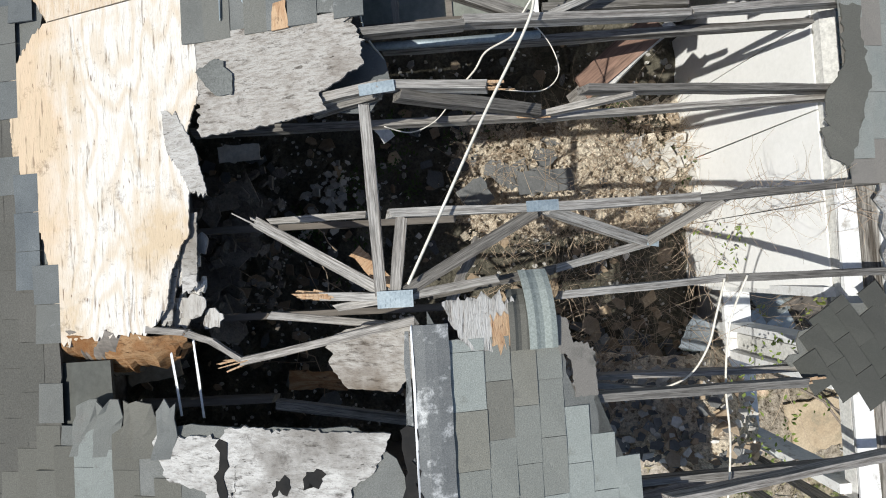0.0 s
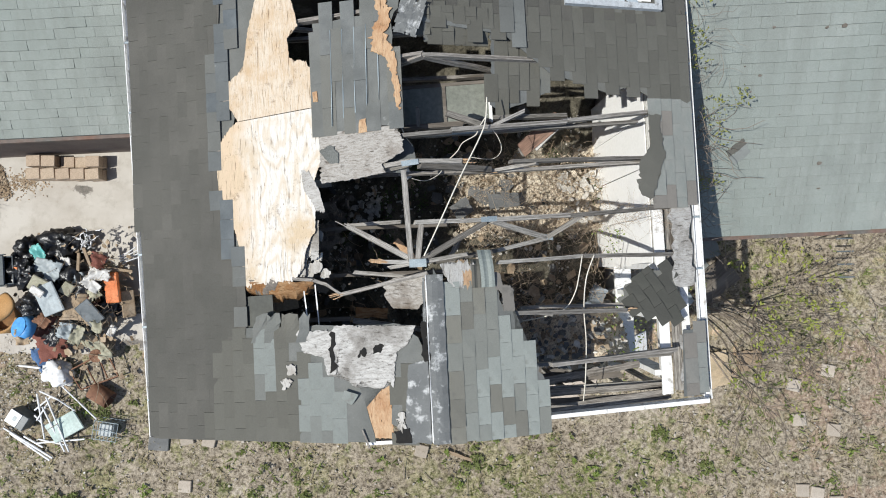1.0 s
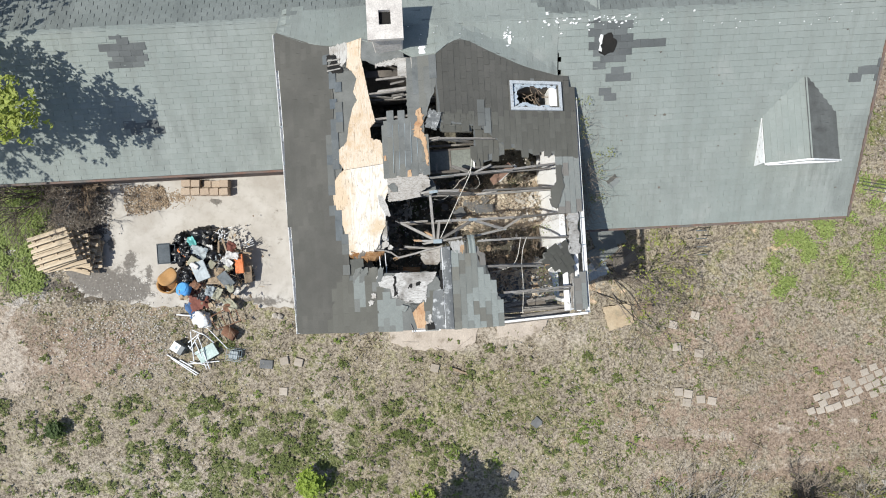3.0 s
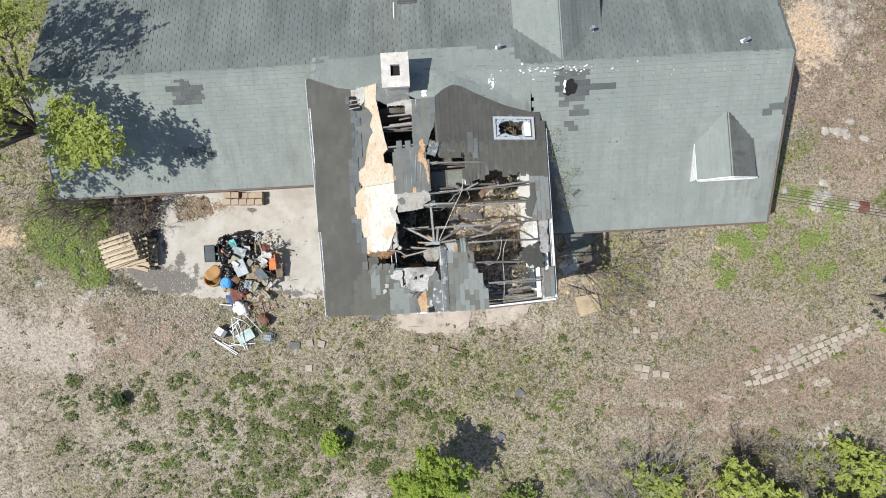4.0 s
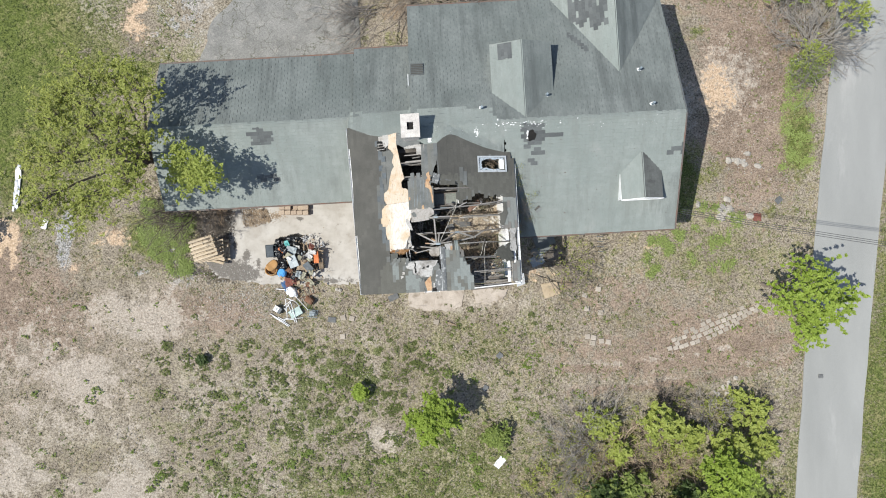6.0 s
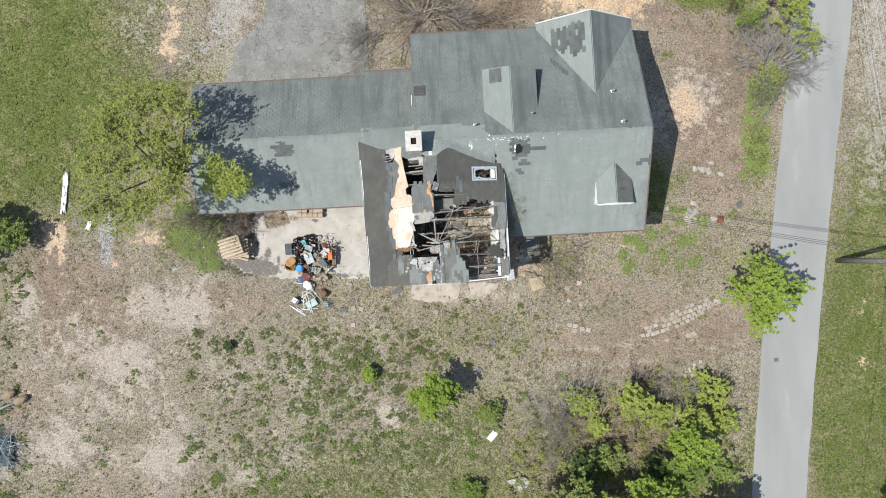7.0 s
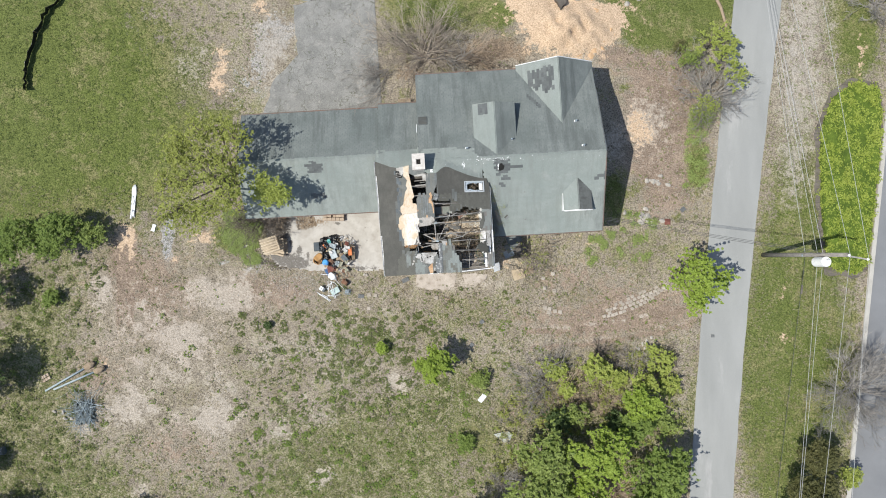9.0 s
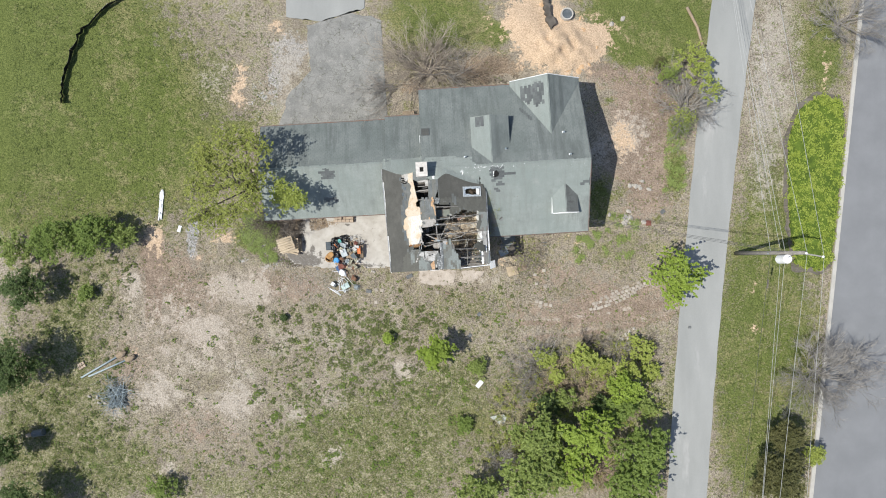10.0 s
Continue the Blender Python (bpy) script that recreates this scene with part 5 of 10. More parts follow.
deck("plywood_sheet", ragged(fp, 0.02, 0.006, 91), lambda x, y: wz(x, y) + 0.018, M["ply_split"], wing, 0.016, label="grey weathered plywood with burnt holes")
# flat black patches, the dark inside of each hole painted on the plywood
for cx, cy, s in ((-0.94, -1.12, 0.05), (-0.76, -1.07, 0.055)):
    deck("burnt_hole", ragged([(cx - s, cy - s), (cx + 0.6 * s, cy - 0.8 * s), (cx + s, cy + s), (cx - 0.6 * s, cy + 0.8 * s)], 0.02, 0.012, int(100 * s)), lambda x, y: wz(x, y) + 0.021, "black", wing, 0.012, label="black patch drawn as a burnt hole")
ro = [(-0.98, -1.4), (-0.6, -1.4), (-0.63, -1.7), (-0.615, -2.06), (-0.83, -2.06), (-0.9, -1.82), (-0.95, -1.62)]
deck("plywood_sheet", ragged(ro, 0.02, 0.008, 92), lambda x, y: wz(x, y) - 0.006, "ply_raw", wing, 0.014, label="raw orange plywood")
FR_SH = [(-2.95, -2.13), (-1.1, -2.13), (-1.2, -1.55), (-1.3, -1.4), (-1.5, -1.25), (-1.78, -1.2), (-1.8, -0.9), (-2.42, -0.86), (-2.75, -1.1)]
FR_SH2 = [(-0.56, -2.1), (-0.3, -2.1), (-0.3, -1.3), (-0.56, -1.3)]
front_tabs = tabs([FR_SH, FR_SH2], wz, "y", 1, -2.13, -0.8, -2.95, -0.1, seed=93, lift=0.009, wild=0.01)
deck("felt_strip", ragged([(-0.5, -2.11), (-0.2, -2.11), (-0.2, -0.3), (-0.22, -0.3), (-0.24, -1.2), (-0.42, -1.25)], 0.06, 0.006, 94, keep=(1,)), lambda x, y: wz(x, y) + 0.012, M["felt_limed"], wing, 0.012, label="blue-grey felt strip along the ridge")
beam("drip_edge", (-0.185, -0.28, wz(-0.185, 0) + 0.022), (-0.185, -2.1, wz(-0.185, 0) + 0.022), 0.009, 0.01, "white_paint", wing, "thin pale metal edge strip")
bm = bmesh.new()
n = 30
rows = [[bm.verts.new((x + 0.002 * math.sin(11 * k + 40 * x), -2.11 + 1.84 * k / n, wz(x, 0) + 0.02 + 0.004 * math.sin(2.3 * k + 9 * x))) for x in (-0.18, -0.12, -0.06, 0.005)] for k in range(n + 1)]
for k in range(n):
    for i in range(3):
        bm.faces.new((rows[k][i], rows[k][i + 1], rows[k + 1][i + 1], rows[k + 1][i]))
thicken(bm, 0.008)
part("ridge_felt", bm, M["felt_limed"], wing, "blue-grey felt with pale bloom over the ridge")
deck("plywood_sheet", ragged([(-0.66, -0.33), (-0.46, -0.27), (-0.2, -0.28), (-0.19, -0.56), (-0.3, -0.66), (-0.58, -0.64), (-0.66, -0.52)], 0.02, 0.01, 96, grain=(1, 0)), lambda x, y: wz(x, y) - 0.12 - 0.35 * max(0, -0.3 - y), M["ply_brown"], wing, 0.014, label="fallen grey plywood sheet")
# more black sheets whose colour stands for the dark of open gaps
for poly, sd in (([(-0.27, -0.8), (-0.18, -0.79), (-0.17, -1.2), (-0.24, -1.22)], 1), ([(-0.62, -1.98), (-0.44, -1.94), (-0.42, -2.1), (-0.6, -2.1)], 2), ([(-1.3, -0.86), (-1.25, -0.88), (-1.27, -1.3), (-1.33, -1.34)], 3)):
    deck("burnt_gap", ragged(poly, 0.04, 0.012, 130 + sd), lambda x, y: wz(x, y) + 0.024, "black", wing, 0.01, label="black sheet painted as a dark gap in the roof boards")
part("fascia_board", boxes((-0.95, -0.3, -2.15, -2.11, 5.44, 5.56)), "white_paint", wing, "white fascia board")
deck("plywood_sheet", ragged([(-0.02, -0.16), (0.02, -0.28), (0.12, -0.42), (0.36, -0.42), (0.36, -0.17), (0.2, -0.15)], 0.012, 0.012, 97, grain=(0, 1)), lambda x, y: wz(x, y) + 0.006, "ply_white", wing, 0.014, label="grey torn plywood")
deck("plywood_patch", ragged([(0.23, -0.24), (0.35, -0.22), (0.35, -0.41), (0.23, -0.41)], 0.014, 0.012, 98, grain=(0, 1)), lambda x, y: wz(x, y) + 0.01, "ply_raw", wing, 0.012, label="raw plywood patch")
deck("torn_underlay", ragged([(0.57, -0.26), (0.65, -0.3), (0.67, -0.41), (0.79, -0.46), (0.8, -0.72), (0.67, -0.72), (0.66, -0.53), (0.58, -0.43)], 0.014, 0.005, 99), lambda x, y: wz(x, y) + 0.016, M["shingle_mixed"], wing, 0.012, label="torn brown shingle edge")

# east slope
TILES = [(-0.1, -2.11), (1.16, -2.11), (1.14, -1.6), (1.02, -1.32), (0.92, -1.15), (0.8, -1.0), (0.79, -0.7), (0.66, -0.66), (0.59, -0.4), (0.0, -0.36), (-0.1, -0.2)]
deck("roof_deck", ragged(TILES, 0.06, 0.01, 98, keep=(0,)), wz, "felt", wing, 0.018, label="felted roof boards")
tile_tabs = tabs([TILES[:-2] + [(0.02, -0.36), (0.02, -2.11)]], wz, "y", -1, -2.13, -0.36, 1.16, -0.1, seed=99, lift=0.009, wild=0.008)
REAR = [(-0.12, 4.0), (0.49, 4.5), (2.78, 3.72), (3.17, 3.15), (3.17, 1.7), (2.7, 1.74), (2.4, 1.9), (2.1, 1.8), (1.4, 2.0), (0.85, 2.45), (-0.1, 2.55), (-0.12, 3.4)]
SKY = rect(1.62, 2.83, 2.87, 3.5)
for poly in ([(-0.12, 4.0), (0.49, 4.5), (1.62, 4.1), (1.62, 1.95), (1.4, 2.0), (0.85, 2.45), (-0.1, 2.55), (-0.12, 3.4)], [(1.62, 4.1), (2.83, 3.7), (2.83, 3.5), (1.62, 3.5)], [(1.62, 2.87), (2.83, 2.87), (2.83, 1.74), (2.7, 1.74), (2.4, 1.9), (2.1, 1.8), (1.62, 1.95)], [(2.83, 3.7), (3.17, 3.15), (3.17, 1.7), (2.83, 1.74)]):
    deck("roof_deck", poly, wz, "felt", wing, 0.018)
rear_tabs = tabs([[(-0.12, 4.4), (0.49, 4.9), (2.9, 4.1)] + REAR[3:]], wz, "y", -1, 1.6, 4.6, 3.2, -0.1, holes=[SKY], seed=101, lift=0.009, wild=0.003)
rear_tabs = [d for d in (below_edge(c) for c in rear_tabs) if d]
near_rear = [c for c in rear_tabs if c[0][1] < 2.55]
tab_sheet("shingles", [c for c in rear_tabs if c[0][1] >= 2.55], "shingle_dark", wing)
PALE = [(0.75, 3.05), (1.0, 3.3), (1.05, 2.4), (0.8, 2.45)]
tab_sheet("pale_shingles", tabs([PALE], lambda x, y: wz(x, y) + 0.014, "y", -1, 2.3, 3.4, 1.1, 0.7, seed=102), "shingle_slate", wing, "paler replacement shingles")
STRIP = [(2.62, 1.72), (3.17, 1.7), (3.17, 0.46), (2.62, 0.44), (2.58, 0.75), (2.68, 1.0), (2.66, 1.4)]
deck("roof_deck", ragged(STRIP, 0.06, 0.012, 103, keep=(0, 1)), wz, "felt", wing, 0.018, label="torn felted roof boards")
strip_tabs = tabs([STRIP], wz, "y", -1, 0.4, 1.75, 3.2, 2.5, seed=104, wild=0.012)
strip_tabs += tabs([[(2.94, -1.1), (3.14, -1.1), (3.14, -1.85), (2.9, -1.85)]], wz, "y", -1, -1.9, -1.0, 3.2, 2.8, seed=105, wild=0.01)
torn = [(2.6, 1.55), (2.77, 1.54), (2.74, 1.4), (2.8, 1.05), (2.72, 0.86), (2.66, 0.66), (2.56, 0.5), (2.45, 0.58), (2.41, 0.72), (2.47, 1.0), (2.6, 1.16), (2.62, 1.4)]
deck("torn_underlay", ragged(torn, 0.03, 0.012, 141), lambda x, y: wz(x, y) + 0.03 - 0.35 * max(0, 2.58 - x) ** 1.5, M["shingle_darkobj"], wing, 0.01, label="torn brown-grey shingle strip curling over the drywall")
lifted = [(-1.16, -1.52), (-1.0, -1.57), (-1.09, -1.69), (-1.2, -1.62)]
deck("lifted_shingle", ragged(lifted, 0.04, 0.006, 161), lambda x, y: wz(x, y) + 0.05 + 0.2 * (y + 1.6), M["shingle_front"], wing, 0.008)
for poly, sd in (([(-1.86, -1.24), (-1.74, -1.24), (-1.74, -1.34), (-1.84, -1.36)], 1), ([(-1.94, -1.42), (-1.82, -1.4), (-1.84, -1.5), (-1.93, -1.52)], 2), ([(-0.56, -1.78), (-0.5, -1.76), (-0.47, -1.94), (-0.57, -1.95)], 3)):
    deck("plywood_scrap", ragged(poly, 0.02, 0.018, 165 + sd), lambda x, y: wz(x, y) + 0.03, "ply_white", wing, 0.008, label="bared white plywood patch")
beam("loose_lath", (-0.98, -1.96, wz(-0.98, 0) + 0.03), (-0.9, -2.16, wz(-0.9, 0) + 0.03), 0.016, 0.008, "timber", wing)
deck("eave_board", [(2.9, -1.1), (3.14, -1.1), (3.14, -1.9), (2.86, -1.9)], wz, "felt", wing, 0.016)

fold = thing("felt_fold", H, "grey-green felt fold hanging over the torn plywood", "felt")
for x0, x1, y1, sh, mt, dz in ((0.43, 0.585, -0.02, -0.03, "shingle_old", 0.04), (0.325, 0.44, -0.12, 0.0, "shingle_darkobj", 0.025)):
    bm = bmesh.new()
    rows = [[bm.verts.new((x0 + (x1 - x0) * u + sh * v * v, -0.44 + (y1 + 0.44) * v, wz(x0, 0) + dz - 0.26 * (x1 - x0) * u + 0.03 * math.sin(2.2 * v) - 0.12 * v ** 4 + 0.008 * math.sin(9 * u))) for u in (0, 0.25, 0.4, 0.55, 0.8, 1)] for v in (0, 0.15, 0.3, 0.45, 0.6, 0.75, 0.9, 1.0)]
    for k in range(7):
        for i in range(5):
            bm.faces.new((rows[k][i], rows[k][i + 1], rows[k + 1][i + 1], rows[k + 1][i]))
    thicken(bm, 0.008)
    part("fold", bm, mt, fold)

DROOP = [(-0.1, 2.7), (0.64, 2.72), (0.62, 2.38), (0.3, 2.34), (-0.08, 2.36)]
droop_z = lambda x, y: wz(x, y) + 0.012 - 1.3 * max(0.0, 2.66 - y) ** 2
deck("drooping_sheet", ragged(DROOP, 0.06, 0.008, 174), lambda x, y: droop_z(x, y) - 0.004, "felt", wing, 0.012, label="shingle sheet drooping over the opening")
droop_tabs = tabs([DROOP], droop_z, "y", -1, 2.34, 2.74, 0.66, -0.14, seed=175, w=0.2, wild=0.01)
crease = thing("felt_crease", H, "crumpled grey felt with white bloom at the ridge", "felt")
bm = cloth_sheet(0.3, 0.42, 176, 0.03)
o = part("fold", bm, M["felt_limed"], crease)
o.matrix_local = pose(-0.22, 2.6, wz(-0.22, 0) + 0.02, 0, -12, -20)

# sagging sheet of shingles that hangs in the opening behind the centre
HANG = [(0.66, 1.7), (0.8, 1.62), (1.34, 1.84), (1.46, 2.4), (1.4, 2.5), (0.7, 2.5)]
hz = lambda x, y: wz(x, y) - 0.06 - 0.28 * max(0.0, 2.5 - y) ** 1.5
deck("hanging_sheet", ragged(HANG, 0.06, 0.012, 106), hz, "felt", wing, 0.014, label="sagging sheet of shingles")
hang_tabs = tabs([HANG], lambda x, y: hz(x, y) + 0.003, "y", -1, 1.55, 2.55, 1.4, 0.5, seed=107, wild=0.012)

# loose flap of dark shingles over the east wall
flap = thing("shingle_flap", H @ pose(2.52, -0.7, 5.03, 3, 9, 32), "torn-off flap of dark shingles over the wall", "roof piece")
FLAP = [(-0.36, 0.24), (0.1, 0.34), (0.4, 0.16), (0.32, -0.2), (0.14, -0.36), (-0.02, -0.34), (-0.08, -0.14), (-0.24, 0.0)]
fz = lambda x, y: 0.05 * math.sin(2.6 * x + 1) * math.cos(3 * y)
deck("backing", ragged(FLAP, 0.05, 0.015, 108), fz, "felt", flap, 0.012)
flap_tabs = tabs([FLAP], lambda x, y: fz(x, y) + 0.003, "y", -1, -0.45, 0.35, 0.45, -0.55, e=0.13, w=0.25, seed=109, wild=0.02)

# gutters
for nm, a, b in (("gutter", (-3.99, 5.18, 4.74), (-3.71, -2.13, 4.78)), ("gutter", (3.21, 3.2, 4.88), (3.22, -1.98, 4.86))):
    g = thing(nm, H, "white painted metal gutter along the wing eave", "gutter", "wing gutters")
    d = (Vector(b) - Vector(a))
    q = Matrix.Translation(a) @ d.to_track_quat("X", "Z").to_matrix().to_4x4()
    for nm2, args in (("trough", (0, d.length, -0.045, 0.045, -0.06, -0.054)), ("front_lip", (0, d.length, -0.05, -0.04, -0.06, 0.01)), ("back_lip", (0, d.length, 0.04, 0.05, -0.06, 0.012))):
        o = part(nm2, boxes(args), "white_paint", g)
        o.matrix_local = q
    for k in range(8):
        o = part("hanger", boxes((d.length * (k + 0.5) / 8 - 0.012, d.length * (k + 0.5) / 8 + 0.012, -0.05, 0.05, 0.004, 0.01)), "steel", g)
        o.matrix_local = q
fascia = part("front_fascia", boxes((1.12, 3.2, -2.02, -1.97, 4.82, 4.96)), "white_paint", wing, "white front fascia board")
fascia.matrix_local = Matrix.Translation((1.12, -2.1, 0)) @ pose(0, 0, 0, 0, 0, 3.2) @ Matrix.Translation((-1.12, 2.0, 0))

# ---- trusses ----
def truss(y, left, right, seed, webs=True):
    """A fink truss across the wing; left and right: how far its top chords still reach."""
    t = thing("roof_truss", H, "weathered grey timber roof truss with steel gusset plates", "truss", "trusses of the ruined wing")
    r = random.Random(seed)
    j = lambda: r.uniform(-0.025, 0.025)
    zt = lambda x: wz(x, y) - 0.075
    if right > RX:
        beam("top_chord", (RX, y + j(), zt(RX)), (right, y + j(), zt(right)), 0.04, 0.09, "timber", t)
    if left < RX:
        beam("top_chord", (RX, y + j(), zt(RX)), (left, y + j(), zt(left)), 0.04, 0.09, "timber", t)
    if webs:
        beam("bottom_chord", (max(left, -3.4), y + j(), 4.86), (min(2.8, right), y + j(), 4.86), 0.04, 0.09, "timber", t)
        for x0, x1 in ((RX, RX + 1.05), (RX + 1.75, RX + 1.05)):
            if right > RX + 1.5:
                beam("web", (x0, y + j(), zt(x0)), (x1, y + j(), 4.9), 0.038, 0.085, "timber", t)
        for x0, x1 in ((RX, RX - 1.05), (RX - 1.75, RX - 1.05)):
            if left < RX - 1.5:
                beam("web", (x0, y + j(), zt(x0)), (x1, y + j(), 4.9), 0.038, 0.085, "timber", t)
    return t


def gusset(t, x, y, z, w=0.17, h=0.08, rz=0.0, tilt=0.0):
    bm = boxes((-w / 2, w / 2, -h / 2, h / 2, -0.002, 0.002))
    for i in range(7):
        for k in range(3):
            box(bm, -w / 2 + w * (i + 0.4) / 7, -w / 2 + w * (i + 0.55) / 7, -h / 2 + h * (k + 0.2) / 3, -h / 2 + h * (k + 0.7) / 3, 0.002, 0.004)
    o = part("gusset_plate", bm, "steel", t, "galvanised gusset plate")
    o.matrix_local = pose(x, y, z, 0, tilt, rz)


for y, l, rr, s in ((2.2, -3.3, 2.9, 7), (2.8, -3.3, 1.5, 8), (3.4, -3.3, 1.5, 9)):
    truss(y, l, rr, s)


def splinters(t, p, d, n, seed, mat="ply_raw"):
    """Torn fibres at the broken end p of a timber that runs along d."""
    r = random.Random(seed)
    p, d = Vector(p), Vector(d).normalized()
    side = Vector((-d.y, d.x, 0)).normalized()
    for _ in range(n):
        o = p + side * r.uniform(-0.018, 0.018) + Vector((0, 0, r.uniform(-0.02, 0.03))) - d * 0.05
        e = o + d * r.uniform(0.07, 0.2) + side * r.gauss(0, 0.012) + Vector((0, 0, r.gauss(0, 0.008)))
        beam("splinter", o, e, r.uniform(0.006, 0.014), 0.006, mat, t, rough=0.002)


def standing_truss(rows, plates=(), breaks=(), label="weathered grey timber roof truss with steel gusset plates"):
    """A truss that still spans part of the opening. rows: name, both ends, width, depth, material."""
    t = thing("roof_truss", H, label, "truss", "trusses of the ruined wing")
    for nm, a, b, wd, dp, mt in rows:
        beam(nm, a, b, wd, dp, mt, t)
    for x, y, z, rz, tilt in plates:
        gusset(t, x, y, z, 0.19, 0.06, rz, tilt)
    for k, (p, d) in enumerate(breaks):
        splinters(t, p, d, 7, 500 + k + int(10 * abs(p[0])))
    return t


standing_truss((("top_chord", (-0.37, 1.31, 5.66), (0.2, 1.33, 5.65), 0.042, 0.09, "timber_mid"), ("top_chord", (0.18, 1.345, 5.65), (1.55, 1.46, 5.3), 0.045, 0.09, "timber"), ("top_chord", (1.56, 1.47, 5.3), (2.71, 1.61, 5.0), 0.045, 0.09, "timber"),
                ("bottom_chord", (-0.42, 1.49, 5.25), (0.34, 1.49, 5.3), 0.05, 0.09, "timber_dark"), ("bottom_chord", (0.7, 1.56, 5.25), (1.57, 1.55, 5.25), 0.045, 0.09, "timber_mid"), ("web", (0.6, 1.38, 5.5), (1.05, 1.58, 5.42), 0.04, 0.085, "timber"), ("web", (0.14, 1.58, 5.5), (0.57, 1.41, 5.5), 0.066, 0.07, "timber_mid"), ("post", (-0.2, 1.7, 5.4), (-0.2, 1.5, 5.32), 0.036, 0.05, "timber_mid"), ("bottom_chord", (-0.3, 1.42, 5.1), (2.5, 1.5, 4.95), 0.04, 0.09, "timber_mid")))
standing_truss((("top_chord", (-0.71, 0.97, 5.57), (-0.29, 1.01, 5.68), 0.05, 0.09, "timber"), ("top_chord", (-0.29, 1.01, 5.69), (0.29, 0.99, 5.63), 0.048, 0.09, "timber"), ("top_chord", (0.85, 0.99, 5.48), (2.6, 1.03, 5.03), 0.042, 0.09, "timber_mid"),
                ("web", (-0.2, 0.96, 5.68), (0.64, 0.95, 5.2), 0.064, 0.085, "timber_mid"), ("web", (0.65, 0.945, 5.12), (1.17, 0.975, 5.4), 0.04, 0.07, "timber"), ("web", (-0.68, 0.93, 5.5), (-0.3, 0.98, 5.62), 0.045, 0.06, "timber_mid"),
                ("bottom_chord", (-1.62, 1.02, 4.86), (-0.49, 1.0, 4.9), 0.05, 0.09, "timber_mid"), ("bottom_chord", (-0.49, 1.0, 4.9), (0.66, 0.97, 5.0), 0.045, 0.09, "timber"), ("bottom_chord", (0.66, 0.955, 5.0), (2.61, 1.0, 4.95), 0.04, 0.09, "timber")),
               plates=((-0.3, 0.985, 5.735, 6, 0),), breaks=(((0.29, 0.99, 5.63), (1, 0, -0.1)), ((0.66, 0.94, 5.13), (-1, -0.05, 0))))
standing_truss((("bottom_chord", (-1.1, 0.38, 5.0), (-0.48, 0.39, 5.0), 0.04, 0.09, "timber"), ("top_chord", (-0.28, 0.32, 5.68), (0.58, 0.32, 5.55), 0.045, 0.09, "timber"), ("top_chord", (0.58, 0.32, 5.55), (1.52, 0.35, 5.31), 0.05, 0.09, "timber"), ("top_chord", (1.5, 0.34, 5.31), (2.94, 0.43, 4.94), 0.045, 0.09, "timber_mid"),
                ("web", (0.58, 0.31, 5.53), (1.29, 0.11, 5.05), 0.055, 0.085, "timber"), ("web", (1.29, 0.11, 5.05), (1.69, 0.34, 5.26), 0.055, 0.085, "timber_mid"), ("bottom_chord", (-0.09, -0.13, 5.5), (0.64, -0.03, 5.3), 0.05, 0.085, "timber_mid"), ("bottom_chord", (0.64, -0.03, 5.3), (1.29, 0.1, 5.05), 0.048, 0.085, "timber")),
               plates=((0.56, 0.325, 5.6, 2, 14), (1.27, 0.12, 5.1, -10, 4)))
standing_truss((("top_chord", (0.63, -0.17, 5.54), (1.66, -0.14, 5.27), 0.042, 0.09, "timber"), ("top_chord", (1.66, -0.14, 5.27), (2.98, -0.17, 4.93), 0.045, 0.09, "timber_mid")))
standing_truss((("bottom_chord", (0.94, -0.73, 5.0), (2.2, -0.75, 5.0), 0.035, 0.09, "timber"), ("top_chord", (0.75, -0.755, 5.49), (2.17, -0.81, 5.14), 0.05, 0.09, "timber_mid"), ("web", (0.88, -0.75, 5.15), (1.3, -0.83, 5.05), 0.04, 0.06, "timber_mid")), breaks=(((2.17, -0.81, 5.14), (1, 0, -0.2)),))
standing_truss((("top_chord", (1.2, -1.38, 5.39), (2.8, -1.33, 4.98), 0.045, 0.09, "timber"), ("bottom_chord", (1.1, -1.45, 4.9), (2.8, -1.4, 4.86), 0.04, 0.09, "timber_mid")))
brace = thing("ridge_brace", H, "bleached grey timber brace between two trusses", "timber")
beam("brace", (-0.38, 0.92, 5.67), (-0.34, -0.1, 5.66), 0.062, 0.036, "timber", brace)
duct = thing("metal_pipe", H, "blue-grey metal pipe along a truss", "pipe")
mesh_ob("pipe", tube([(-0.43, 1.41, 5.2), (0.1, 1.415, 5.2), (0.68, 1.43, 5.2)], 0.026, 10), "steel", duct, smooth=True)
brown_plank = thing("fallen_plank", H, "broad reddish brown plank leaning with white foam along it", "plank")
beam("plank", (1.16, 1.36, 4.25), (1.62, 1.68, 4.65), 0.2, 0.04, M["plank_brown"], brown_plank)
beam("foam_edge", (1.33, 1.36, 4.3), (1.72, 1.66, 4.66), 0.07, 0.05, "plaster_white", brown_plank, "lumpy white foam strip", rough=0.014)
sheet_ = thing("felt_sheet", H, "flat blue-grey felt sheet beside the torn plywood", "felt")
part("sheet", prism(ragged([(-0.75, 1.05), (-0.56, 1.24), (-0.4, 1.34), (-0.26, 1.2), (-0.24, 1.08), (-0.36, 0.92), (-0.7, 0.93)], 0.05, 0.008, 171), lambda x, y: 5.5 + 0.06 * (x + 0.5), lambda x, y: 5.51 + 0.06 * (x + 0.5)), "felt", sheet_)
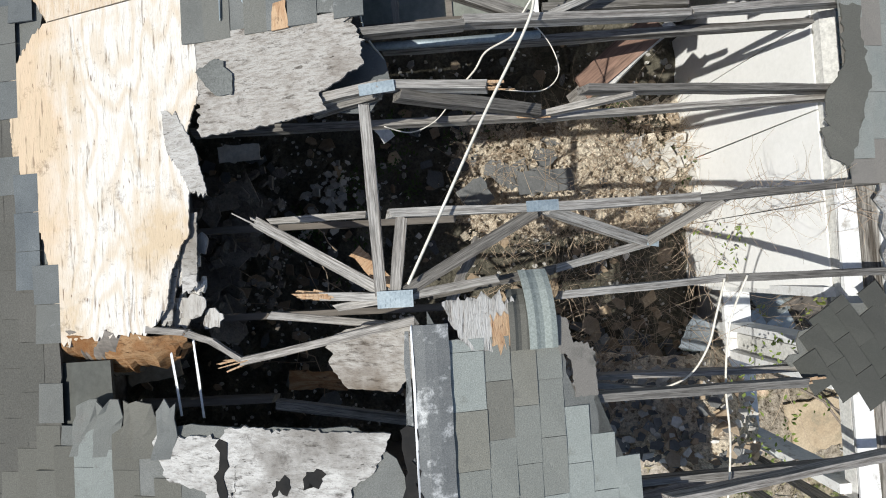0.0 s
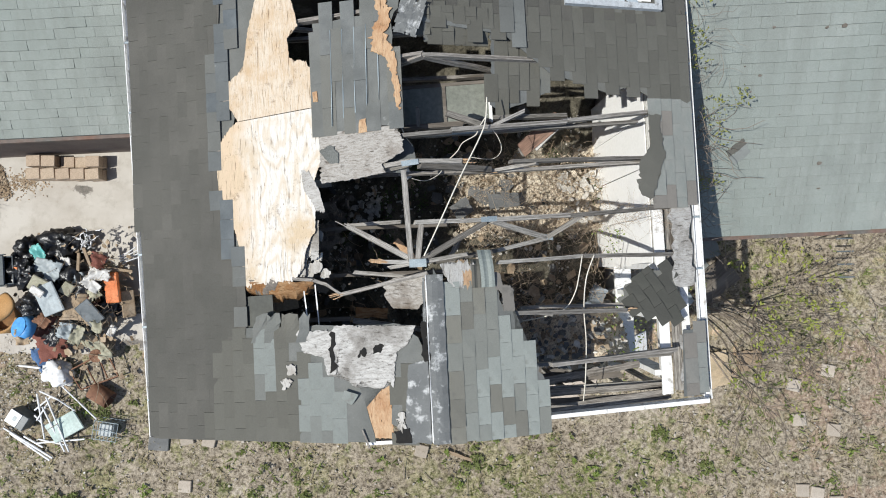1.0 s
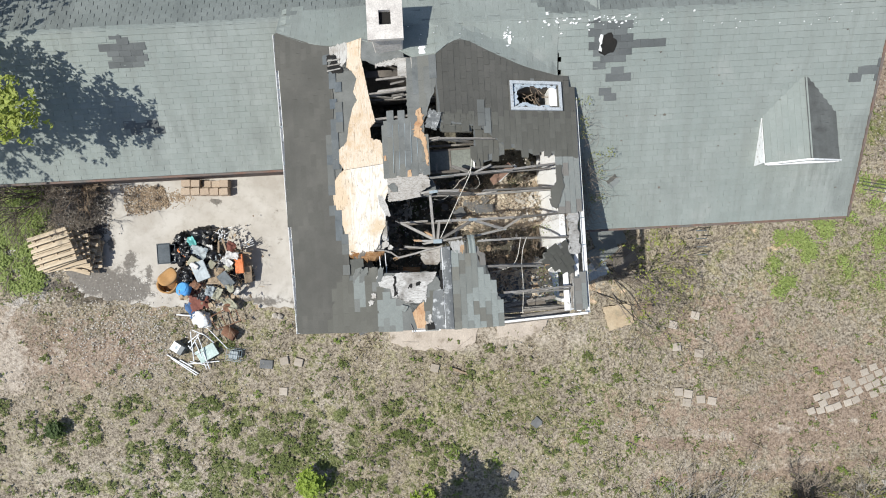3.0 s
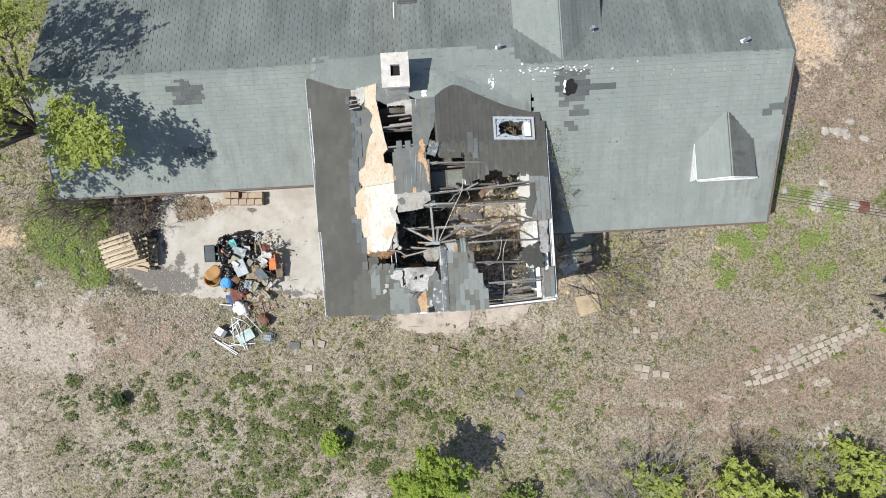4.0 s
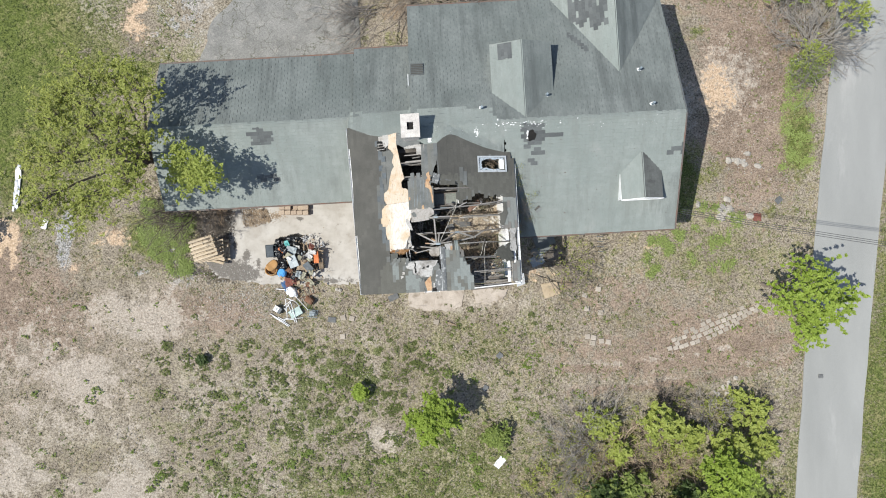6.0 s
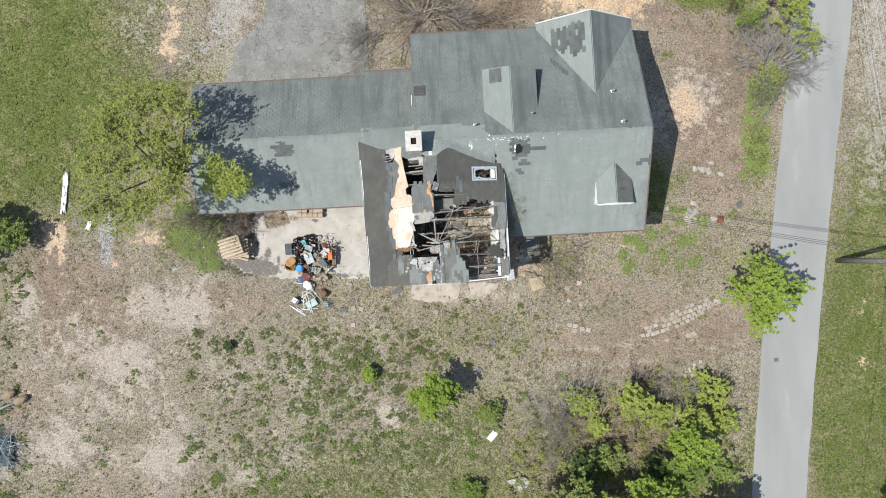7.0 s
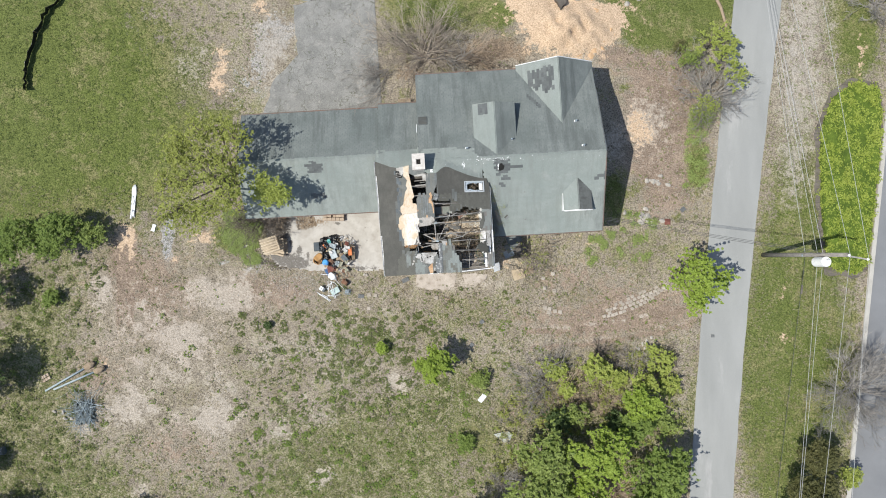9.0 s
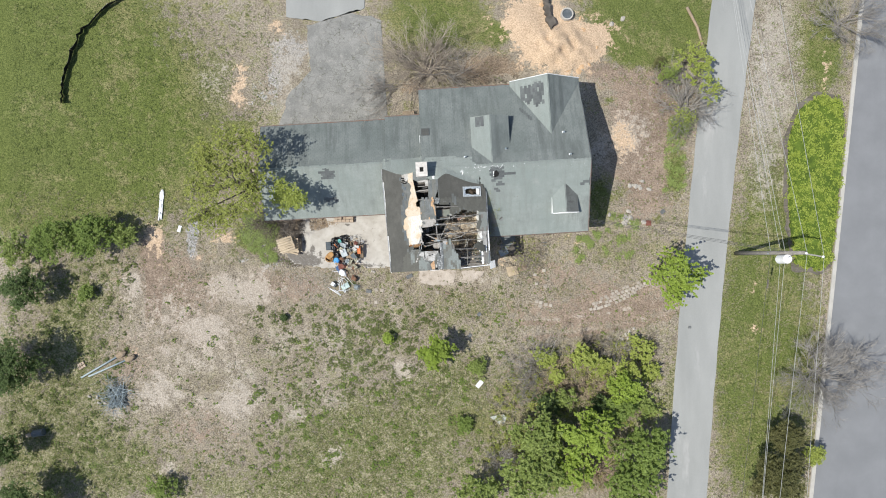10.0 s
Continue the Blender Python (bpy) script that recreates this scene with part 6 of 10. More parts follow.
# west halves still under the shingles
for y in (-1.38, -0.76, -0.16, 0.34, 0.95, 1.58):
    t = thing("rafter", H, "dark timber rafter under the shingles", "rafter", "west rafters")
    beam("rafter_timber", (-3.5, y, wz(-3.5, 0) - 0.07), (-2.4 if -0.9 < y < 0.9 else -1.5, y, wz(-2.4 if -0.9 < y < 0.9 else -1.5, 0) - 0.07), 0.04, 0.09, "timber_dark", t)
# truss fallen on its side, its members spread round the ridge plate
fallen = thing("fallen_truss", H, "broken grey truss fallen sideways, members spread from its plate", "truss")
hub = (-0.27, -0.13, 5.66)
for i, (x, y, z, w) in enumerate(((-1.08, 0.34, 5.35, 0.062), (-0.21, 0.3, 5.68, 0.062), (0.53, 0.3, 5.56, 0.066), (-0.66, -0.1, 5.62, 0.045), (-0.6, -0.17, 5.56, 0.04), (0.3, -0.06, 5.55, 0.05))):
    beam("member", hub, (x, y, z), w, 0.038, "timber" if i != 2 else "timber_mid", fallen, seed=i)
splinters(fallen, (-0.66, -0.1, 5.62), (-1, 0.1, 0), 9, 520)
splinters(fallen, (-1.08, 0.34, 5.35), (-1, 0.6, 0), 4, 521, "timber")
gusset(fallen, -0.265, -0.135, 5.7, 0.19, 0.09)
brk = thing("broken_chord", H, "snapped grey truss chord hanging in the opening", "timber")
for a, b in (((-0.16, -0.25, 5.71), (-1.18, -0.45, 5.42)), ((-1.18, -0.45, 5.42), (-1.34, -0.33, 5.43)), ((-1.34, -0.33, 5.43), (-1.5, -0.27, 5.42)), ((-1.5, -0.27, 5.41), (-1.76, -0.24, 5.36)), ((-1.03, -0.2, 5.36), (-0.34, -0.29, 5.4))):
    beam("chord_length", a, b, 0.045 if a[0] > -1.1 else 0.034, 0.03, "timber", brk)
splinters(brk, (-1.18, -0.45, 5.42), (-1, -0.2, 0), 6, 522)
low = thing("ceiling_joist", H, "grey ceiling joist across the opening", "timber")
beam("joist", (-2.4, 0.36, 4.86), (0.1, 0.34, 4.86), 0.04, 0.09, "timber_dark", low)
copy_thing(low, H @ Matrix.Translation((0, -0.58, 0)))
low4 = thing("ceiling_joist", H, "pale grey fallen joist across the opening", "timber")
beam("joist", (-2.04, -0.76, 4.9), (-1.15, -0.77, 4.9), 0.05, 0.08, "timber_dark", low4)
beam("joist", (-1.12, -0.79, 5.0), (-0.2, -0.95, 5.0), 0.065, 0.05, "timber_mid", low4)
# shingles bent up along the front of the opening
bent = thing("bent_shingles", H, "torn shingles bent up along the opening", "shingles")
for i, (x, w, mt) in enumerate(((-2.3, 0.16, "shingle_front"), (-2.14, 0.17, "shingle_front"), (-1.98, 0.14, "shingle_darkobj"), (-1.85, 0.16, "shingle_darkobj"), (-1.72, 0.12, "felt"))):
    r = random.Random(40 + i)
    bm = bmesh.new()
    lean = r.uniform(0.02, 0.16)
    rows = [[bm.verts.new((x + u * w + lean * v + 0.01 * math.sin(9 * v + i), -0.98 + (0.3 + 0.06 * r.random()) * v, wz(x, 0) + 0.022 + 0.12 * v * v * (0.5 + 0.5 * u) + 0.006 * i)) for u in (0, 0.33, 0.66, 1)] for v in (0, 0.2, 0.4, 0.6, 0.8, 1.0)]
    for k in range(5):
        for j in range(3):
            bm.faces.new((rows[k][j], rows[k][j + 1], rows[k + 1][j + 1], rows[k + 1][j]))
    thicken(bm, 0.006)
    part("bent_shingle", bm, mt, bent)
for x, y0, y1, mt in ((-1.63, -0.38, -0.78, "white_paint"), (-1.5, -0.32, -0.8, "white_paint"), (-1.66, 0.85, 0.0, "steel"), (-1.5, 0.95, 0.02, "timber_dark")):
    st = thing("hanging_strap", H, "thin pale metal strap hanging in the opening", "strap", "hanging straps")
    beam("strap", (x, y0, 5.32), (x + 0.01, y1, 5.24), 0.012, 0.005, mt, st)

# skylight
M["sky_frame"] = surf("grey_skylight_frame", (0.4, 0.43, 0.45), (0.48, 0.5, 0.51), 30, 4, 0.5, 0.1, 0.002, stain=(0.22, 0.22, 0.22), stain_scale=8, stain_lo=0.58)
sky = thing("skylight", H, "broken roof skylight with a white frame", "skylight")
for args in ((1.6, 2.86, 2.84, 2.91), (1.6, 2.86, 3.46, 3.53), (1.6, 1.67, 2.91, 3.46), (2.79, 2.86, 2.91, 3.46)):
    x0, x1, y0, y1 = args
    part("frame_side", prism(rect(x0, x1, y0, y1), lambda x, y: wz(x, y) - 0.25, lambda x, y: wz(x, y) + 0.07), M["sky_frame"], sky)
# East lining stays white as if sunlit; the others are coloured dark as shade.
part("inner_lining", prism(rect(2.56, 2.75, 2.96, 3.41), lambda x, y: wz(x, y) - 0.6, lambda x, y: wz(x, y) - 0.02), "drywall", sky, "white skylight lining")
for args in ((1.72, 2.74, 2.94, 2.955), (1.72, 2.74, 3.42, 3.435), (1.7, 1.72, 2.96, 3.42)):
    part("inner_lining", prism(rect(*args), lambda x, y: wz(x, y) - 0.6, lambda x, y: wz(x, y) + 0.0), "timber_dark", sky, "skylight lining darkened as in shade")
M["torn_film"] = surf("torn_bluish_film", (0.36, 0.42, 0.47), (0.5, 0.54, 0.57), 30, 6, 0.35, 0.3, 0.01)
for poly, sd in (([(1.68, 2.92), (2.6, 2.92), (2.5, 2.98), (2.2, 2.96), (1.95, 3.04), (1.82, 3.0)], 1), ([(1.68, 3.45), (2.1, 3.45), (2.0, 3.4), (1.86, 3.42), (1.78, 3.3)], 2), ([(2.05, 3.45), (2.75, 3.45), (2.7, 3.36), (2.5, 3.42), (2.3, 3.38)], 3), ([(1.68, 2.95), (1.8, 3.0), (1.76, 3.2), (1.8, 3.35), (1.68, 3.42)], 4)):
    part("torn_film", prism(ragged(poly, 0.03, 0.014, 180 + sd), lambda x, y: wz(x, y) + 0.015, lambda x, y: wz(x, y) + 0.022), M["torn_film"], sky, "torn bluish plastic film")
# ---- inside the wing: rubble on the upper floor ----
def lumpy(x0, x1, y0, y1, zf, step, seed):
    r = np.random.RandomState(seed)
    xs, ys = np.arange(x0, x1 + 1e-6, step), np.arange(y0, y1 + 1e-6, step)
    V, F = [], []
    for y in ys:
        for x in xs:
            n = noise.fractal(Vector((x * 1.6, y * 1.6, seed)), 0.9, 2.0, 5)
            V.append((x + r.uniform(-0.4, 0.4) * step, y + r.uniform(-0.4, 0.4) * step, zf(x, y) + 0.13 * n))
    nx = len(xs)
    for j in range(len(ys) - 1):
        for i in range(nx - 1):
            F.append((j * nx + i, j * nx + i + 1, (j + 1) * nx + i + 1, (j + 1) * nx + i))
    return V, F


def shards(n, place, size, thick, seed, tilt=0.5):
    """Broken flat pieces of random outline, scattered by place(r) -> x, y, z."""
    r = random.Random(seed)
    out = []
    for _ in range(n):
        x, y, z = place(r)
        s = r.uniform(*size)
        k = r.randint(4, 6)
        asp = r.uniform(0.4, 1.0)
        m = Matrix.Translation((x, y, z)) @ pose(0, 0, 0, r.gauss(0, tilt) * 35, r.gauss(0, tilt) * 35, r.uniform(0, 360))
        ring = [(s * math.cos(6.283 * i / k + 0.6) * r.uniform(0.65, 1.15), asp * s * math.sin(6.283 * i / k + 0.6) * r.uniform(0.65, 1.15)) for i in range(k)]
        th = r.uniform(*thick)
        V = [tuple(m @ Vector((a, b, th))) for a, b in ring] + [tuple(m @ Vector((a, b, 0))) for a, b in ring]
        F = [tuple(range(k)), tuple(range(2 * k - 1, k - 1, -1))] + [(i, k + i, k + (i + 1) % k, (i + 1) % k) for i in range(k)]
        out.append((V, F))
    return out


def sticks(n, place, length, rad, seed, flat=0.25, bend=0.15, sides=4):
    r = random.Random(seed)
    out = []
    for _ in range(n):
        p = Vector(place(r))
        a = r.uniform(0, 6.283)
        d = Vector((math.cos(a), math.sin(a), r.gauss(0, flat))).normalized()
        L = r.uniform(*length)
        pts = [p]
        for _ in range(4):
            d = (d + Vector((r.gauss(0, bend), r.gauss(0, bend), r.gauss(0, bend * 0.6)))).normalized()
            pts.append(pts[-1] + d * L / 4)
        out.append(tube(pts, r.uniform(*rad), sides, 0.5))
    return out


M["white_plastic_bit"] = surf("white_painted_scrap", (0.76, 0.76, 0.75), (0.68, 0.68, 0.67), 20, 4, 0.5, 0.1)
M["rubble"] = surf("dark_rubble_and_ash", (0.075, 0.068, 0.05), (0.16, 0.145, 0.11), 35, 3, 0.95, 1.0, 0.03, stain=(0.3, 0.265, 0.22), stain_scale=9, stain_lo=0.6, grainy=0.6)
M["insulation"] = surf("soiled_tan_insulation", (0.58, 0.48, 0.36), (0.7, 0.62, 0.5), 40, 4, 0.95, 1.0, 0.03, stain=(0.2, 0.145, 0.095), stain_scale=17, stain_lo=0.53, grainy=0.7)
M["paper"] = surf("dirty_white_board_scraps", (0.66, 0.64, 0.6), (0.5, 0.47, 0.42), 30, 4, 0.85, 0.2, 0.004, "island", 0.6, (0.34, 0.32, 0.29))
M["slab_dark"] = surf("dark_slate_scraps", (0.13, 0.135, 0.135), (0.2, 0.2, 0.195), 60, 4, 0.85, 0.3, 0.004, "island", 0.6, (0.08, 0.08, 0.08))
M["wood_scrap"] = surf("brown_wood_scraps", (0.34, 0.25, 0.16), (0.46, 0.37, 0.27), 30, 4, 0.85, 0.3, 0.004, "island", 0.7, (0.17, 0.12, 0.08))
M["glassy"] = surf("sky_reflecting_pane", (0.3, 0.34, 0.38), (0.36, 0.4, 0.44), 20, 4, 0.08, 0.02, 0.001, metal=0.9, grainy=0.05)
M["pane"] = surf("grey_green_panel", (0.17, 0.18, 0.155), (0.21, 0.22, 0.19), 20, 2, 0.35, 0.05, 0.004)

IX0, IX1, IY0, IY1 = WX0 + 0.17, WX1 - 0.16, WY0 + 0.17, WY1 - 0.17


def heap(x, y):
    return FL + 0.16 + 0.25 * math.exp(-((x - 1.6) / 1.2) ** 2 - ((y - 0.9) / 0.5) ** 2) + 0.15 * math.exp(-((x + 0.9) / 0.7) ** 2 - ((y - 0.5) / 0.6) ** 2) - 0.12 * math.exp(-((x - 1.3) / 0.8) ** 2 - ((y + 1.1) / 0.4) ** 2)


rub = mesh_ob("rubble", lumpy(IX0, IX1, IY0, IY1, heap, 0.07, 3), "rubble", kind="stuff")
rub.matrix_world = H
tagged(rub, "dark rubble and ash over the upper floor", "rubble")
ins = mesh_ob("insulation", lumpy(0.15, 2.68, 0.3, 1.72, lambda x, y: heap(x, y) + 0.07 + 0.03 * noise.noise(Vector((x * 11, y * 11, 4))) - 0.3 * max(0, abs(y - 0.92) - 0.5) - 0.3 * max(0, 0.4 - x), 0.045, 5), "insulation", kind="stuff")
ins.matrix_world = H
tagged(ins, "fallen tan insulation matted with dead stems", "insulation")
M["plaster"] = surf("crumbling_white_plaster", (0.68, 0.66, 0.62), (0.58, 0.55, 0.5), 26, 5, 0.9, 1.0, 0.03, stain=(0.28, 0.25, 0.21), stain_scale=9, stain_lo=0.58, grainy=0.4)


def plaster_top(x, y):
    return wz(x, y) - 0.09 - 0.05 * max(0.0, y - 0.05) + 0.015 * math.sin(14 * x) * math.sin(11 * y)


ins2 = thing("plaster_ceiling", H, "crumbling white plaster ceiling hanging below the bare plywood", "plaster")
bm = bmesh.new()
PLASTER = ragged([(-1.95, -0.22), (-1.5, -0.2), (-1.42, -0.05), (-1.44, 0.14), (-1.6, 0.2), (-1.95, 0.24)], 0.05, 0.025, 41, keep=(5,))
cell = {}
for i in range(30):
    for j in range(42):
        x, y = -2.0 + 0.03 * i, -0.25 + 0.03 * j
        if inside(x, y, PLASTER) and noise.noise(Vector((x * 9, y * 9, 2.0))) > -0.18:
            q = []
            for a, b in ((i, j), (i + 1, j), (i + 1, j + 1), (i, j + 1)):
                if (a, b) not in cell:
                    xx, yy = -2.0 + 0.03 * a, -0.25 + 0.03 * b
                    cell[(a, b)] = bm.verts.new((xx, yy, plaster_top(xx, yy) + 0.06 * noise.fractal(Vector((xx * 9, yy * 9, 1)), 0.7, 2.2, 6)))
                q.append(cell[(a, b)])
            bm.faces.new(q)
thicken(bm, 0.02)
part("plaster_sheet", bm, "plaster", ins2)
# Dark copy of the plaster, with the shade under the roof in its colour.
M["plaster_shaded"] = surf("shaded_plaster_copy", (0.27, 0.235, 0.195), (0.16, 0.135, 0.11), 40, 5, 0.95, 1.0, 0.02, "island", 0.7, (0.07, 0.06, 0.05), grainy=0.5)
o = mesh_ob("plaster_plates", joined(shards(44, lambda r: (r.uniform(-2.1, -1.35), r.uniform(-0.3, 0.75), 4.5 + r.uniform(-0.08, 0.1)), (0.06, 0.2), (0.012, 0.025), 171, 0.35) + shards(160, lambda r: (r.uniform(-2.1, -1.15), r.uniform(-0.35, 0.8), 4.56 + r.uniform(-0.08, 0.08)), (0.015, 0.06), (0.01, 0.03), 172, 0.6)), M["plaster_shaded"], kind="stuff")
o.matrix_world = H
tagged(o, "broken plaster plates fallen below the plywood, toned as in shade", "debris")
m_board = mesh_ob("ceiling_board", prism(ragged([(-2.2, -0.35), (-1.62, -0.32), (-1.58, 0.1), (-1.7, 0.5), (-1.64, 0.8), (-2.2, 0.8)], 0.08, 0.03, 173), 4.38, 4.41), M["plaster_shaded"])
m_board.matrix_world = H
tagged(m_board, "sagging plaster board below the plywood, toned as in shade", "debris")
wp = thing("wall_panel", H @ pose(-2.34, -0.63, 5.175, 0, -14.6, 2), "flat grey-green wall panel under the roof edge", "panel")
part("board", boxes((-0.3, 0.34, -0.19, 0.2, -0.01, 0.01)), surf("grey_green_painted_panel", (0.05, 0.052, 0.044), (0.066, 0.068, 0.058), 20, 2, 0.6, 0.05, 0.004), wp)
def corner_heap(x, y):
    return max(FL + 0.1, 4.15 - 1.1 * abs(x - 2.1) ** 1.3 - 1.3 * abs(y + 1.5) ** 1.4)


ins3 = mesh_ob("insulation", lumpy(1.0, 2.68, -1.76, -0.85, corner_heap, 0.04, 8), "insulation", kind="stuff")
ins3.matrix_world = H
tagged(ins3, "tan insulation heap below the front wall", "insulation")


def spread(x0, x1, y0, y1, dz=(0.02, 0.1)):
    return lambda r: (lambda x, y: (x, y, heap(x, y) + r.uniform(*dz)))(r.uniform(x0, x1), r.uniform(y0, y1))


def on_heap(x0, x1, y0, y1):
    return lambda r: (lambda x, y: (x, y, corner_heap(x, y) + r.uniform(0.0, 0.12)))(r.uniform(x0, x1), r.uniform(y0, y1))


for nm, mt, pcs, lab in (
    ("board_scraps", "paper", shards(110, on_heap(1.2, 2.6, -1.7, -0.95), (0.012, 0.07), (0.005, 0.012), 33), "white board scraps on the corner heap"),
    ("slate_scraps", "slab_dark", shards(120, on_heap(1.1, 2.2, -1.7, -0.9), (0.02, 0.08), (0.005, 0.012), 34), "dark shingle scraps on the corner heap"),
    ("wood_scraps", "wood_scrap", shards(60, on_heap(1.3, 2.65, -1.75, -0.9), (0.02, 0.09), (0.01, 0.02), 35), "brown splinters on the corner heap"),
    ("board_scraps", "paper", shards(80, spread(IX0 + 0.2, IX1 - 0.2, IY0 + 0.2, 2.4), (0.012, 0.06), (0.005, 0.012), 11) + shards(26, spread(-1.4, -0.95, 0.45, 0.95, (0.05, 0.2)), (0.03, 0.08), (0.005, 0.012), 12) + shards(40, spread(1.9, 2.6, 0.4, 1.2, (0.1, 0.2)), (0.04, 0.12), (0.005, 0.02), 13) + shards(70, spread(1.0, 2.6, -1.7, -0.9, (0.1, 0.5)), (0.04, 0.15), (0.005, 0.012), 14) + shards(50, spread(-1.8, -0.2, -0.6, 1.2, (0.05, 0.3)), (0.012, 0.05), (0.005, 0.02), 24), "scattered scraps of dirty white board"),
    ("slate_scraps", "slab_dark", shards(70, spread(IX0 + 0.2, IX1 - 0.2, IY0 + 0.2, 2.4), (0.05, 0.14), (0.005, 0.012), 15) + shards(14, spread(0.2, 1.5, 0.75, 1.15, (0.12, 0.2)), (0.1, 0.2), (0.005, 0.012), 16, 0.15) + shards(120, spread(0.8, 2.3, -1.7, -0.7, (0.1, 0.5)), (0.025, 0.1), (0.005, 0.012), 17, 0.7), "scattered dark shingle scraps"),
    ("wood_scraps", "wood_scrap", shards(120, spread(IX0 + 0.2, IX1 - 0.2, IY0 + 0.2, 2.4), (0.03, 0.12), (0.01, 0.03), 18) + shards(60, spread(1.0, 2.6, -1.7, -0.4, (0.1, 0.4)), (0.03, 0.14), (0.01, 0.03), 25), "scattered brown wood scraps"),
    ("rubble_stones", "insulation", shards(1500, spread(0.15, 2.65, 0.25, 1.55, (0.08, 0.2)), (0.008, 0.03), (0.006, 0.025), 19) + shards(60, spread(0.2, 2.6, 0.3, 1.5, (0.1, 0.2)), (0.03, 0.07), (0.02, 0.04), 219), "lumps of tan insulation"),
    ("pale_lumps", "paper", shards(900, spread(-2.4, 2.5, -1.6, 2.3, (0.0, 0.1)), (0.006, 0.03), (0.006, 0.03), 20) + shards(70, lambda r: (r.gauss(-1.04, 0.09), r.gauss(0.86, 0.12), heap(-1.0, 0.86) + r.uniform(0.05, 0.16)), (0.015, 0.05), (0.008, 0.03), 220), "small pale lumps of plaster")):
    o = mesh_ob(nm, joined(pcs), mt, kind="stuff")
    o.matrix_world = H
    tagged(o, lab, "debris")

# larger loose pieces, each its own thing
for nm, x, y, z, w, l, rz, tilt, mt, lab in (
    ("board_scrap", -1.75, 1.14, 3.6, 0.36, 0.14, 3, 8, "paper", "pale curved board scrap among the rubble"),
    ("board_scrap", -0.42, 1.15, 4.0, 0.11, 0.13, 35, 10, M["white_plastic_bit"], "small white box scrap in the rubble"),
    ("slate_sheet", 1.05, 0.82, 3.02, 0.55, 0.22, 2, 4, "slab_dark", "flat dark slate sheet on the insulation"),
    ("slate_sheet", 0.35, 0.72, 3.0, 0.3, 0.26, 30, 6, "slab_dark", "flat dark slate sheet on the insulation"),
    ("slate_sheet", 0.5, 1.55, 2.9, 0.16, 0.13, 15, 8, "slab_dark", "loose dark slate scrap"),
    ("slate_sheet", 2.3, -0.74, 3.3, 0.34, 0.24, 60, 4, M["glassy"], "broken pane reflecting the sky"),
    ("plank", -0.42, 0.02, 5.2, 0.36, 0.09, -48, 5, "ply_raw", "raw orange broken plank"),
    ("plank", 1.55, 1.72, 3.3, 0.75, 0.14, 38, 20, "timber", "leaning weathered grey timber plank"),
    ("plank", 0.15, -0.0, 4.6, 0.5, 0.08, 62, 20, "timber", "leaning weathered grey timber plank"),
    ("plank", 1.7, -1.6, 3.1, 1.3, 0.12, 12, 6, "wood_scrap", "brown plank lying in the rubble"),
    ("plank", 2.0, -1.45, 3.0, 1.0, 0.1, -8, 10, "timber", "grey plank lying in the rubble"),
    ("plank", 1.3, -1.75, 4.3, 1.4, 0.16, 4, 4, "timber_dark", "dark fallen board at the front wall"),
    ("plank", 1.8, -1.68, 4.4, 1.5, 0.09, 7, 5, "timber", "grey fallen board at the front wall"),
    # the dark charred tone puts shade into this plank's colour
    ("plank", -0.95, -0.74, 4.5, 0.42, 0.14, -5, 6, "ply_char", "brown plank below the opening, toned dark as in shade"),
    ("plank", -2.05, -0.5, 4.7, 0.35, 0.3, 10, 8, "wood_scrap", "brown board leaning under the curled sheet")):
    t = thing(nm, H @ pose(x, y, z, tilt, 0.5 * tilt, rz), lab, "debris")
    part("piece", prism(ragged(rect(-w / 2, w / 2, -l / 2, l / 2), 0.04, 0.006, int(100 * w + 10 * abs(x))), -0.008, 0.008), mt, t)

# framed panel lying under the hanging sheet
pan = thing("framed_panel", H @ pose(0.05, 1.82, 5.0, 2, -2, 1), "old framed grey-green panel lying in the ruin", "panel")
part("board", boxes((-0.5, 0.06, -0.22, 0.22, -0.01, 0.01)), "pane", pan)
part("board", boxes((0.1, 0.62, -0.22, 0.22, -0.01, 0.01)), "pane", pan)
for a in ((-0.52, 0.64, 0.22, 0.26), (-0.52, 0.64, -0.26, -0.22), (0.06, 0.1, -0.22, 0.22), (-0.56, -0.5, -0.26, 0.26), (0.62, 0.66, -0.26, 0.26)):
    part("frame_bar", boxes((a[0], a[1], a[2], a[3], -0.015, 0.025)), "timber_dark" if a[0] < 0.5 else "white_paint", pan)
orn = thing("orange_post", H, "orange-brown post standing in the ruin", "post")
beam("post", (0.58, 2.0, 4.2), (0.6, 1.72, 4.9), 0.05, 0.05, M["ply_raw"], orn)

twigs = thing("skylight_twigs", H, "dead twigs poking up through the broken skylight", "twigs")
mesh_ob("twig_growth", joined(sticks(22, lambda r: (r.uniform(1.85, 2.5), r.uniform(2.98, 3.3), 5.0 + r.uniform(0, 0.15)), (0.2, 0.45), (0.004, 0.007), 181, 0.4, 0.25)), "bramble", twigs, kind="stuff")

# dead bramble stems in the ruin
stems = []
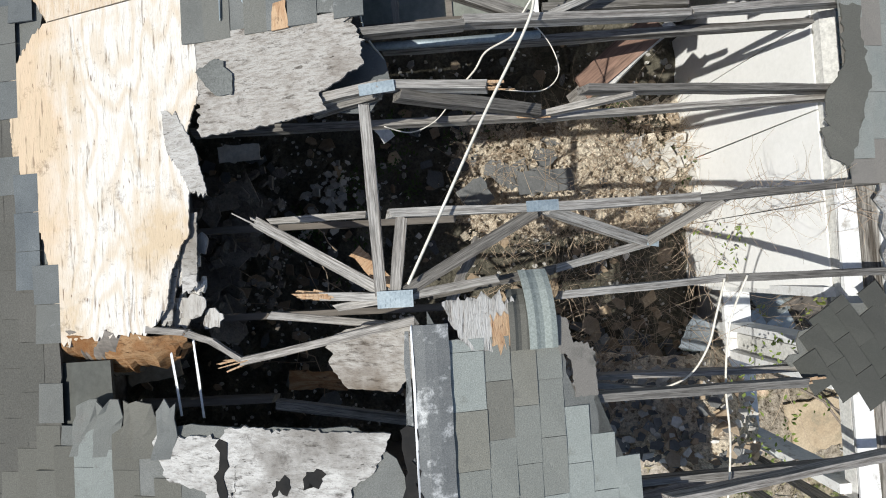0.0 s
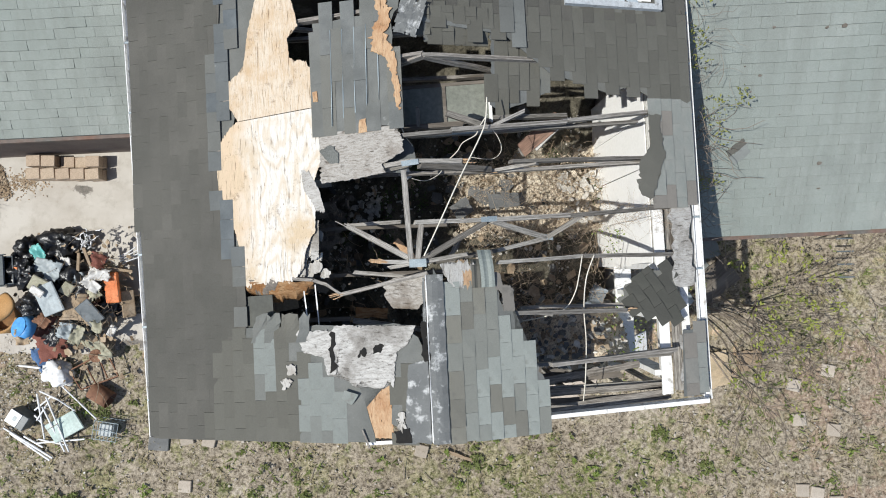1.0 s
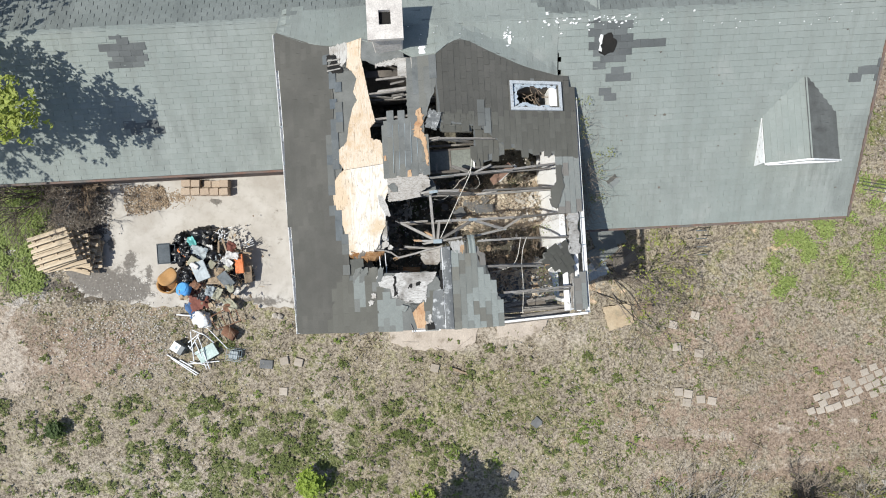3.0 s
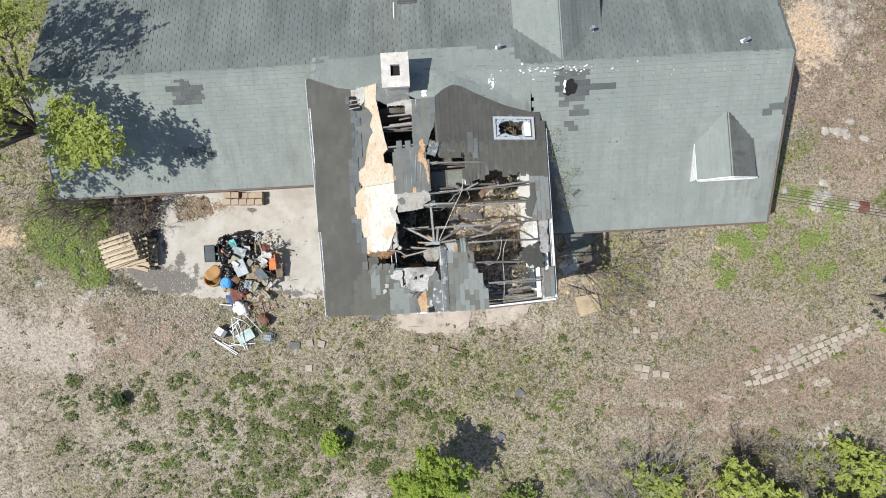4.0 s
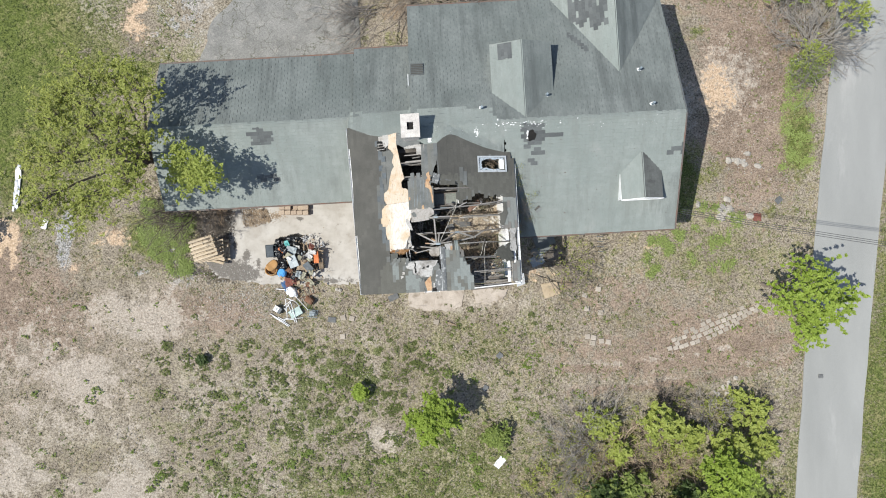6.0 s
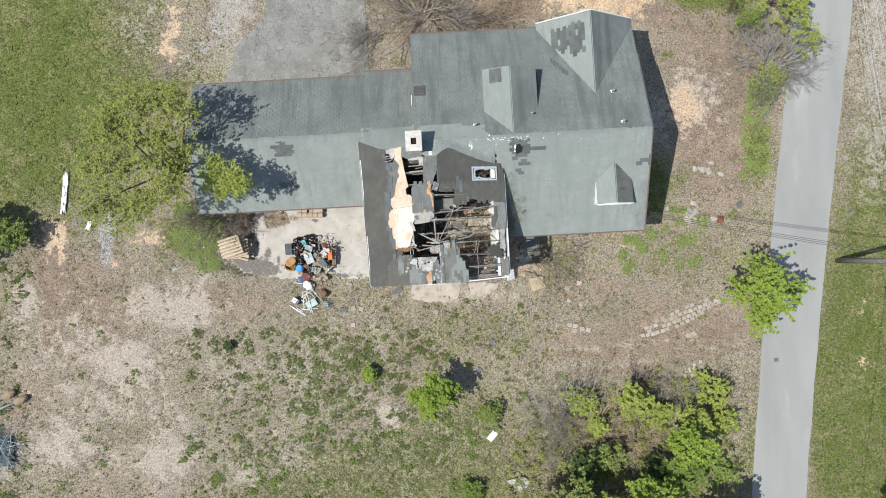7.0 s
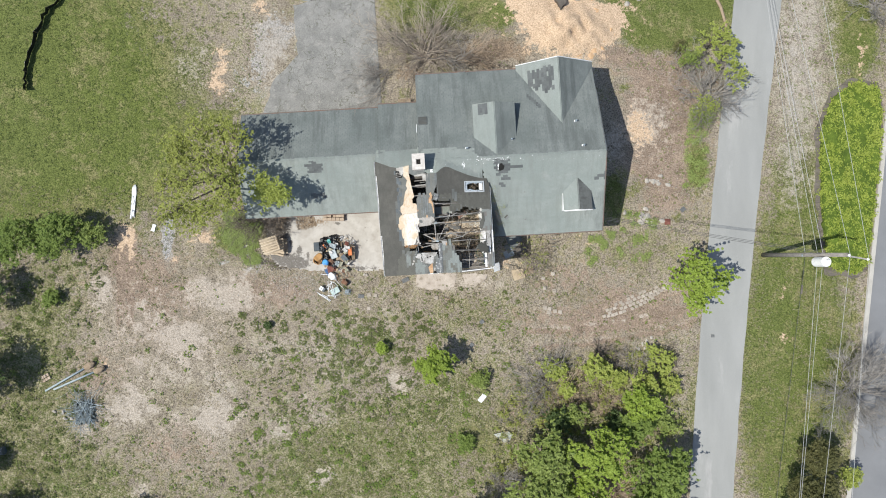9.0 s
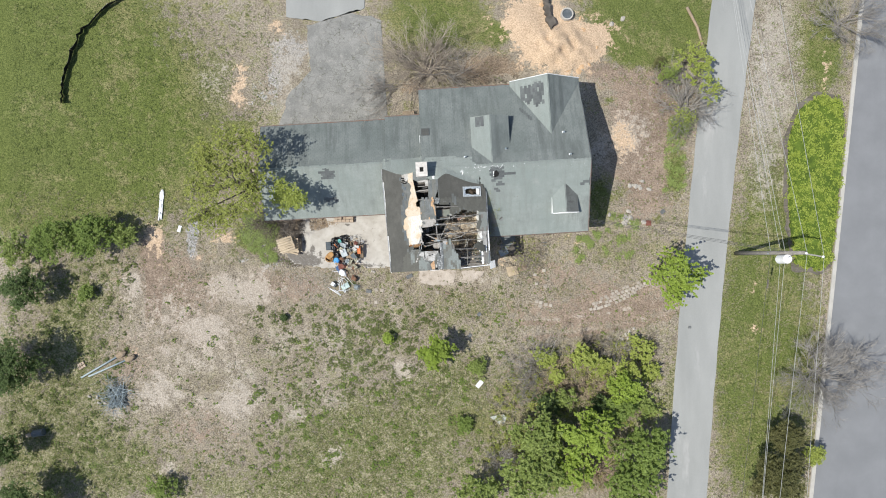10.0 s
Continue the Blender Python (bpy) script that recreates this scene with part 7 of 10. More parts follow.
for args in ((620, spread(0.3, 2.6, 0.25, 1.6, (0.1, 0.4)), (0.2, 0.7), (0.0013, 0.003), 21), (520, spread(0.4, 2.4, -1.2, 0.3, (0.2, 1.2)), (0.2, 0.8), (0.0013, 0.0032), 22), (160, lambda r: (r.uniform(2.9, 4.2), r.uniform(-1.8, -0.3), r.uniform(0.1, 1.6)), (0.4, 1.1), (0.002, 0.005), 27), (110, spread(1.75, 2.85, 0.2, 0.45, (2.1, 2.5)), (0.12, 0.4), (0.001, 0.0022), 23), (14, spread(-1.6, -0.6, -0.7, 0.2, (0.5, 2.0)), (0.3, 0.7), (0.003, 0.006), 24)):
    stems += sticks(*args, flat=0.4, bend=0.3)
o = mesh_ob("dead_bramble", joined(stems), "bramble", kind="stuff")
o.matrix_world = H
tagged(o, "tangle of dead bramble stems in the ruin", "bramble")


def leaf_cards(centres, n, spreadv, size, seed, flat=0.6):
    """Small leaves, each a folded pair of faces, thrown round the centres."""
    r = np.random.RandomState(seed)
    C = np.asarray(centres, float)
    k = len(C) * n
    P = np.repeat(C, n, 0) + r.normal(0, 1, (k, 3)) * np.asarray(spreadv)
    a = r.uniform(0, 2 * np.pi, k)
    tz = r.normal(0, flat, k)
    u = np.stack([np.cos(a), np.sin(a), tz * 0.6], 1)
    u /= np.linalg.norm(u, axis=1)[:, None]
    w = np.stack([-np.sin(a), np.cos(a), r.normal(0, flat, k) * 0.6], 1)
    w /= np.linalg.norm(w, axis=1)[:, None]
    s = r.uniform(*size, k)[:, None]
    V = np.stack([P - u * s, P - w * s * 0.45 + np.array([0, 0, 0.12]) * s, P + u * s, P + w * s * 0.45 + np.array([0, 0, 0.12]) * s], 1).reshape(-1, 3)
    i = np.arange(k)[:, None] * 4
    F = (i + np.array([0, 1, 2, 3])).tolist()
    return V, F


def weeds(name, centres, n, sp, size, seed, mat, lab, m=None, cat="plant"):
    o = mesh_ob(name, leaf_cards(centres, n, sp, size, seed), mat, kind="stuff")
    o.matrix_world = m or Matrix.Identity(4)
    return tagged(o, lab, cat)


rw = random.Random(5)
weeds("weeds", [(x + rw.gauss(0, 0.12), y + rw.gauss(0, 0.12), heap(x, y) + 0.12) for x, y in ((-1.35, 0.75), (-1.0, 0.95), (-0.55, 1.1), (-0.3, 0.95), (-1.5, 0.4), (0.3, 1.4), (-0.9, 0.35), (1.9, 1.45), (2.4, 0.95), (-0.4, 1.5)) for _ in range(3)], 26, (0.07, 0.07, 0.04), (0.012, 0.03), 3, "leaf_dark", "low green weeds in the rubble", H)
weeds("creeper", [(2.45 + rw.gauss(0, 0.14), y + rw.gauss(0, 0.1), z) for y, z in ((0.1, 3.6), (-0.05, 3.7), (-0.9, 4.2), (-1.2, 4.3), (-1.35, 4.2), (-0.75, 4.4), (-1.6, 4.0)) for _ in range(3)], 8, (0.06, 0.06, 0.06), (0.014, 0.03), 4, "leaf_green", "bright green creeper leaves at the broken window", H)

# cables
def cable(name, pts, rad, mat, lab):
    t = thing(name, H, lab, "cable", "loose cables")
    P = [Vector(p) for p in pts]
    out = []
    for i in range(len(P) - 1):
        p0, p1, p2, p3 = P[max(i - 1, 0)], P[i], P[i + 1], P[min(i + 2, len(P) - 1)]
        for k in range(6):
            s = k / 6
            out.append(0.5 * ((2 * p1) + (p2 - p0) * s + (2 * p0 - 5 * p1 + 4 * p2 - p3) * s * s + (3 * p1 - p0 - 3 * p2 + p3) * s ** 3))
    out.append(P[-1])
    mesh_ob("cord", tube(out, rad, 6), mat, t, smooth=True)


M["cord"] = surf("cream_cable", (0.7, 0.66, 0.57), (0.6, 0.56, 0.48), 30, 3, 0.6, 0.1)
cable("white_cable", ((0.6, 1.7, 5.66), (0.57, 1.44, 5.69), (0.5, 1.25, 5.7), (0.26, 0.81, 5.74), (0.03, 0.36, 5.78), (-0.19, -0.06, 5.74)), 0.008, "cord", "cream cable slung across the trusses")
cable("white_cable", ((0.6, 1.52, 5.6), (0.5, 1.38, 5.55), (0.46, 1.31, 5.5), (0.31, 1.23, 5.5), (0.24, 1.14, 5.45), (0.12, 1.06, 5.3)), 0.006, "cord", "thin cream cable looping over a truss")
cable("white_cable", ((-0.42, 1.62, 5.45), (-0.37, 1.38, 5.45), (-0.28, 1.24, 5.45), (-0.27, 1.14, 5.5)), 0.006, "cord", "cream cable hanging from the roof")
cable("grey_wire", ((0.6, 1.49, 5.3), (0.74, 1.36, 5.2), (0.78, 1.18, 5.2), (0.67, 1.09, 5.15), (0.42, 1.13, 5.1)), 0.004, "cord", "thin grey wire looping below a truss")
cable("grey_wire", ((-0.3, 0.86, 5.4), (-0.15, 0.84, 5.3), (0.0, 0.9, 5.3), (0.1, 1.0, 5.35)), 0.004, "cord", "thin grey wire looping below a truss")
cable("white_cable", ((1.65, -0.14, 5.33), (1.62, -0.36, 5.25), (1.57, -0.57, 5.2), (1.46, -0.76, 5.1), (1.2, -0.86, 5.0), (0.95, -0.9, 4.95)), 0.007, "cord", "white cable hanging by the east wall")
cable("white_cable", ((1.8, -0.13, 5.3), (1.7, -0.41, 5.25), (1.66, -0.78, 5.22), (1.67, -1.15, 5.2), (1.66, -1.6, 5.1), (1.64, -1.9, 5.0)), 0.007, "cord", "white cable hanging by the east wall")

# ---- trees and shrubs ----
def tree(name, x, y, h, r, lab, leaf, seed, clumps=90, per=60, size=(0.05, 0.1), z0=0.25, lean=(0, 0), trunk=0.12, lobes=5, squash=0.75, fuzz=0.28, cat="tree", heads=None, sweep=None, forks=2):
    """A tapered trunk, limbs that fork towards lobes of twigs, and a crown of many small leaves in clumps.
    heads: lobes as (x, y, z, radius) from the foot; sweep: the plan direction in which sprays of leaves trail."""
    rn = random.Random(seed)
    t = thing(name, Matrix.Translation((x, y, 0)), lab, cat)
    fork = Vector((lean[0] * 0.2, lean[1] * 0.2, h * z0))
    if heads is None:
        heads = []
        for i in range(lobes + 2):
            a = 2.4 * i + rn.uniform(-0.5, 0.5)
            d = r * math.sqrt((i + 0.3) / (lobes + 2)) * rn.uniform(0.75, 0.95)
            heads.append((lean[0] + d * math.cos(a), lean[1] + d * math.sin(a), h * (0.86 - 0.34 * (d / r) ** 2) * rn.uniform(0.88, 1.05), r * rn.uniform(0.26, 0.46)))
    wood = [tube([(0, 0, -0.05), tuple(fork * 0.5 + Vector((rn.gauss(0, 0.03), rn.gauss(0, 0.03), 0))), tuple(fork)], trunk, 8, 0.8)]
    centres = []
    cr = 0.16 * fuzz / 0.3 * math.sqrt(r) + 0.03
    for hx, hy, hz, rad in heads:
        hd = Vector((hx, hy, hz))
        m1 = fork.lerp(hd, 0.35) + Vector((rn.gauss(0, 0.12), rn.gauss(0, 0.12), 0.16)) * 0.25 * h
        m2 = fork.lerp(hd, 0.7) + Vector((rn.gauss(0, 0.1), rn.gauss(0, 0.1), 0.1)) * 0.22 * h
        wood.append(tube([fork, m1, m2, hd], trunk * 0.45, 6, 0.25))
        for _ in range(max(3, clumps // len(heads))):
            v = Vector((rn.gauss(0, 1), rn.gauss(0, 1), rn.gauss(0.35, 0.8))).normalized()
            c = hd + Vector((v.x, v.y, v.z * squash)) * rad * rn.uniform(0.25, 1.15)
            c.z = max(c.z, 0.12)
            stem = m2.lerp(hd, rn.uniform(0.2, 1.0))
            wood.append(tube([stem, stem.lerp(c, 0.55) + Vector((rn.gauss(0, 0.05), rn.gauss(0, 0.05), 0.05)) * rad, c], trunk * 0.1 + 0.003, 3, 0.3))
            if sweep is None:
                k = cr * rn.choice((0.6, 0.8, 1.0, 1.0, 1.4))
                for _ in range(max(2, per // 6)):
                    centres.append((c.x + rn.gauss(0, k), c.y + rn.gauss(0, k), max(0.05, c.z + rn.gauss(0, 0.6 * k))))
            else:
                a = sweep + rn.gauss(0, 0.5)
                L = rad * rn.uniform(0.45, 1.2)
                e = c + Vector((math.cos(a) * L, math.sin(a) * L, -0.12 * L))
                n = max(3, per // 6)
                for q in range(n):
                    o = c.lerp(e, q / (n - 1))
                    w = 0.055 * (1.15 - q / n)
                    centres.append((o.x + rn.gauss(0, w), o.y + rn.gauss(0, w), max(0.05, o.z + rn.gauss(0, w))))
    mesh_ob("trunk", joined(wood), "bark", t)
    w = 0.05 if sweep is None else 0.03
    mesh_ob("crown", leaf_cards(centres, 6, (w, w, w * 0.6), size, seed), leaf, t, kind="stuff")
    return t


def grow(rn, p, d, length, rad, depth, out, rise=0.02, bend=0.24, kids=(2, 4)):
    """A bending stem with side stems at narrow angles, each smaller than the one that bears it."""
    pts, n = [p], 4
    for i in range(n):
        d = (d + Vector((rn.gauss(0, bend), rn.gauss(0, bend), rn.gauss(rise, bend * 0.5)))).normalized()
        q = pts[-1] + d * (length / n)
        q.z = max(q.z, 0.04)
        pts.append(q)
    out.append(tube(pts, rad, 5 if rad > 0.02 else 3, 0.35))
    if depth:
        for _ in range(rn.randint(*kids)):
            k = rn.uniform(0.25, 0.95) * n
            i = min(int(k), n - 1)
            o = pts[i].lerp(pts[i + 1], k - i)
            e = (pts[i + 1] - pts[i]).normalized() + Vector((rn.gauss(0, 0.42), rn.gauss(0, 0.42), rn.gauss(0.05, 0.25)))
            grow(rn, o, e.normalized(), length * rn.uniform(0.35, 0.65), max(rad * 0.5, 0.0065), depth - 1, out, rise, bend, kids)


def stem_shrub(name, x, y, lab, seed, ways, length, rad=0.03, depth=3, mat="twig", up=0.35, spread=0.25, cat="shrub", rise=0.0, kids=(2, 4)):
    """Stems that leave one stool in the given plan directions (radians, how many)."""
    rn = random.Random(seed)
    t = thing(name, Matrix.Translation((x, y, 0)), lab, cat)
    for a, n in ways:
        for _ in range(n):
            out = []
            b = a + rn.gauss(0, spread)
            z = up * rn.uniform(0.4, 1.5)
            grow(rn, Vector((rn.gauss(0, 0.2), rn.gauss(0, 0.2), 0)), Vector((math.cos(b), math.sin(b), z)).normalized(), length * rn.uniform(0.6, 1.15), rad * rn.uniform(0.6, 1.2), depth, out, rise, kids=kids)
            mesh_ob("stem", joined(out), mat, t)
    return t


def bare_shrub(name, x, y, h, r, lab, seed, stems=26, twigs=7, mat="twig", lean=(0, 0), rad=0.022, cat="shrub", aim=None):
    rn = random.Random(seed)
    t = thing(name, Matrix.Translation((x, y, 0)), lab, cat)
    out, fine = [], []
    for i in range(stems):
        a = rn.uniform(0, 6.283) if aim is None else rn.gauss(aim[0], aim[1])
        d = r * rn.uniform(0.35, 1.0)
        tip = Vector((lean[0] + d * math.cos(a), lean[1] + d * math.sin(a), h * rn.uniform(0.35, 1.0)))
        s = Vector((rn.gauss(0, 0.15), rn.gauss(0, 0.15), 0))
        m1 = s.lerp(tip, 0.35) + Vector((rn.gauss(0, 0.1), rn.gauss(0, 0.1), 0.12 * h))
        m2 = s.lerp(tip, 0.7) + Vector((rn.gauss(0, 0.12), rn.gauss(0, 0.12), 0.08 * h))
        out.append(tube([s, m1, m2, tip], rad * rn.uniform(0.6, 1.2), 5, 0.25))
        for _ in range(twigs):
            k = rn.uniform(0.3, 1.0)
            p = s.lerp(m1, k * 2) if k < 0.5 else m2.lerp(tip, (k - 0.5) * 2)
            v = (tip - s).normalized() * rn.uniform(0.2, 0.5) * r * 0.5 + Vector((rn.gauss(0, 0.2), rn.gauss(0, 0.2), rn.gauss(0.05, 0.12))) * r * 0.4
            q = p + v
            q.z = max(q.z, 0.05)
            fine.append(tube([p, p.lerp(q, 0.5) + Vector((rn.gauss(0, 0.04), rn.gauss(0, 0.04), 0.03)), q], rad * 0.34, 3, 0.4))
            for _ in range(2):
                w = q + Vector((rn.gauss(0, 0.14), rn.gauss(0, 0.14), rn.gauss(0.03, 0.08))) * r * 0.4
                w.z = max(w.z, 0.04)
                fine.append(tube([p.lerp(q, rn.uniform(0.4, 0.9)), w], rad * 0.22, 3, 0.5))
    mesh_ob("stem_growth", joined(out), mat, t, kind="stuff")
    mesh_ob("twig_growth", joined(fine), mat, t, kind="stuff")
    return t


CROWN = [(-16.2, 6.3), (-14.8, 6.7), (-13.4, 6.5), (-16.6, 4.9), (-15.0, 5.0), (-13.1, 5.1), (-16.9, 3.2), (-15.4, 3.3), (-13.8, 3.4), (-12.3, 3.9), (-16.3, 1.7), (-14.9, 1.3), (-13.6, 1.6), (-12.4, 2.2), (-12.6, 6.3)]
rc = random.Random(300)
tree("large_tree", -13.9, 3.9, 8.6, 3.0, "large spreading tree with sparse olive spring leaves", "leaf_olive", 301, 360, 40, (0.045, 0.095), trunk=0.2, z0=0.3, fuzz=0.3,
     heads=[(x + 13.9 + rc.gauss(0, 0.15), y - 3.9 + rc.gauss(0, 0.15), 5.8 + 1.3 * rc.random() + 0.12 * (x + 14.5), rc.uniform(0.75, 1.05)) for x, y in CROWN])
tree("leafy_tree", -12.6, 2.9, 7.4, 1.5, "slender tree leaning over the roof, young leaves", "leaf_haze", 302, 90, 40, (0.045, 0.09), lean=(1.6, 0.0), trunk=0.1,
     heads=[(2.9, -0.3, 5.9, 0.45), (2.5, 0.1, 6.0, 0.5), (2.2, -0.5, 5.8, 0.45), (1.8, 0.25, 5.7, 0.5), (1.2, -0.1, 5.4, 0.5), (1.5, 0.8, 5.7, 0.4)])
tree("young_tree", -0.6, -8.15, 3.1, 1.15, "small bright green young tree in the yard", "leaf_bright", 303, 170, 66, (0.04, 0.08), trunk=0.05, z0=0.1, lobes=8, fuzz=0.24, sweep=-1.0)
tree("roadside_tree", 16.3, -1.9, 4.4, 2.0, "fresh green tree at the lane edge", "leaf_bright", 304, 190, 34, (0.065, 0.13), trunk=0.1, z0=0.12, lean=(0.55, -0.5), lobes=9, sweep=-0.35)
for nm, x, y, h, r, leaf, s, n, sw, fz in (
    ("thicket_tree", 10.2, -14.0, 4.6, 2.0, "leaf_bright", 312, 200, -0.7, 0.3), ("thicket_tree", 7.0, -14.3, 4.2, 1.75, "leaf_sage", 311, 170, None, 0.3), ("thicket_tree", 6.6, -17.0, 4.2, 2.2, "leaf_sage", 318, 170, None, 0.3), ("thicket_tree", 9.4, -16.6, 3.6, 1.5, "leaf_bright", 319, 110, -0.7, 0.3),
    ("thicket_tree", 14.9, -15.3, 4.0, 1.6, "leaf_green", 313, 140, None, 0.3), ("thicket_tree", 14.0, -17.6, 4.0, 1.9, "leaf_green", 317, 150, None, 0.3), ("thicket_tree", 13.5, -10.9, 3.2, 1.2, "leaf_bright", 314, 72, None, 0.24), ("thicket_tree", 13.3, -12.5, 3.0, 1.0, "leaf_green", 316, 80, None, 0.26), ("thicket_bush", 14.1, -9.8, 2.0, 0.8, "leaf_haze", 315, 26, None, 0.26),
    ("thicket_tree", 2.7, -18.6, 3.0, 1.5, "leaf_sage", 320, 80, None, 0.3), ("thicket_bush", 10.6, -8.7, 1.9, 0.85, "leaf_haze", 321, 38, None, 0.24), ("thicket_bush", 7.9, -8.9, 1.0, 0.8, "leaf_haze", 322, 16, None, 0.3), ("thicket_bush", 12.2, -9.4, 1.3, 0.8, "leaf_haze", 326, 26, None, 0.26), ("thicket_bush", 15.3, -8.2, 0.9, 1.1, "leaf_haze", 323, 16, None, 0.3), ("thicket_bush", 15.8, -10.0, 0.9, 0.8, "leaf_haze", 324, 10, None, 0.3),
    # dark-leaved bush at (8.0, -12.4) is added as a shaded gap between crowns
    ("thicket_bush", 8.8, -10.2, 1.2, 0.35, "leaf_haze", 325, 8, None, 0.3), ("thicket_bush", 9.0, -11.9, 1.6, 0.8, "leaf_sage", 327, 40, None, 0.3), ("thicket_bush", 12.0, -12.4, 1.6, 0.6, "leaf_dark", 328, 30, None, 0.3), ("thicket_bush", 15.4, -12.6, 1.0, 0.9, "leaf_sage", 329, 20, None, 0.4), ("thicket_bush", 8.0, -12.4, 1.6, 0.9, "leaf_dark", 330, 40, None, 0.3)):
    tree(nm, x, y, h, r, "leafy tree of the thicket beside the lane" if "tree" in nm else "low olive bush at the thicket edge", leaf, s, n, 30, (0.07, 0.145), trunk=0.07, z0=0.12, lobes=8, fuzz=fz, sweep=sw, cat="tree" if "tree" in nm else "bush")
for nm, x, y, h, r, leaf, s, n in (("field_bush", -29.2, 0.1, 2.8, 1.7, "leaf_green", 331, 130), ("field_bush", -26.4, 0.4, 2.6, 1.6, "leaf_green", 332, 130), ("field_bush", -24.3, 0.5, 1.8, 0.9, "leaf_sage", 346, 40), ("field_bush", -32.6, -0.4, 2.0, 1.4, "leaf_sage", 333, 50), ("field_bush", -31.6, -3.6, 2.8, 1.5, "leaf_edge", 334, 110),
                                ("field_tree", -31.9, -9.4, 4.0, 2.1, "leaf_edge", 335, 220), ("field_tree", -32.6, -15.6, 3.0, 1.1, "leaf_edge", 336, 90), ("field_tree", -30.6, -19.4, 3.4, 1.8, "leaf_edge", 337, 170), ("field_bush", -21.2, -18.8, 1.2, 1.0, "leaf_green", 338, 34), ("field_bush", -12.3, -5.85, 0.35, 0.06, "leaf_dark", 339, 8),
                                ("field_bush", -4.2, -7.4, 0.7, 0.2, "leaf_bright", 340, 9), ("field_bush", 2.7, -9.6, 0.7, 0.6, "leaf_sage", 341, 18), ("field_bush", 1.6, -14.0, 0.6, 0.5, "leaf_green", 342, 14), ("field_bush", -27.5, -4.0, 0.7, 0.5, "leaf_green", 347, 12),
                                ("evergreen", 25.6, -14.5, 2.8, 1.15, "leaf_needle", 343, 170), ("evergreen", 24.7, -17.4, 3.2, 1.8, "leaf_needle", 344, 280), ("evergreen", 28.2, -16.2, 1.4, 0.7, "leaf_haze", 345, 30)):
    tree(nm, x, y, h, r, {"field_bush": "leafy green bush in the rough field", "field_tree": "dark green tree at the field edge", "evergreen": "dark evergreen beside the street kerb"}[nm], leaf, s, n, 60, (0.045, 0.095), trunk=0.06, z0=0.12, lobes=8, fuzz=0.28, cat="bush" if nm == "field_bush" else "tree")
stem_shrub("bare_tree", 29.0, -10.2, "bare grey tree spreading over the kerb", 351, [(k * 0.7, 3) for k in range(9)], 3.5, 0.04, 3, mat="twig_grey", up=0.8, spread=0.3, cat="tree", kids=(5, 7))
stem_shrub("bare_tree", 31.2, 17.2, "bare grey tree beside the street", 352, [(k * 0.9, 3) for k in range(7)], 2.7, 0.035, 3, mat="twig_grey", up=1.0, spread=0.3, cat="tree", kids=(4, 6))
stem_shrub("bare_shrub", -1.3, 13.5, "large bare tangled shrub with pale stems behind the house", 353, [(3.55, 7), (3.1, 4), (1.2, 7), (0.8, 5), (1.9, 4), (2.6, 3), (0.3, 5), (5.4, 3)], 3.6, 0.036, 3, up=0.5, spread=0.2, kids=(3, 5))
stem_shrub("bare_shrub", -3.9, 12.3, "bare grey shrub arching over the driveway", 354, [(3.3, 8), (3.8, 6), (2.9, 3)], 2.6, 0.028, 3, mat="twig_grey", up=0.35, kids=(3, 4))
stem_shrub("bare_shrub", -0.6, 13.4, "dark bare tangled shrub behind the house", 371, [(k * 0.7, 3) for k in range(9)], 2.6, 0.026, 3, mat="bark", up=0.4, kids=(3, 4))
stem_shrub("bare_shrub", 1.4, 13.2, "brown bare shrub lying along the rear wall", 355, [(0.0, 10), (-0.2, 6), (0.4, 5)], 3.0, 0.024, 3, mat="bramble", up=0.2)
stem_shrub("bare_tree", 0.2, 13.4, "slender bare tree reaching over the rear roof", 367, [(4.9, 2), (5.3, 3), (5.7, 2)], 3.4, 0.035, 3, mat="twig_grey", up=1.7, spread=0.15, cat="tree")
stem_shrub("bare_tree", -13.0, 1.7, "slender bare tree beside the house corner", 372, [(k * 0.9, 3) for k in range(7)], 2.5, 0.026, 3, mat="bark", up=1.7, spread=0.25, cat="tree", kids=(4, 6))
stem_shrub("bare_shrub", 18.9, 10.6, "large bare grey shrub at the lane edge", 356, [(k * 0.7, 6) for k in range(9)], 2.4, 0.034, 3, mat="twig_grey", up=0.6, kids=(3, 4))
stem_shrub("bare_shrub", 17.6, 12.6, "bare grey shrub at the lane edge", 376, [(k * 0.8, 3) for k in range(8)], 1.3, 0.016, 3, mat="twig_grey", up=0.6, kids=(3, 4))
tree("lane_bush", 19.0, 14.1, 2.6, 1.4, "feathery young green bush at the lane edge", "leaf_haze", 357, 90, 34, (0.04, 0.085), trunk=0.05, z0=0.1, lobes=12, cat="bush", sweep=-0.3)
tree("lane_bush", 19.6, 12.8, 2.2, 1.0, "feathery young green bush at the lane edge", "leaf_haze", 369, 46, 34, (0.04, 0.085), trunk=0.04, z0=0.1, lobes=8, cat="bush", sweep=-0.4)
tree("lane_bush", 20.6, 11.8, 1.8, 1.0, "thin green bush drooping over the lane edge", "leaf_haze", 358, 40, 34, (0.035, 0.08), trunk=0.04, z0=0.1, lobes=8, cat="bush", sweep=-0.5)
tree("lane_bush", 17.3, 13.0, 1.6, 0.8, "pale green bush at the lane edge", "leaf_sage", 377, 40, 30, (0.04, 0.08), trunk=0.04, z0=0.1, lobes=7, cat="bush")
tree("lane_bush", 16.8, 13.9, 0.9, 0.45, "brownish bush at the lawn edge", "leaf_needle", 378, 24, 40, (0.03, 0.07), trunk=0.03, z0=0.1, lobes=5, cat="bush")
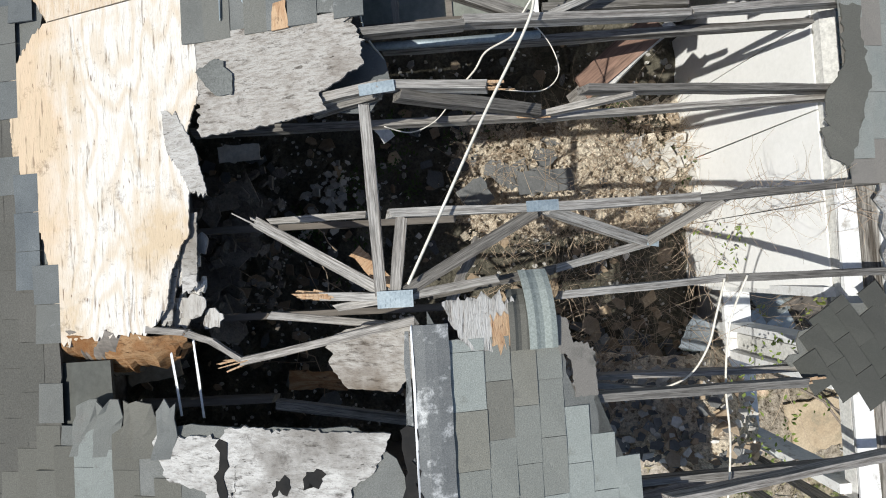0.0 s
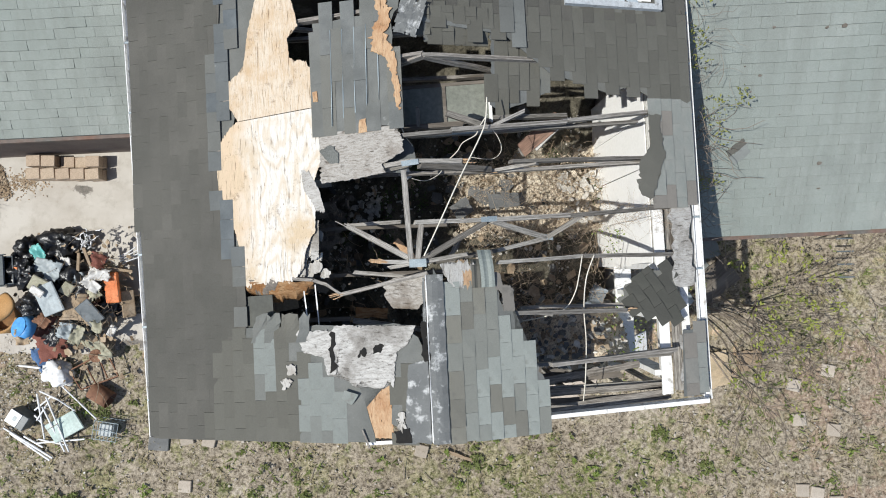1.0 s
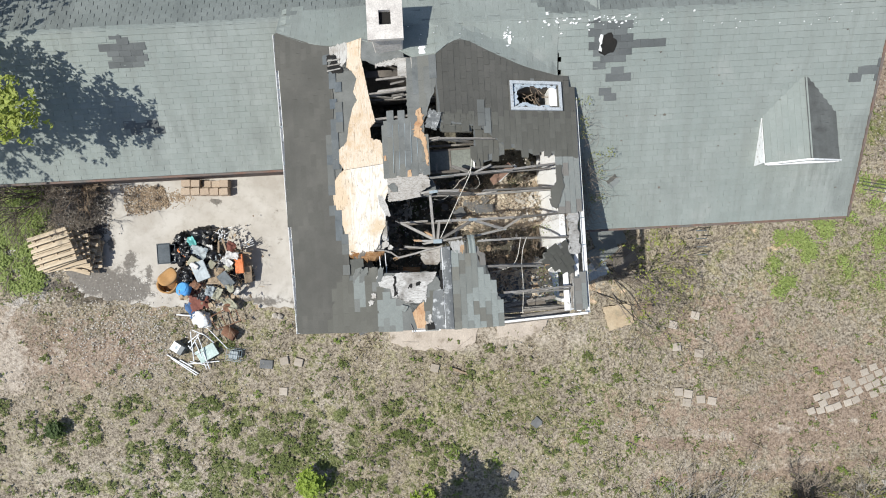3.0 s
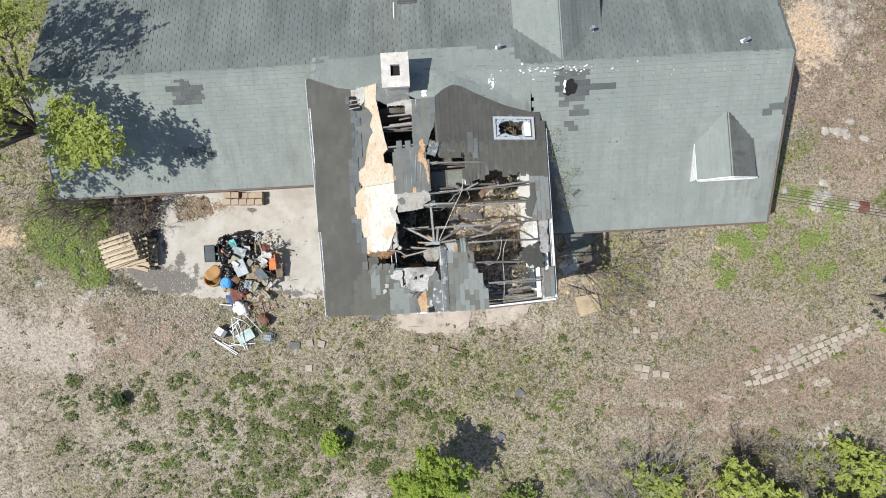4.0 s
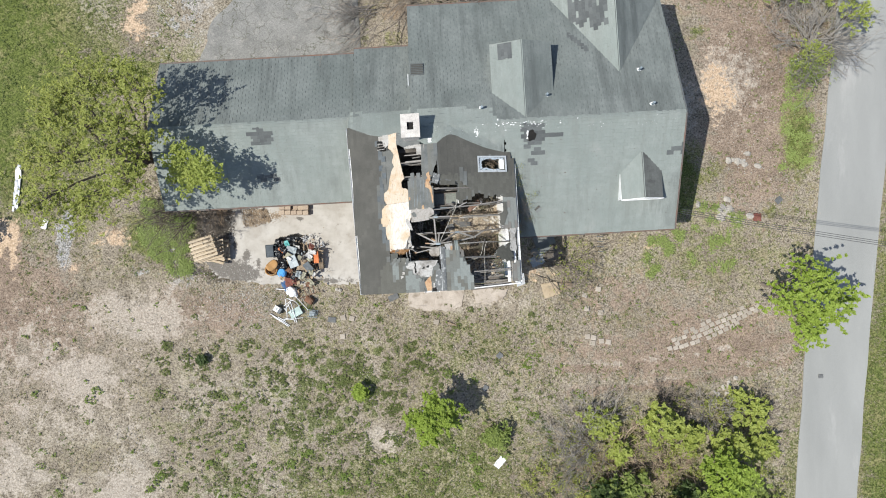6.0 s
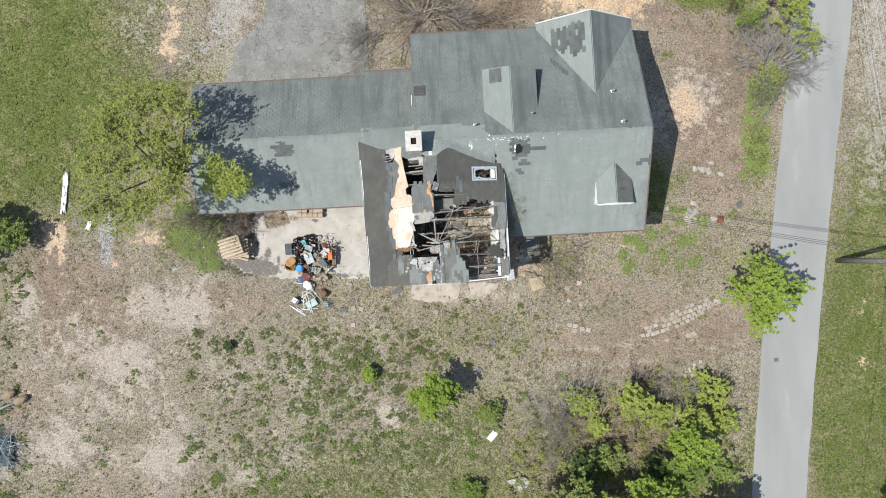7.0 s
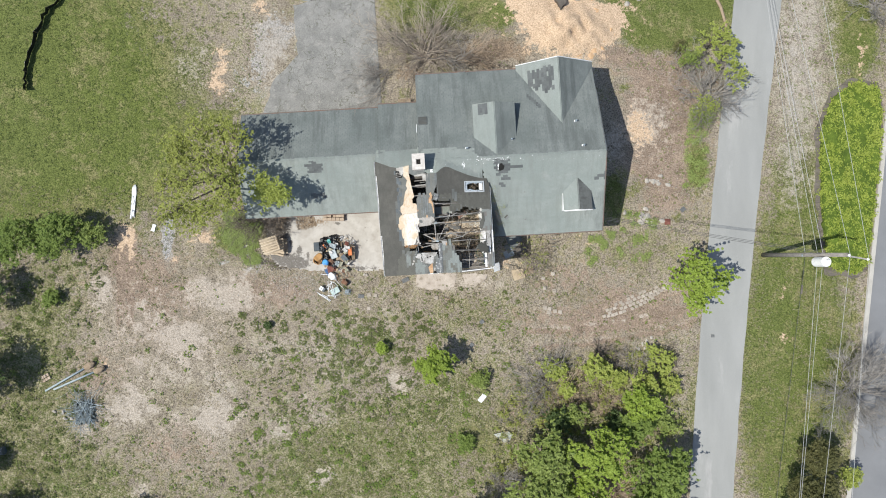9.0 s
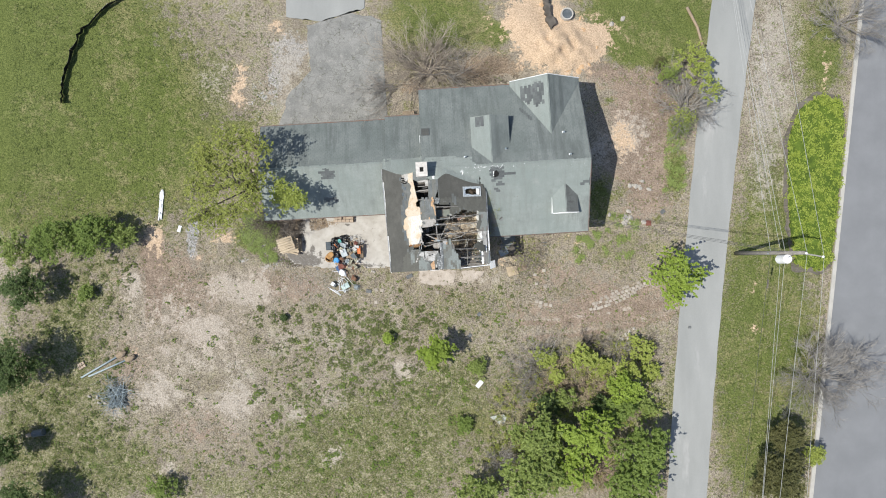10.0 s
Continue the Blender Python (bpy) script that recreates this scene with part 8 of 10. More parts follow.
tree("lane_bush", 18.6, 9.7, 1.4, 0.8, "thin green bush under the bare shrub", "leaf_haze", 379, 16, 30, (0.035, 0.08), trunk=0.03, z0=0.1, lobes=7, cat="bush")
tree("lane_bush", 18.4, 8.9, 1.2, 0.9, "low pale green bush near the lane", "leaf_sage", 370, 40, 40, (0.03, 0.06), trunk=0.04, z0=0.1, lobes=6, fuzz=0.4, cat="bush")
stem_shrub("bare_shrub", 7.9, -10.1, "bare grey-brown shrub fanning over dry grass", 359, [(3.0, 7), (2.6, 6), (3.5, 6), (2.1, 4), (4.1, 4), (1.4, 2)], 2.7, 0.024, 3, mat="twig_grey", up=0.35, kids=(3, 5))
stem_shrub("bare_shrub", 11.3, -7.9, "dark bare tangled shrub in the thicket", 375, [(k * 0.8, 4) for k in range(8)], 1.0, 0.016, 3, mat="bark", up=0.7, kids=(3, 4))
stem_shrub("bare_shrub", 8.9, -10.6, "bare brown shrub in the thicket", 360, [(k * 0.8, 3) for k in range(8)], 1.5, 0.016, 3, mat="bramble", up=0.5, kids=(2, 4))
stem_shrub("bare_shrub", 13.6, -8.4, "bare dark shrub in the thicket", 361, [(k * 0.8, 4) for k in range(8)], 1.3, 0.016, 3, mat="twig_grey", up=0.5, kids=(2, 4))
stem_shrub("bare_shrub", 11.2, -11.0, "bare brown shrub in the thicket", 368, [(k * 0.8, 3) for k in range(8)], 1.4, 0.016, 3, mat="bramble", up=0.7, kids=(2, 4))
stem_shrub("bare_shrub", 7.6, -8.7, "bare dark shrub in the thicket", 373, [(k * 0.8, 2) for k in range(8)], 1.1, 0.014, 3, mat="bark", up=0.5, kids=(2, 4))
stem_shrub("bare_shrub", 15.8, -8.2, "bare dark shrub in the thicket", 374, [(k * 0.8, 2) for k in range(8)], 1.1, 0.014, 3, mat="bark", up=0.5, kids=(2, 4))
bare_shrub("bare_shrub", 12.0, -17.6, 1.4, 1.8, "bare brown shrub in the thicket", 362, 60, 10, mat="bramble")
bare_shrub("bare_shrub", 4.4, -16.6, 1.4, 1.6, "bare grey shrub in the thicket", 363, 50, 10, mat="twig_grey")
stem_shrub("bare_sapling", 5.3, -1.0, "bare thin sapling spreading beside the wing", 364, [(-0.1, 4), (-0.6, 4), (0.5, 3), (-1.2, 2)], 2.7, 0.02, 3, mat="bark", up=0.5, kids=(2, 3))
tree("sapling_leaves", 6.2, -0.9, 2.0, 1.5, "thin sapling with few young leaves", "leaf_olive", 365, 50, 14, (0.025, 0.05), trunk=0.03, z0=0.2, lobes=9)
bare_shrub("dead_shrub", -11.6, 1.9, 0.7, 1.0, "dead brown shrub at the patio corner", 366, 34, 7, mat="bramble")

# hedge bed by the street
hc = []
rh = random.Random(9)
HEDGE = [(27.4, -1.9), (26.9, 3.0), (27.0, 8.0), (28.0, 10.6), (29.5, 11.6), (31.2, 11.2), (31.5, 9.0), (31.1, 5.0), (30.2, -1.6), (29.2, -2.2)]
while len(hc) < 1100:
    x, y = rh.uniform(26.8, 31.6), rh.uniform(-2.3, 12.1)
    if inside(x, y, HEDGE):
        hc.append((x, y, 0.3 + 0.06 * math.sin(x * 3) * math.sin(y * 2.3) + rh.uniform(-0.12, 0.06)))
hedge = thing("groundcover_bed", Matrix.Identity(4), "bright yellow-green low shrub bed beside the street", "hedge")
M["leaf_hedge"] = leafy("yellow_green_hedge_leaf", (0.3, 0.36, 0.06), (0.39, 0.435, 0.095), (0.17, 0.22, 0.03))
# The core is coloured dark to paint the shade between the leaves.
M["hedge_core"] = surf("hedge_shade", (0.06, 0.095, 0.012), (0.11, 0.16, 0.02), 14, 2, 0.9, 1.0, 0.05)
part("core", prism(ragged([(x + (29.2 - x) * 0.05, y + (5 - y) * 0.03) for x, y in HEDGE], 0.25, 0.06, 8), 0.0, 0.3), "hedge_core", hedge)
mesh_ob("foliage", leaf_cards(hc, 17, (0.1, 0.1, 0.06), (0.05, 0.1), 10), "leaf_hedge", hedge, kind="stuff")
bedsoil = mesh_ob("mulch_bed", prism(ragged([(x + (x - 29.2) * 0.09, y + (y - 5) * 0.05) for x, y in HEDGE], 0.4, 0.05, 12), -0.05, 0.012), M["timber_dark"], kind="structure")
tagged(bedsoil, "dark mulch round the shrub bed", "mulch")

# creeper on the roof beside the wing
vt = thing("roof_creeper", H, "thin creeper with young leaves along the wing gutter", "creeper")
vr = random.Random(17)
vp = lambda r: (lambda x, y: (x, y, frC(x, y) + r.uniform(0.05, 0.5)))(3.2 + abs(r.gauss(0, 0.3)), r.uniform(0.2, 3.3))
vq = lambda r: (lambda x, y: (x, y, frC(x, y) + r.uniform(0.05, 0.5)))(3.22 + abs(r.gauss(0, 0.24)), 0.2 + 1.6 * r.random() ** 1.2)
mesh_ob("stem_growth", joined(sticks(90, vp, (0.25, 0.6), (0.002, 0.004), 18, flat=0.3, bend=0.45) + sticks(260, vq, (0.3, 0.85), (0.003, 0.006), 20, flat=0.3, bend=0.45)), "bark", vt, kind="stuff")
sprigs = [(x + vr.gauss(0, 0.09), y + vr.gauss(0, 0.08), frC(x, y) + vr.uniform(0.15, 0.4)) for x, y, n in ((3.5, 2.32, 6), (4.02, 1.88, 6), (3.84, 1.76, 7), (3.78, 0.87, 7), (3.4, 2.7, 6), (3.86, 1.42, 3), (3.45, 1.1, 3), (3.38, 3.1, 5), (3.5, 0.35, 4)) for _ in range(n)]
mesh_ob("foliage", leaf_cards(sprigs, 6, (0.06, 0.06, 0.05), (0.016, 0.033), 19), M["leaf_creeper"], vt, kind="stuff")
scrap = thing("loose_shingle", H, "torn dark brown shingle blown onto the grey-green roof", "shingle")
for poly, dz, mt in (([(4.12, 1.27), (4.34, 1.43), (4.4, 1.36), (4.18, 1.19)], 0.035, "shingle_dark"), ([(4.18, 1.19), (4.4, 1.36), (4.47, 1.24), (4.27, 1.08)], 0.03, "shingle_slate")):
    deck("sheet", ragged(poly, 0.03, 0.006, int(100 * dz)), lambda x, y: frC(x, y) + dz, mt, scrap, 0.012)
litter = thing("roof_litter", H, "scattered dark leaf and bark litter on the shingles", "litter", kind="stuff")
lr = random.Random(77)
spots = [(5.48, 2.75, 0.05), (5.51, 1.05, 0.05), (4.45, 2.21, 0.03), (5.25, 2.74, 0.03), (4.54, 2.77, 0.03)] + [(lr.uniform(3.6, 10.2), lr.uniform(0.3, 4.7), lr.uniform(0.012, 0.03)) for _ in range(45)]
lv, lf = [], []
for x, y, s in spots:
    n0, ang = len(lv), lr.uniform(0, 6.283)
    ring = [(x + s * k * math.cos(ang + a), y + s * 0.55 * k * math.sin(ang + a)) for k, a in zip((1, 0.8, 1.1, 0.7, 0.9), (0, 1.1, 2.4, 3.5, 5.0))]
    lv += [(a, b, frC(a, b) + dz) for dz in (0.008, 0.026) for a, b in ring]
    lf += [tuple(n0 + 5 + i for i in range(5))] + [(n0 + i, n0 + (i + 1) % 5, n0 + 5 + (i + 1) % 5, n0 + 5 + i) for i in range(5)]
mesh_ob("litter_bits", (np.array(lv), lf), "timber_dark", litter, kind="stuff")

# beds of low weeds
def weed_bed(name, poly, n, seed, mat, lab, size=(0.03, 0.065), h=0.08, gap=-0.25):
    r = random.Random(seed)
    xs, ys = [p[0] for p in poly], [p[1] for p in poly]
    cs = []
    while len(cs) < n:
        x, y = r.uniform(min(xs), max(xs)), r.uniform(min(ys), max(ys))
        if inside(x, y, poly) and noise.noise(Vector((x * 1.7, y * 1.7, seed))) > gap:
            cs.append((x, y, h * r.uniform(0.3, 1.2)))
    o = mesh_ob(name, leaf_cards(cs, 12, (0.09, 0.09, 0.03), size, seed), mat, kind="stuff")
    return tagged(o, lab, "weeds")


weed_bed("weed_bed", [(-15.6, 2.3), (-13.1, 2.2), (-12.8, 0.9), (-13.2, 0.4), (-12.9, -1.5), (-13.8, -1.6), (-15.2, -0.5), (-15.8, 0.6)], 900, 46, "weed_bright", "dense bright green weeds beside the pallets")
weed_bed("weed_bed", [(10.6, 0.7), (12.4, 0.9), (12.0, -0.4), (11.2, -0.4), (10.9, -1.6), (10.4, -1.5), (10.3, -0.5)], 170, 47, "weed_bright", "creeping bright green weeds in the side yard", gap=0.1)
weed_bed("weed_bed", [(12.2, 2.4), (15.5, 2.0), (14.6, -1.8), (12.6, -1.2)], 200, 48, "weed_bright", "creeping bright green weeds in the side yard", gap=0.12)
weed_bed("weed_bed", [(17.2, 4.0), (19.0, 4.0), (19.2, 10.0), (17.8, 9.6)], 300, 49, "weed_bright", "green weeds along the lane verge", gap=0.0)

weed_bed("undergrowth", [(4.0, -11.5), (8.0, -8.2), (16.5, -7.2), (17.2, -12.0), (16.0, -19.0), (3.0, -19.0)], 1500, 51, "leaf_olive", "sparse olive undergrowth of the thicket", (0.035, 0.075), 0.4, 0.02)
weed_bed("undergrowth", [(4.0, -11.5), (8.0, -8.2), (16.5, -7.2), (17.2, -12.0), (16.0, -19.0), (3.0, -19.0)], 900, 52, "grass_dry", "dry straw undergrowth of the thicket", (0.035, 0.08), 0.3, 0.0)

# grass and dry tufts over the yard
def tufts(name, n, test, size, seed, mat, lab, blades=5):
    r = np.random.RandomState(seed)
    pts = []
    while len(pts) < n:
        x, y = r.uniform(-34, 31), r.uniform(-22, 19)
        if test(x, y, r):
            pts.append((x, y))
    P = np.repeat(np.array(pts), blades, 0)
    k = len(P)
    s = r.uniform(*size, k)
    a = r.uniform(0, 6.283, k)
    P = P + r.normal(0, 0.35, (k, 2)) * s[:, None]
    tip = P + np.stack([np.cos(a), np.sin(a)], 1) * (s * 0.9)[:, None]
    w = np.stack([-np.sin(a), np.cos(a)], 1) * (s * 0.16)[:, None]
    z0, z1 = np.full(k, -0.01), s * r.uniform(0.25, 0.8, k)
    V = np.stack([np.c_[P - w, z0], np.c_[P + w, z0], np.c_[tip, z1]], 1).reshape(-1, 3)
    F = (np.arange(k)[:, None] * 3 + np.array([0, 1, 2])).tolist()
    o = mesh_ob(name, (V, F), mat, kind="stuff")
    return tagged(o, lab, "grass")


def paved(x, y):
    hx, hy = x * math.cos(0.0576) + y * math.sin(0.0576), -x * math.sin(0.0576) + y * math.cos(0.0576)
    if -13.2 < hx < 10.8 and (2 if hx < -3.9 else -0.1) < hy < 11.2 or -3.9 < hx < 3.2 and -2.2 < hy:
        return True
    l, rr = road_edges(y)
    return l - 0.05 < x < rr + 0.05 or x > kerb_x(y) - 0.3 or (-11.6 < x < -3.5 and -2.0 < y < 2.6) or (-12.9 < x < -4.3 and y > 9.2)


def clumpy(x, y, s, k):
    return noise.noise(Vector((x * s, y * s, k)))


g1 = lambda x, y, r: not paved(x, y) and r.uniform() < 0.12 + (blobs(np.float64(x), np.float64(y), LAWN) + blobs(np.float64(x), np.float64(y), WEEDY)) + 1.4 * max(0, clumpy(x, y, 0.9, 3.0)) - 0.9 * blobs(np.float64(x), np.float64(y), SANDY) - 2 * blobs(np.float64(x), np.float64(y), CLAYEY)
g2 = lambda x, y, r: not paved(x, y) and y < 4 and r.uniform() < 0.5 + clumpy(x, y, 0.6, 9.0) - 0.8 * blobs(np.float64(x), np.float64(y), SANDY) - 2 * blobs(np.float64(x), np.float64(y), CLAYEY)
tufts("green_tufts", 22000, g1, (0.05, 0.15), 41, "grass_green", "green grass tufts over the yard")
tufts("dry_tufts", 22000, g2, (0.04, 0.12), 42, "grass_dry", "dry straw-coloured grass tufts over the yard")


def clumps(name, n, boxr, rad, blades, size, seed, mat, lab, f=0.8, gap=0.0):
    """Separate low clumps of leaves, each of its own size, gathered in loose drifts."""
    r = np.random.RandomState(seed)
    cs = []
    k = 0
    while k < n:
        x, y = r.uniform(boxr[0], boxr[1]), r.uniform(boxr[2], boxr[3])
        if paved(x, y) or clumpy(x, y, f, seed) < gap + r.uniform(-0.3, 0.15):
            continue
        k += 1
        q = rad * min(2.2, r.exponential(0.7) + 0.35)
        for _ in range(max(2, int(blades * (q / rad) ** 2 / 6))):
            a, d = r.uniform(0, 6.283), q * math.sqrt(r.uniform())
            cs.append((x + d * math.cos(a), y + 0.8 * d * math.sin(a), 0.03 + 0.05 * r.uniform() * (1 - 0.6 * d / q)))
    o = mesh_ob(name, leaf_cards(cs, 6, (0.025, 0.025, 0.015), size, seed), mat, kind="stuff")
    return tagged(o, lab, "weeds")


clumps("weed_clumps", 360, (-14.5, 0.5, -12.5, -5.0), 0.15, 34, (0.025, 0.055), 43, "weed_leaf", "olive weed clumps in the yard")
clumps("weed_clumps", 260, (-15, 6, -10, -3), 0.09, 26, (0.02, 0.045), 53, "weed_leaf", "small weed tufts in the yard", gap=-0.15)
clumps("weed_clumps", 420, (-34, 16, -21, -3), 0.14, 26, (0.025, 0.055), 44, "leaf_green", "low green weed clumps in the yard")
clumps("weed_clumps", 420, (-34, -24, -20, -1), 0.15, 34, (0.03, 0.06), 45, "weed_leaf", "dark weed clumps in the yard", gap=-0.1)
clumps("weed_clumps", 300, (-15, 3, -20, -10), 0.13, 34, (0.03, 0.06), 50, "leaf_green", "green weed clumps in the rough grass")

# ---- details of the main roof ----
for poly, f, up, a, b, s0, s1, sd in (
    ([(-8.5, 5.5), (-8.1, 5.6), (-7.5, 5.3), (-7.4, 5.05), (-7.9, 4.8), (-8.5, 4.85)], frA, 1, -8.6, -7.3, 4.7, 5.6, 1),
    ([(-8.3, 3.5), (-7.5, 3.5), (-7.4, 3.3), (-8.4, 3.3)], frA, 1, -8.6, -7.3, 3.25, 3.55, 2),
    ([(3.62, 4.85), (4.5, 4.8), (4.5, 4.3), (5.3, 4.4), (5.3, 4.28), (4.6, 4.2), (4.5, 3.5), (4.1, 3.5), (3.9, 3.9), (3.65, 3.8)], frC, 1, 3.5, 5.5, 3.4, 4.9, 3),
    ([(3.9, 3.4), (4.3, 3.4), (4.2, 3.1), (4.0, 3.1)], frC, 1, 3.8, 4.5, 3.0, 3.5, 4),
    ([(9.8, 3.6), (10.6, 3.65), (10.6, 3.3), (9.7, 3.35)], frC, 1, 9.6, 10.6, 3.25, 3.7, 5)):
    tab_sheet("patch_shingles", tabs([poly], lambda x, y, f=f: f(x, y) + 0.016, "x", up, a, b, s0, s1, seed=200 + sd, miss=0.1), "shingle_patch", house, "darker patch of torn shingles")
rg = lambda x, y: 4.76 - (4.76 - 3.35) / 2.55 * (8.1 - x) + 0.018
tab_sheet("patch_shingles", tabs([[(6.2, 10.7), (7.8, 10.8), (7.8, 9.4), (7.2, 9.2), (6.9, 9.5), (6.3, 9.6)]], rg, "y", 1, 8.8, 10.9, 6.1, 7.9, seed=211, miss=0.15), "shingle_patch", house, "darker patch of torn shingles")
tab_sheet("patch_shingles", tabs([[(5.9, 9.0), (6.2, 9.1), (7.0, 8.3), (6.7, 8.2)]], lambda x, y: max(rg(x, y), bkC(x, y) + 0.018), "y", 1, 8.0, 9.3, 5.8, 7.1, seed=212), "shingle_patch", house, "darker patch of torn shingles")
rd = lambda x, y: 5.45 - 0.45 / 1.34 * (3.76 - x) + 0.018
tab_sheet("patch_shingles", tabs([rect(2.75, 3.25, 7.7, 8.4)], rd, "y", 1, 7.7, 8.4, 2.75, 3.3, seed=213), "shingle_patch", house, "darker patch of torn shingles")
# The hole is a black patch on the shingles, its inner dark painted.
hole = part("roof_hole", prism(ragged([(3.78, 4.15), (3.84, 4.5), (4.05, 4.55), (4.2, 4.35), (4.12, 4.14), (3.92, 4.08)], 0.06, 0.02, 6), lambda x, y: frC(x, y) + 0.02, lambda x, y: frC(x, y) + 0.036), "black", house, "black patch drawn as a burnt hole in the shingles")
part("hole_rim", prism(ragged([(3.76, 4.2), (3.8, 4.52), (3.86, 4.5), (3.84, 4.16)], 0.05, 0.015, 7), lambda x, y: frC(x, y) + 0.03, lambda x, y: frC(x, y) + 0.05), "white_paint", house, "pale splintered hole edge")


flecks = thing("roof_flecks", H, "white flecks of sealant and droppings near the ridge", "flecks", kind="stuff")
fr2 = random.Random(78)
ridge_spots = [(fr2.gauss(3.6, 0.9), 4.92 - abs(fr2.gauss(0, 0.13)), fr2.uniform(0.01, 0.05)) for _ in range(60)] + [(fr2.uniform(-1, 10.4), fr2.uniform(4.5, 4.9), fr2.uniform(0.008, 0.02)) for _ in range(60)] + [(fr2.gauss(1.6, 0.05), fr2.gauss(4.62, 0.12), fr2.uniform(0.015, 0.05)) for _ in range(12)]
lv, lf = [], []
for x, y, q in ridge_spots:
    if y > 4.9:
        continue
    n0, ang = len(lv), fr2.uniform(0, 6.283)
    ring = [(x + q * k * math.cos(ang + a), y + q * 0.6 * k * math.sin(ang + a)) for k, a in zip((1, 0.6, 1.1, 0.7, 0.9), (0, 1.1, 2.4, 3.5, 5.0))]
    lv += [(a, b, max(frC(a, b), saddle(a, b) if a < 2.7 else -9) + dz) for dz in (0.01, 0.03) for a, b in ring]
    lf += [tuple(n0 + 5 + i for i in range(5))] + [(n0 + i, n0 + (i + 1) % 5, n0 + 5 + (i + 1) % 5, n0 + 5 + i) for i in range(5)]
mesh_ob("fleck_bits", (np.array(lv), lf), "white_paint", flecks, kind="stuff")


def roof_vent(x, y, f, s):
    v = thing("roof_vent", H @ pose(x, y, f(x, y), 0, 0, s), "small metal vent pipe through the shingles", "vent", "roof vents")
    part("flashing", boxes((-0.09, 0.09, -0.09, 0.09, -0.02, 0.035), bevel=0.01), "white_paint", v, "pale flashing sheet")
    mesh_ob("pipe", tube([(0, 0, 0), (0.0, 0.0, 0.32)], 0.05, 10), "steel", v)


for x, y, f, s in ((8.96, 7.07, bkC, 5), (9.21, 5.36, bkC, 20), (4.75, 6.05, bkC, 0), (1.9, 5.6, bkC, 0)):
    roof_vent(x, y, f, s)
bvent = thing("box_vent", H @ pose(-0.8, 7.7, bkC(0, 7.7) + 0.02, -19, 0, 0), "square dark louvred roof vent", "vent")
part("frame", boxes((-0.3, 0.3, -0.3, 0.3, -0.02, 0.04), bevel=0.01), "shingle_patch", bvent)
for k in range(6):
    part("slat", boxes((-0.26, 0.26, -0.26 + 0.09 * k, -0.22 + 0.09 * k, 0.04, 0.055)), "shingle_dark", bvent)
part("white_trim", boxes((-1.22, -1.19, 6.9, 7.5, 0, 0.08)), "white_paint", house, "white board at the roof step").matrix_local = pose(0, 0, 4.9, 0, 0, 0) @ Matrix.Translation((0, 6.6, 0)) @ pose(0, 0, 0, -19.5) @ Matrix.Translation((0, -6.6, 0))
for xa, ya, xb, yb in ((10.62, 0.08, 10.62, 4.92), (10.62, 4.92, 10.62, 9.2)):
    f = frC if yb < 5 else bkC
    beam("rake_board", (xa, ya, f(0, ya) - 0.03), (xb, yb, f(0, yb) - 0.03), 0.05, 0.14, "rust_gutter" if yb < 5 else "shingle_patch", house)
part("front_window_trim", boxes((7.98, 9.7, 1.36, 1.42, 4.42, 4.5)), "white_paint", house, "white dormer eave board")
for x0, x1, y0, y1 in ((1.64, 1.7, 4.4, 4.6), (2.52, 2.58, 4.98, 5.06), (-0.46, -0.32, 4.16, 4.36)):
    part("tar_splash", prism(ragged(rect(x0, x1, y0, y1), 0.04, 0.02, int(50 * x1)), lambda x, y: saddle(x, y) + 0.012, lambda x, y: saddle(x, y) + 0.02), "white_paint", house, "white splash of sealant")
steps = thing("rear_steps", H, "weathered wooden deck boards behind the house", "deck")
for k in range(7):
    part("board", boxes((-1.95 + 0.13 * k - 0.6, -1.83 + 0.13 * k - 0.6, 9.4, 10.4, 0.3, 0.34), bevel=0.006), "wood_scrap", steps)

# ---- pole and wires ----
pole = thing("utility_pole", Matrix.Translation((22.88, -0.85, 0)), "grey wooden utility pole with a side arm and transformer", "pole")
mesh_ob("post", tube([(0, 0, -0.3), (0.06, -0.08, 4), (0.17, -0.2, 8.7)], 0.16, 12, 0.75), "timber", pole, smooth=True)
beam("arm", (0.1, -0.2, 8.32), (1.46, -0.45, 8.45), 0.08, 0.1, "timber", pole)
beam("arm_brace", (0.16, -0.22, 7.7), (0.8, -0.34, 8.34), 0.03, 0.03, "steel", pole)
for x, y, z in ((0.2, -0.23, 8.68), (1.42, -0.45, 8.44), (0.1, -0.15, 6.5), (0.1, -0.15, 6.05)):
    mesh_ob("insulator", joined([tube([(x, y, z), (x, y, z + 0.2)], 0.04, 8), tube([(x, y, z + 0.1), (x, y, z + 0.13)], 0.08, 8)]), "white_paint", pole, "white porcelain insulator")
mesh_ob("transformer_can", tube([(0.0, -0.57, 6.1), (0.0, -0.57, 6.2), (0.0, -0.57, 7.0), (0.0, -0.57, 7.06)], 0.3, 18), "white_paint", pole, "pale grey transformer can", smooth=False)
mesh_ob("transformer_bushing", tube([(0.0, -0.5, 7.04), (0.0, -0.5, 7.3)], 0.07, 8), "white_paint", pole)
mesh_ob("cable_bracket", boxes((-0.1, 0.5, -0.2, -0.08, 4.75, 4.83)), "steel", pole)
mesh_ob("splice_case", tube([(0.02, -2.0, 4.6), (-0.05, -2.6, 4.58)], 0.06, 8), "timber_dark", pole, "dark cable splice case")
M["wire"] = surf("weathered_wire", (0.34, 0.34, 0.33), (0.42, 0.42, 0.41), 30, 3, 0.5, 0.05)
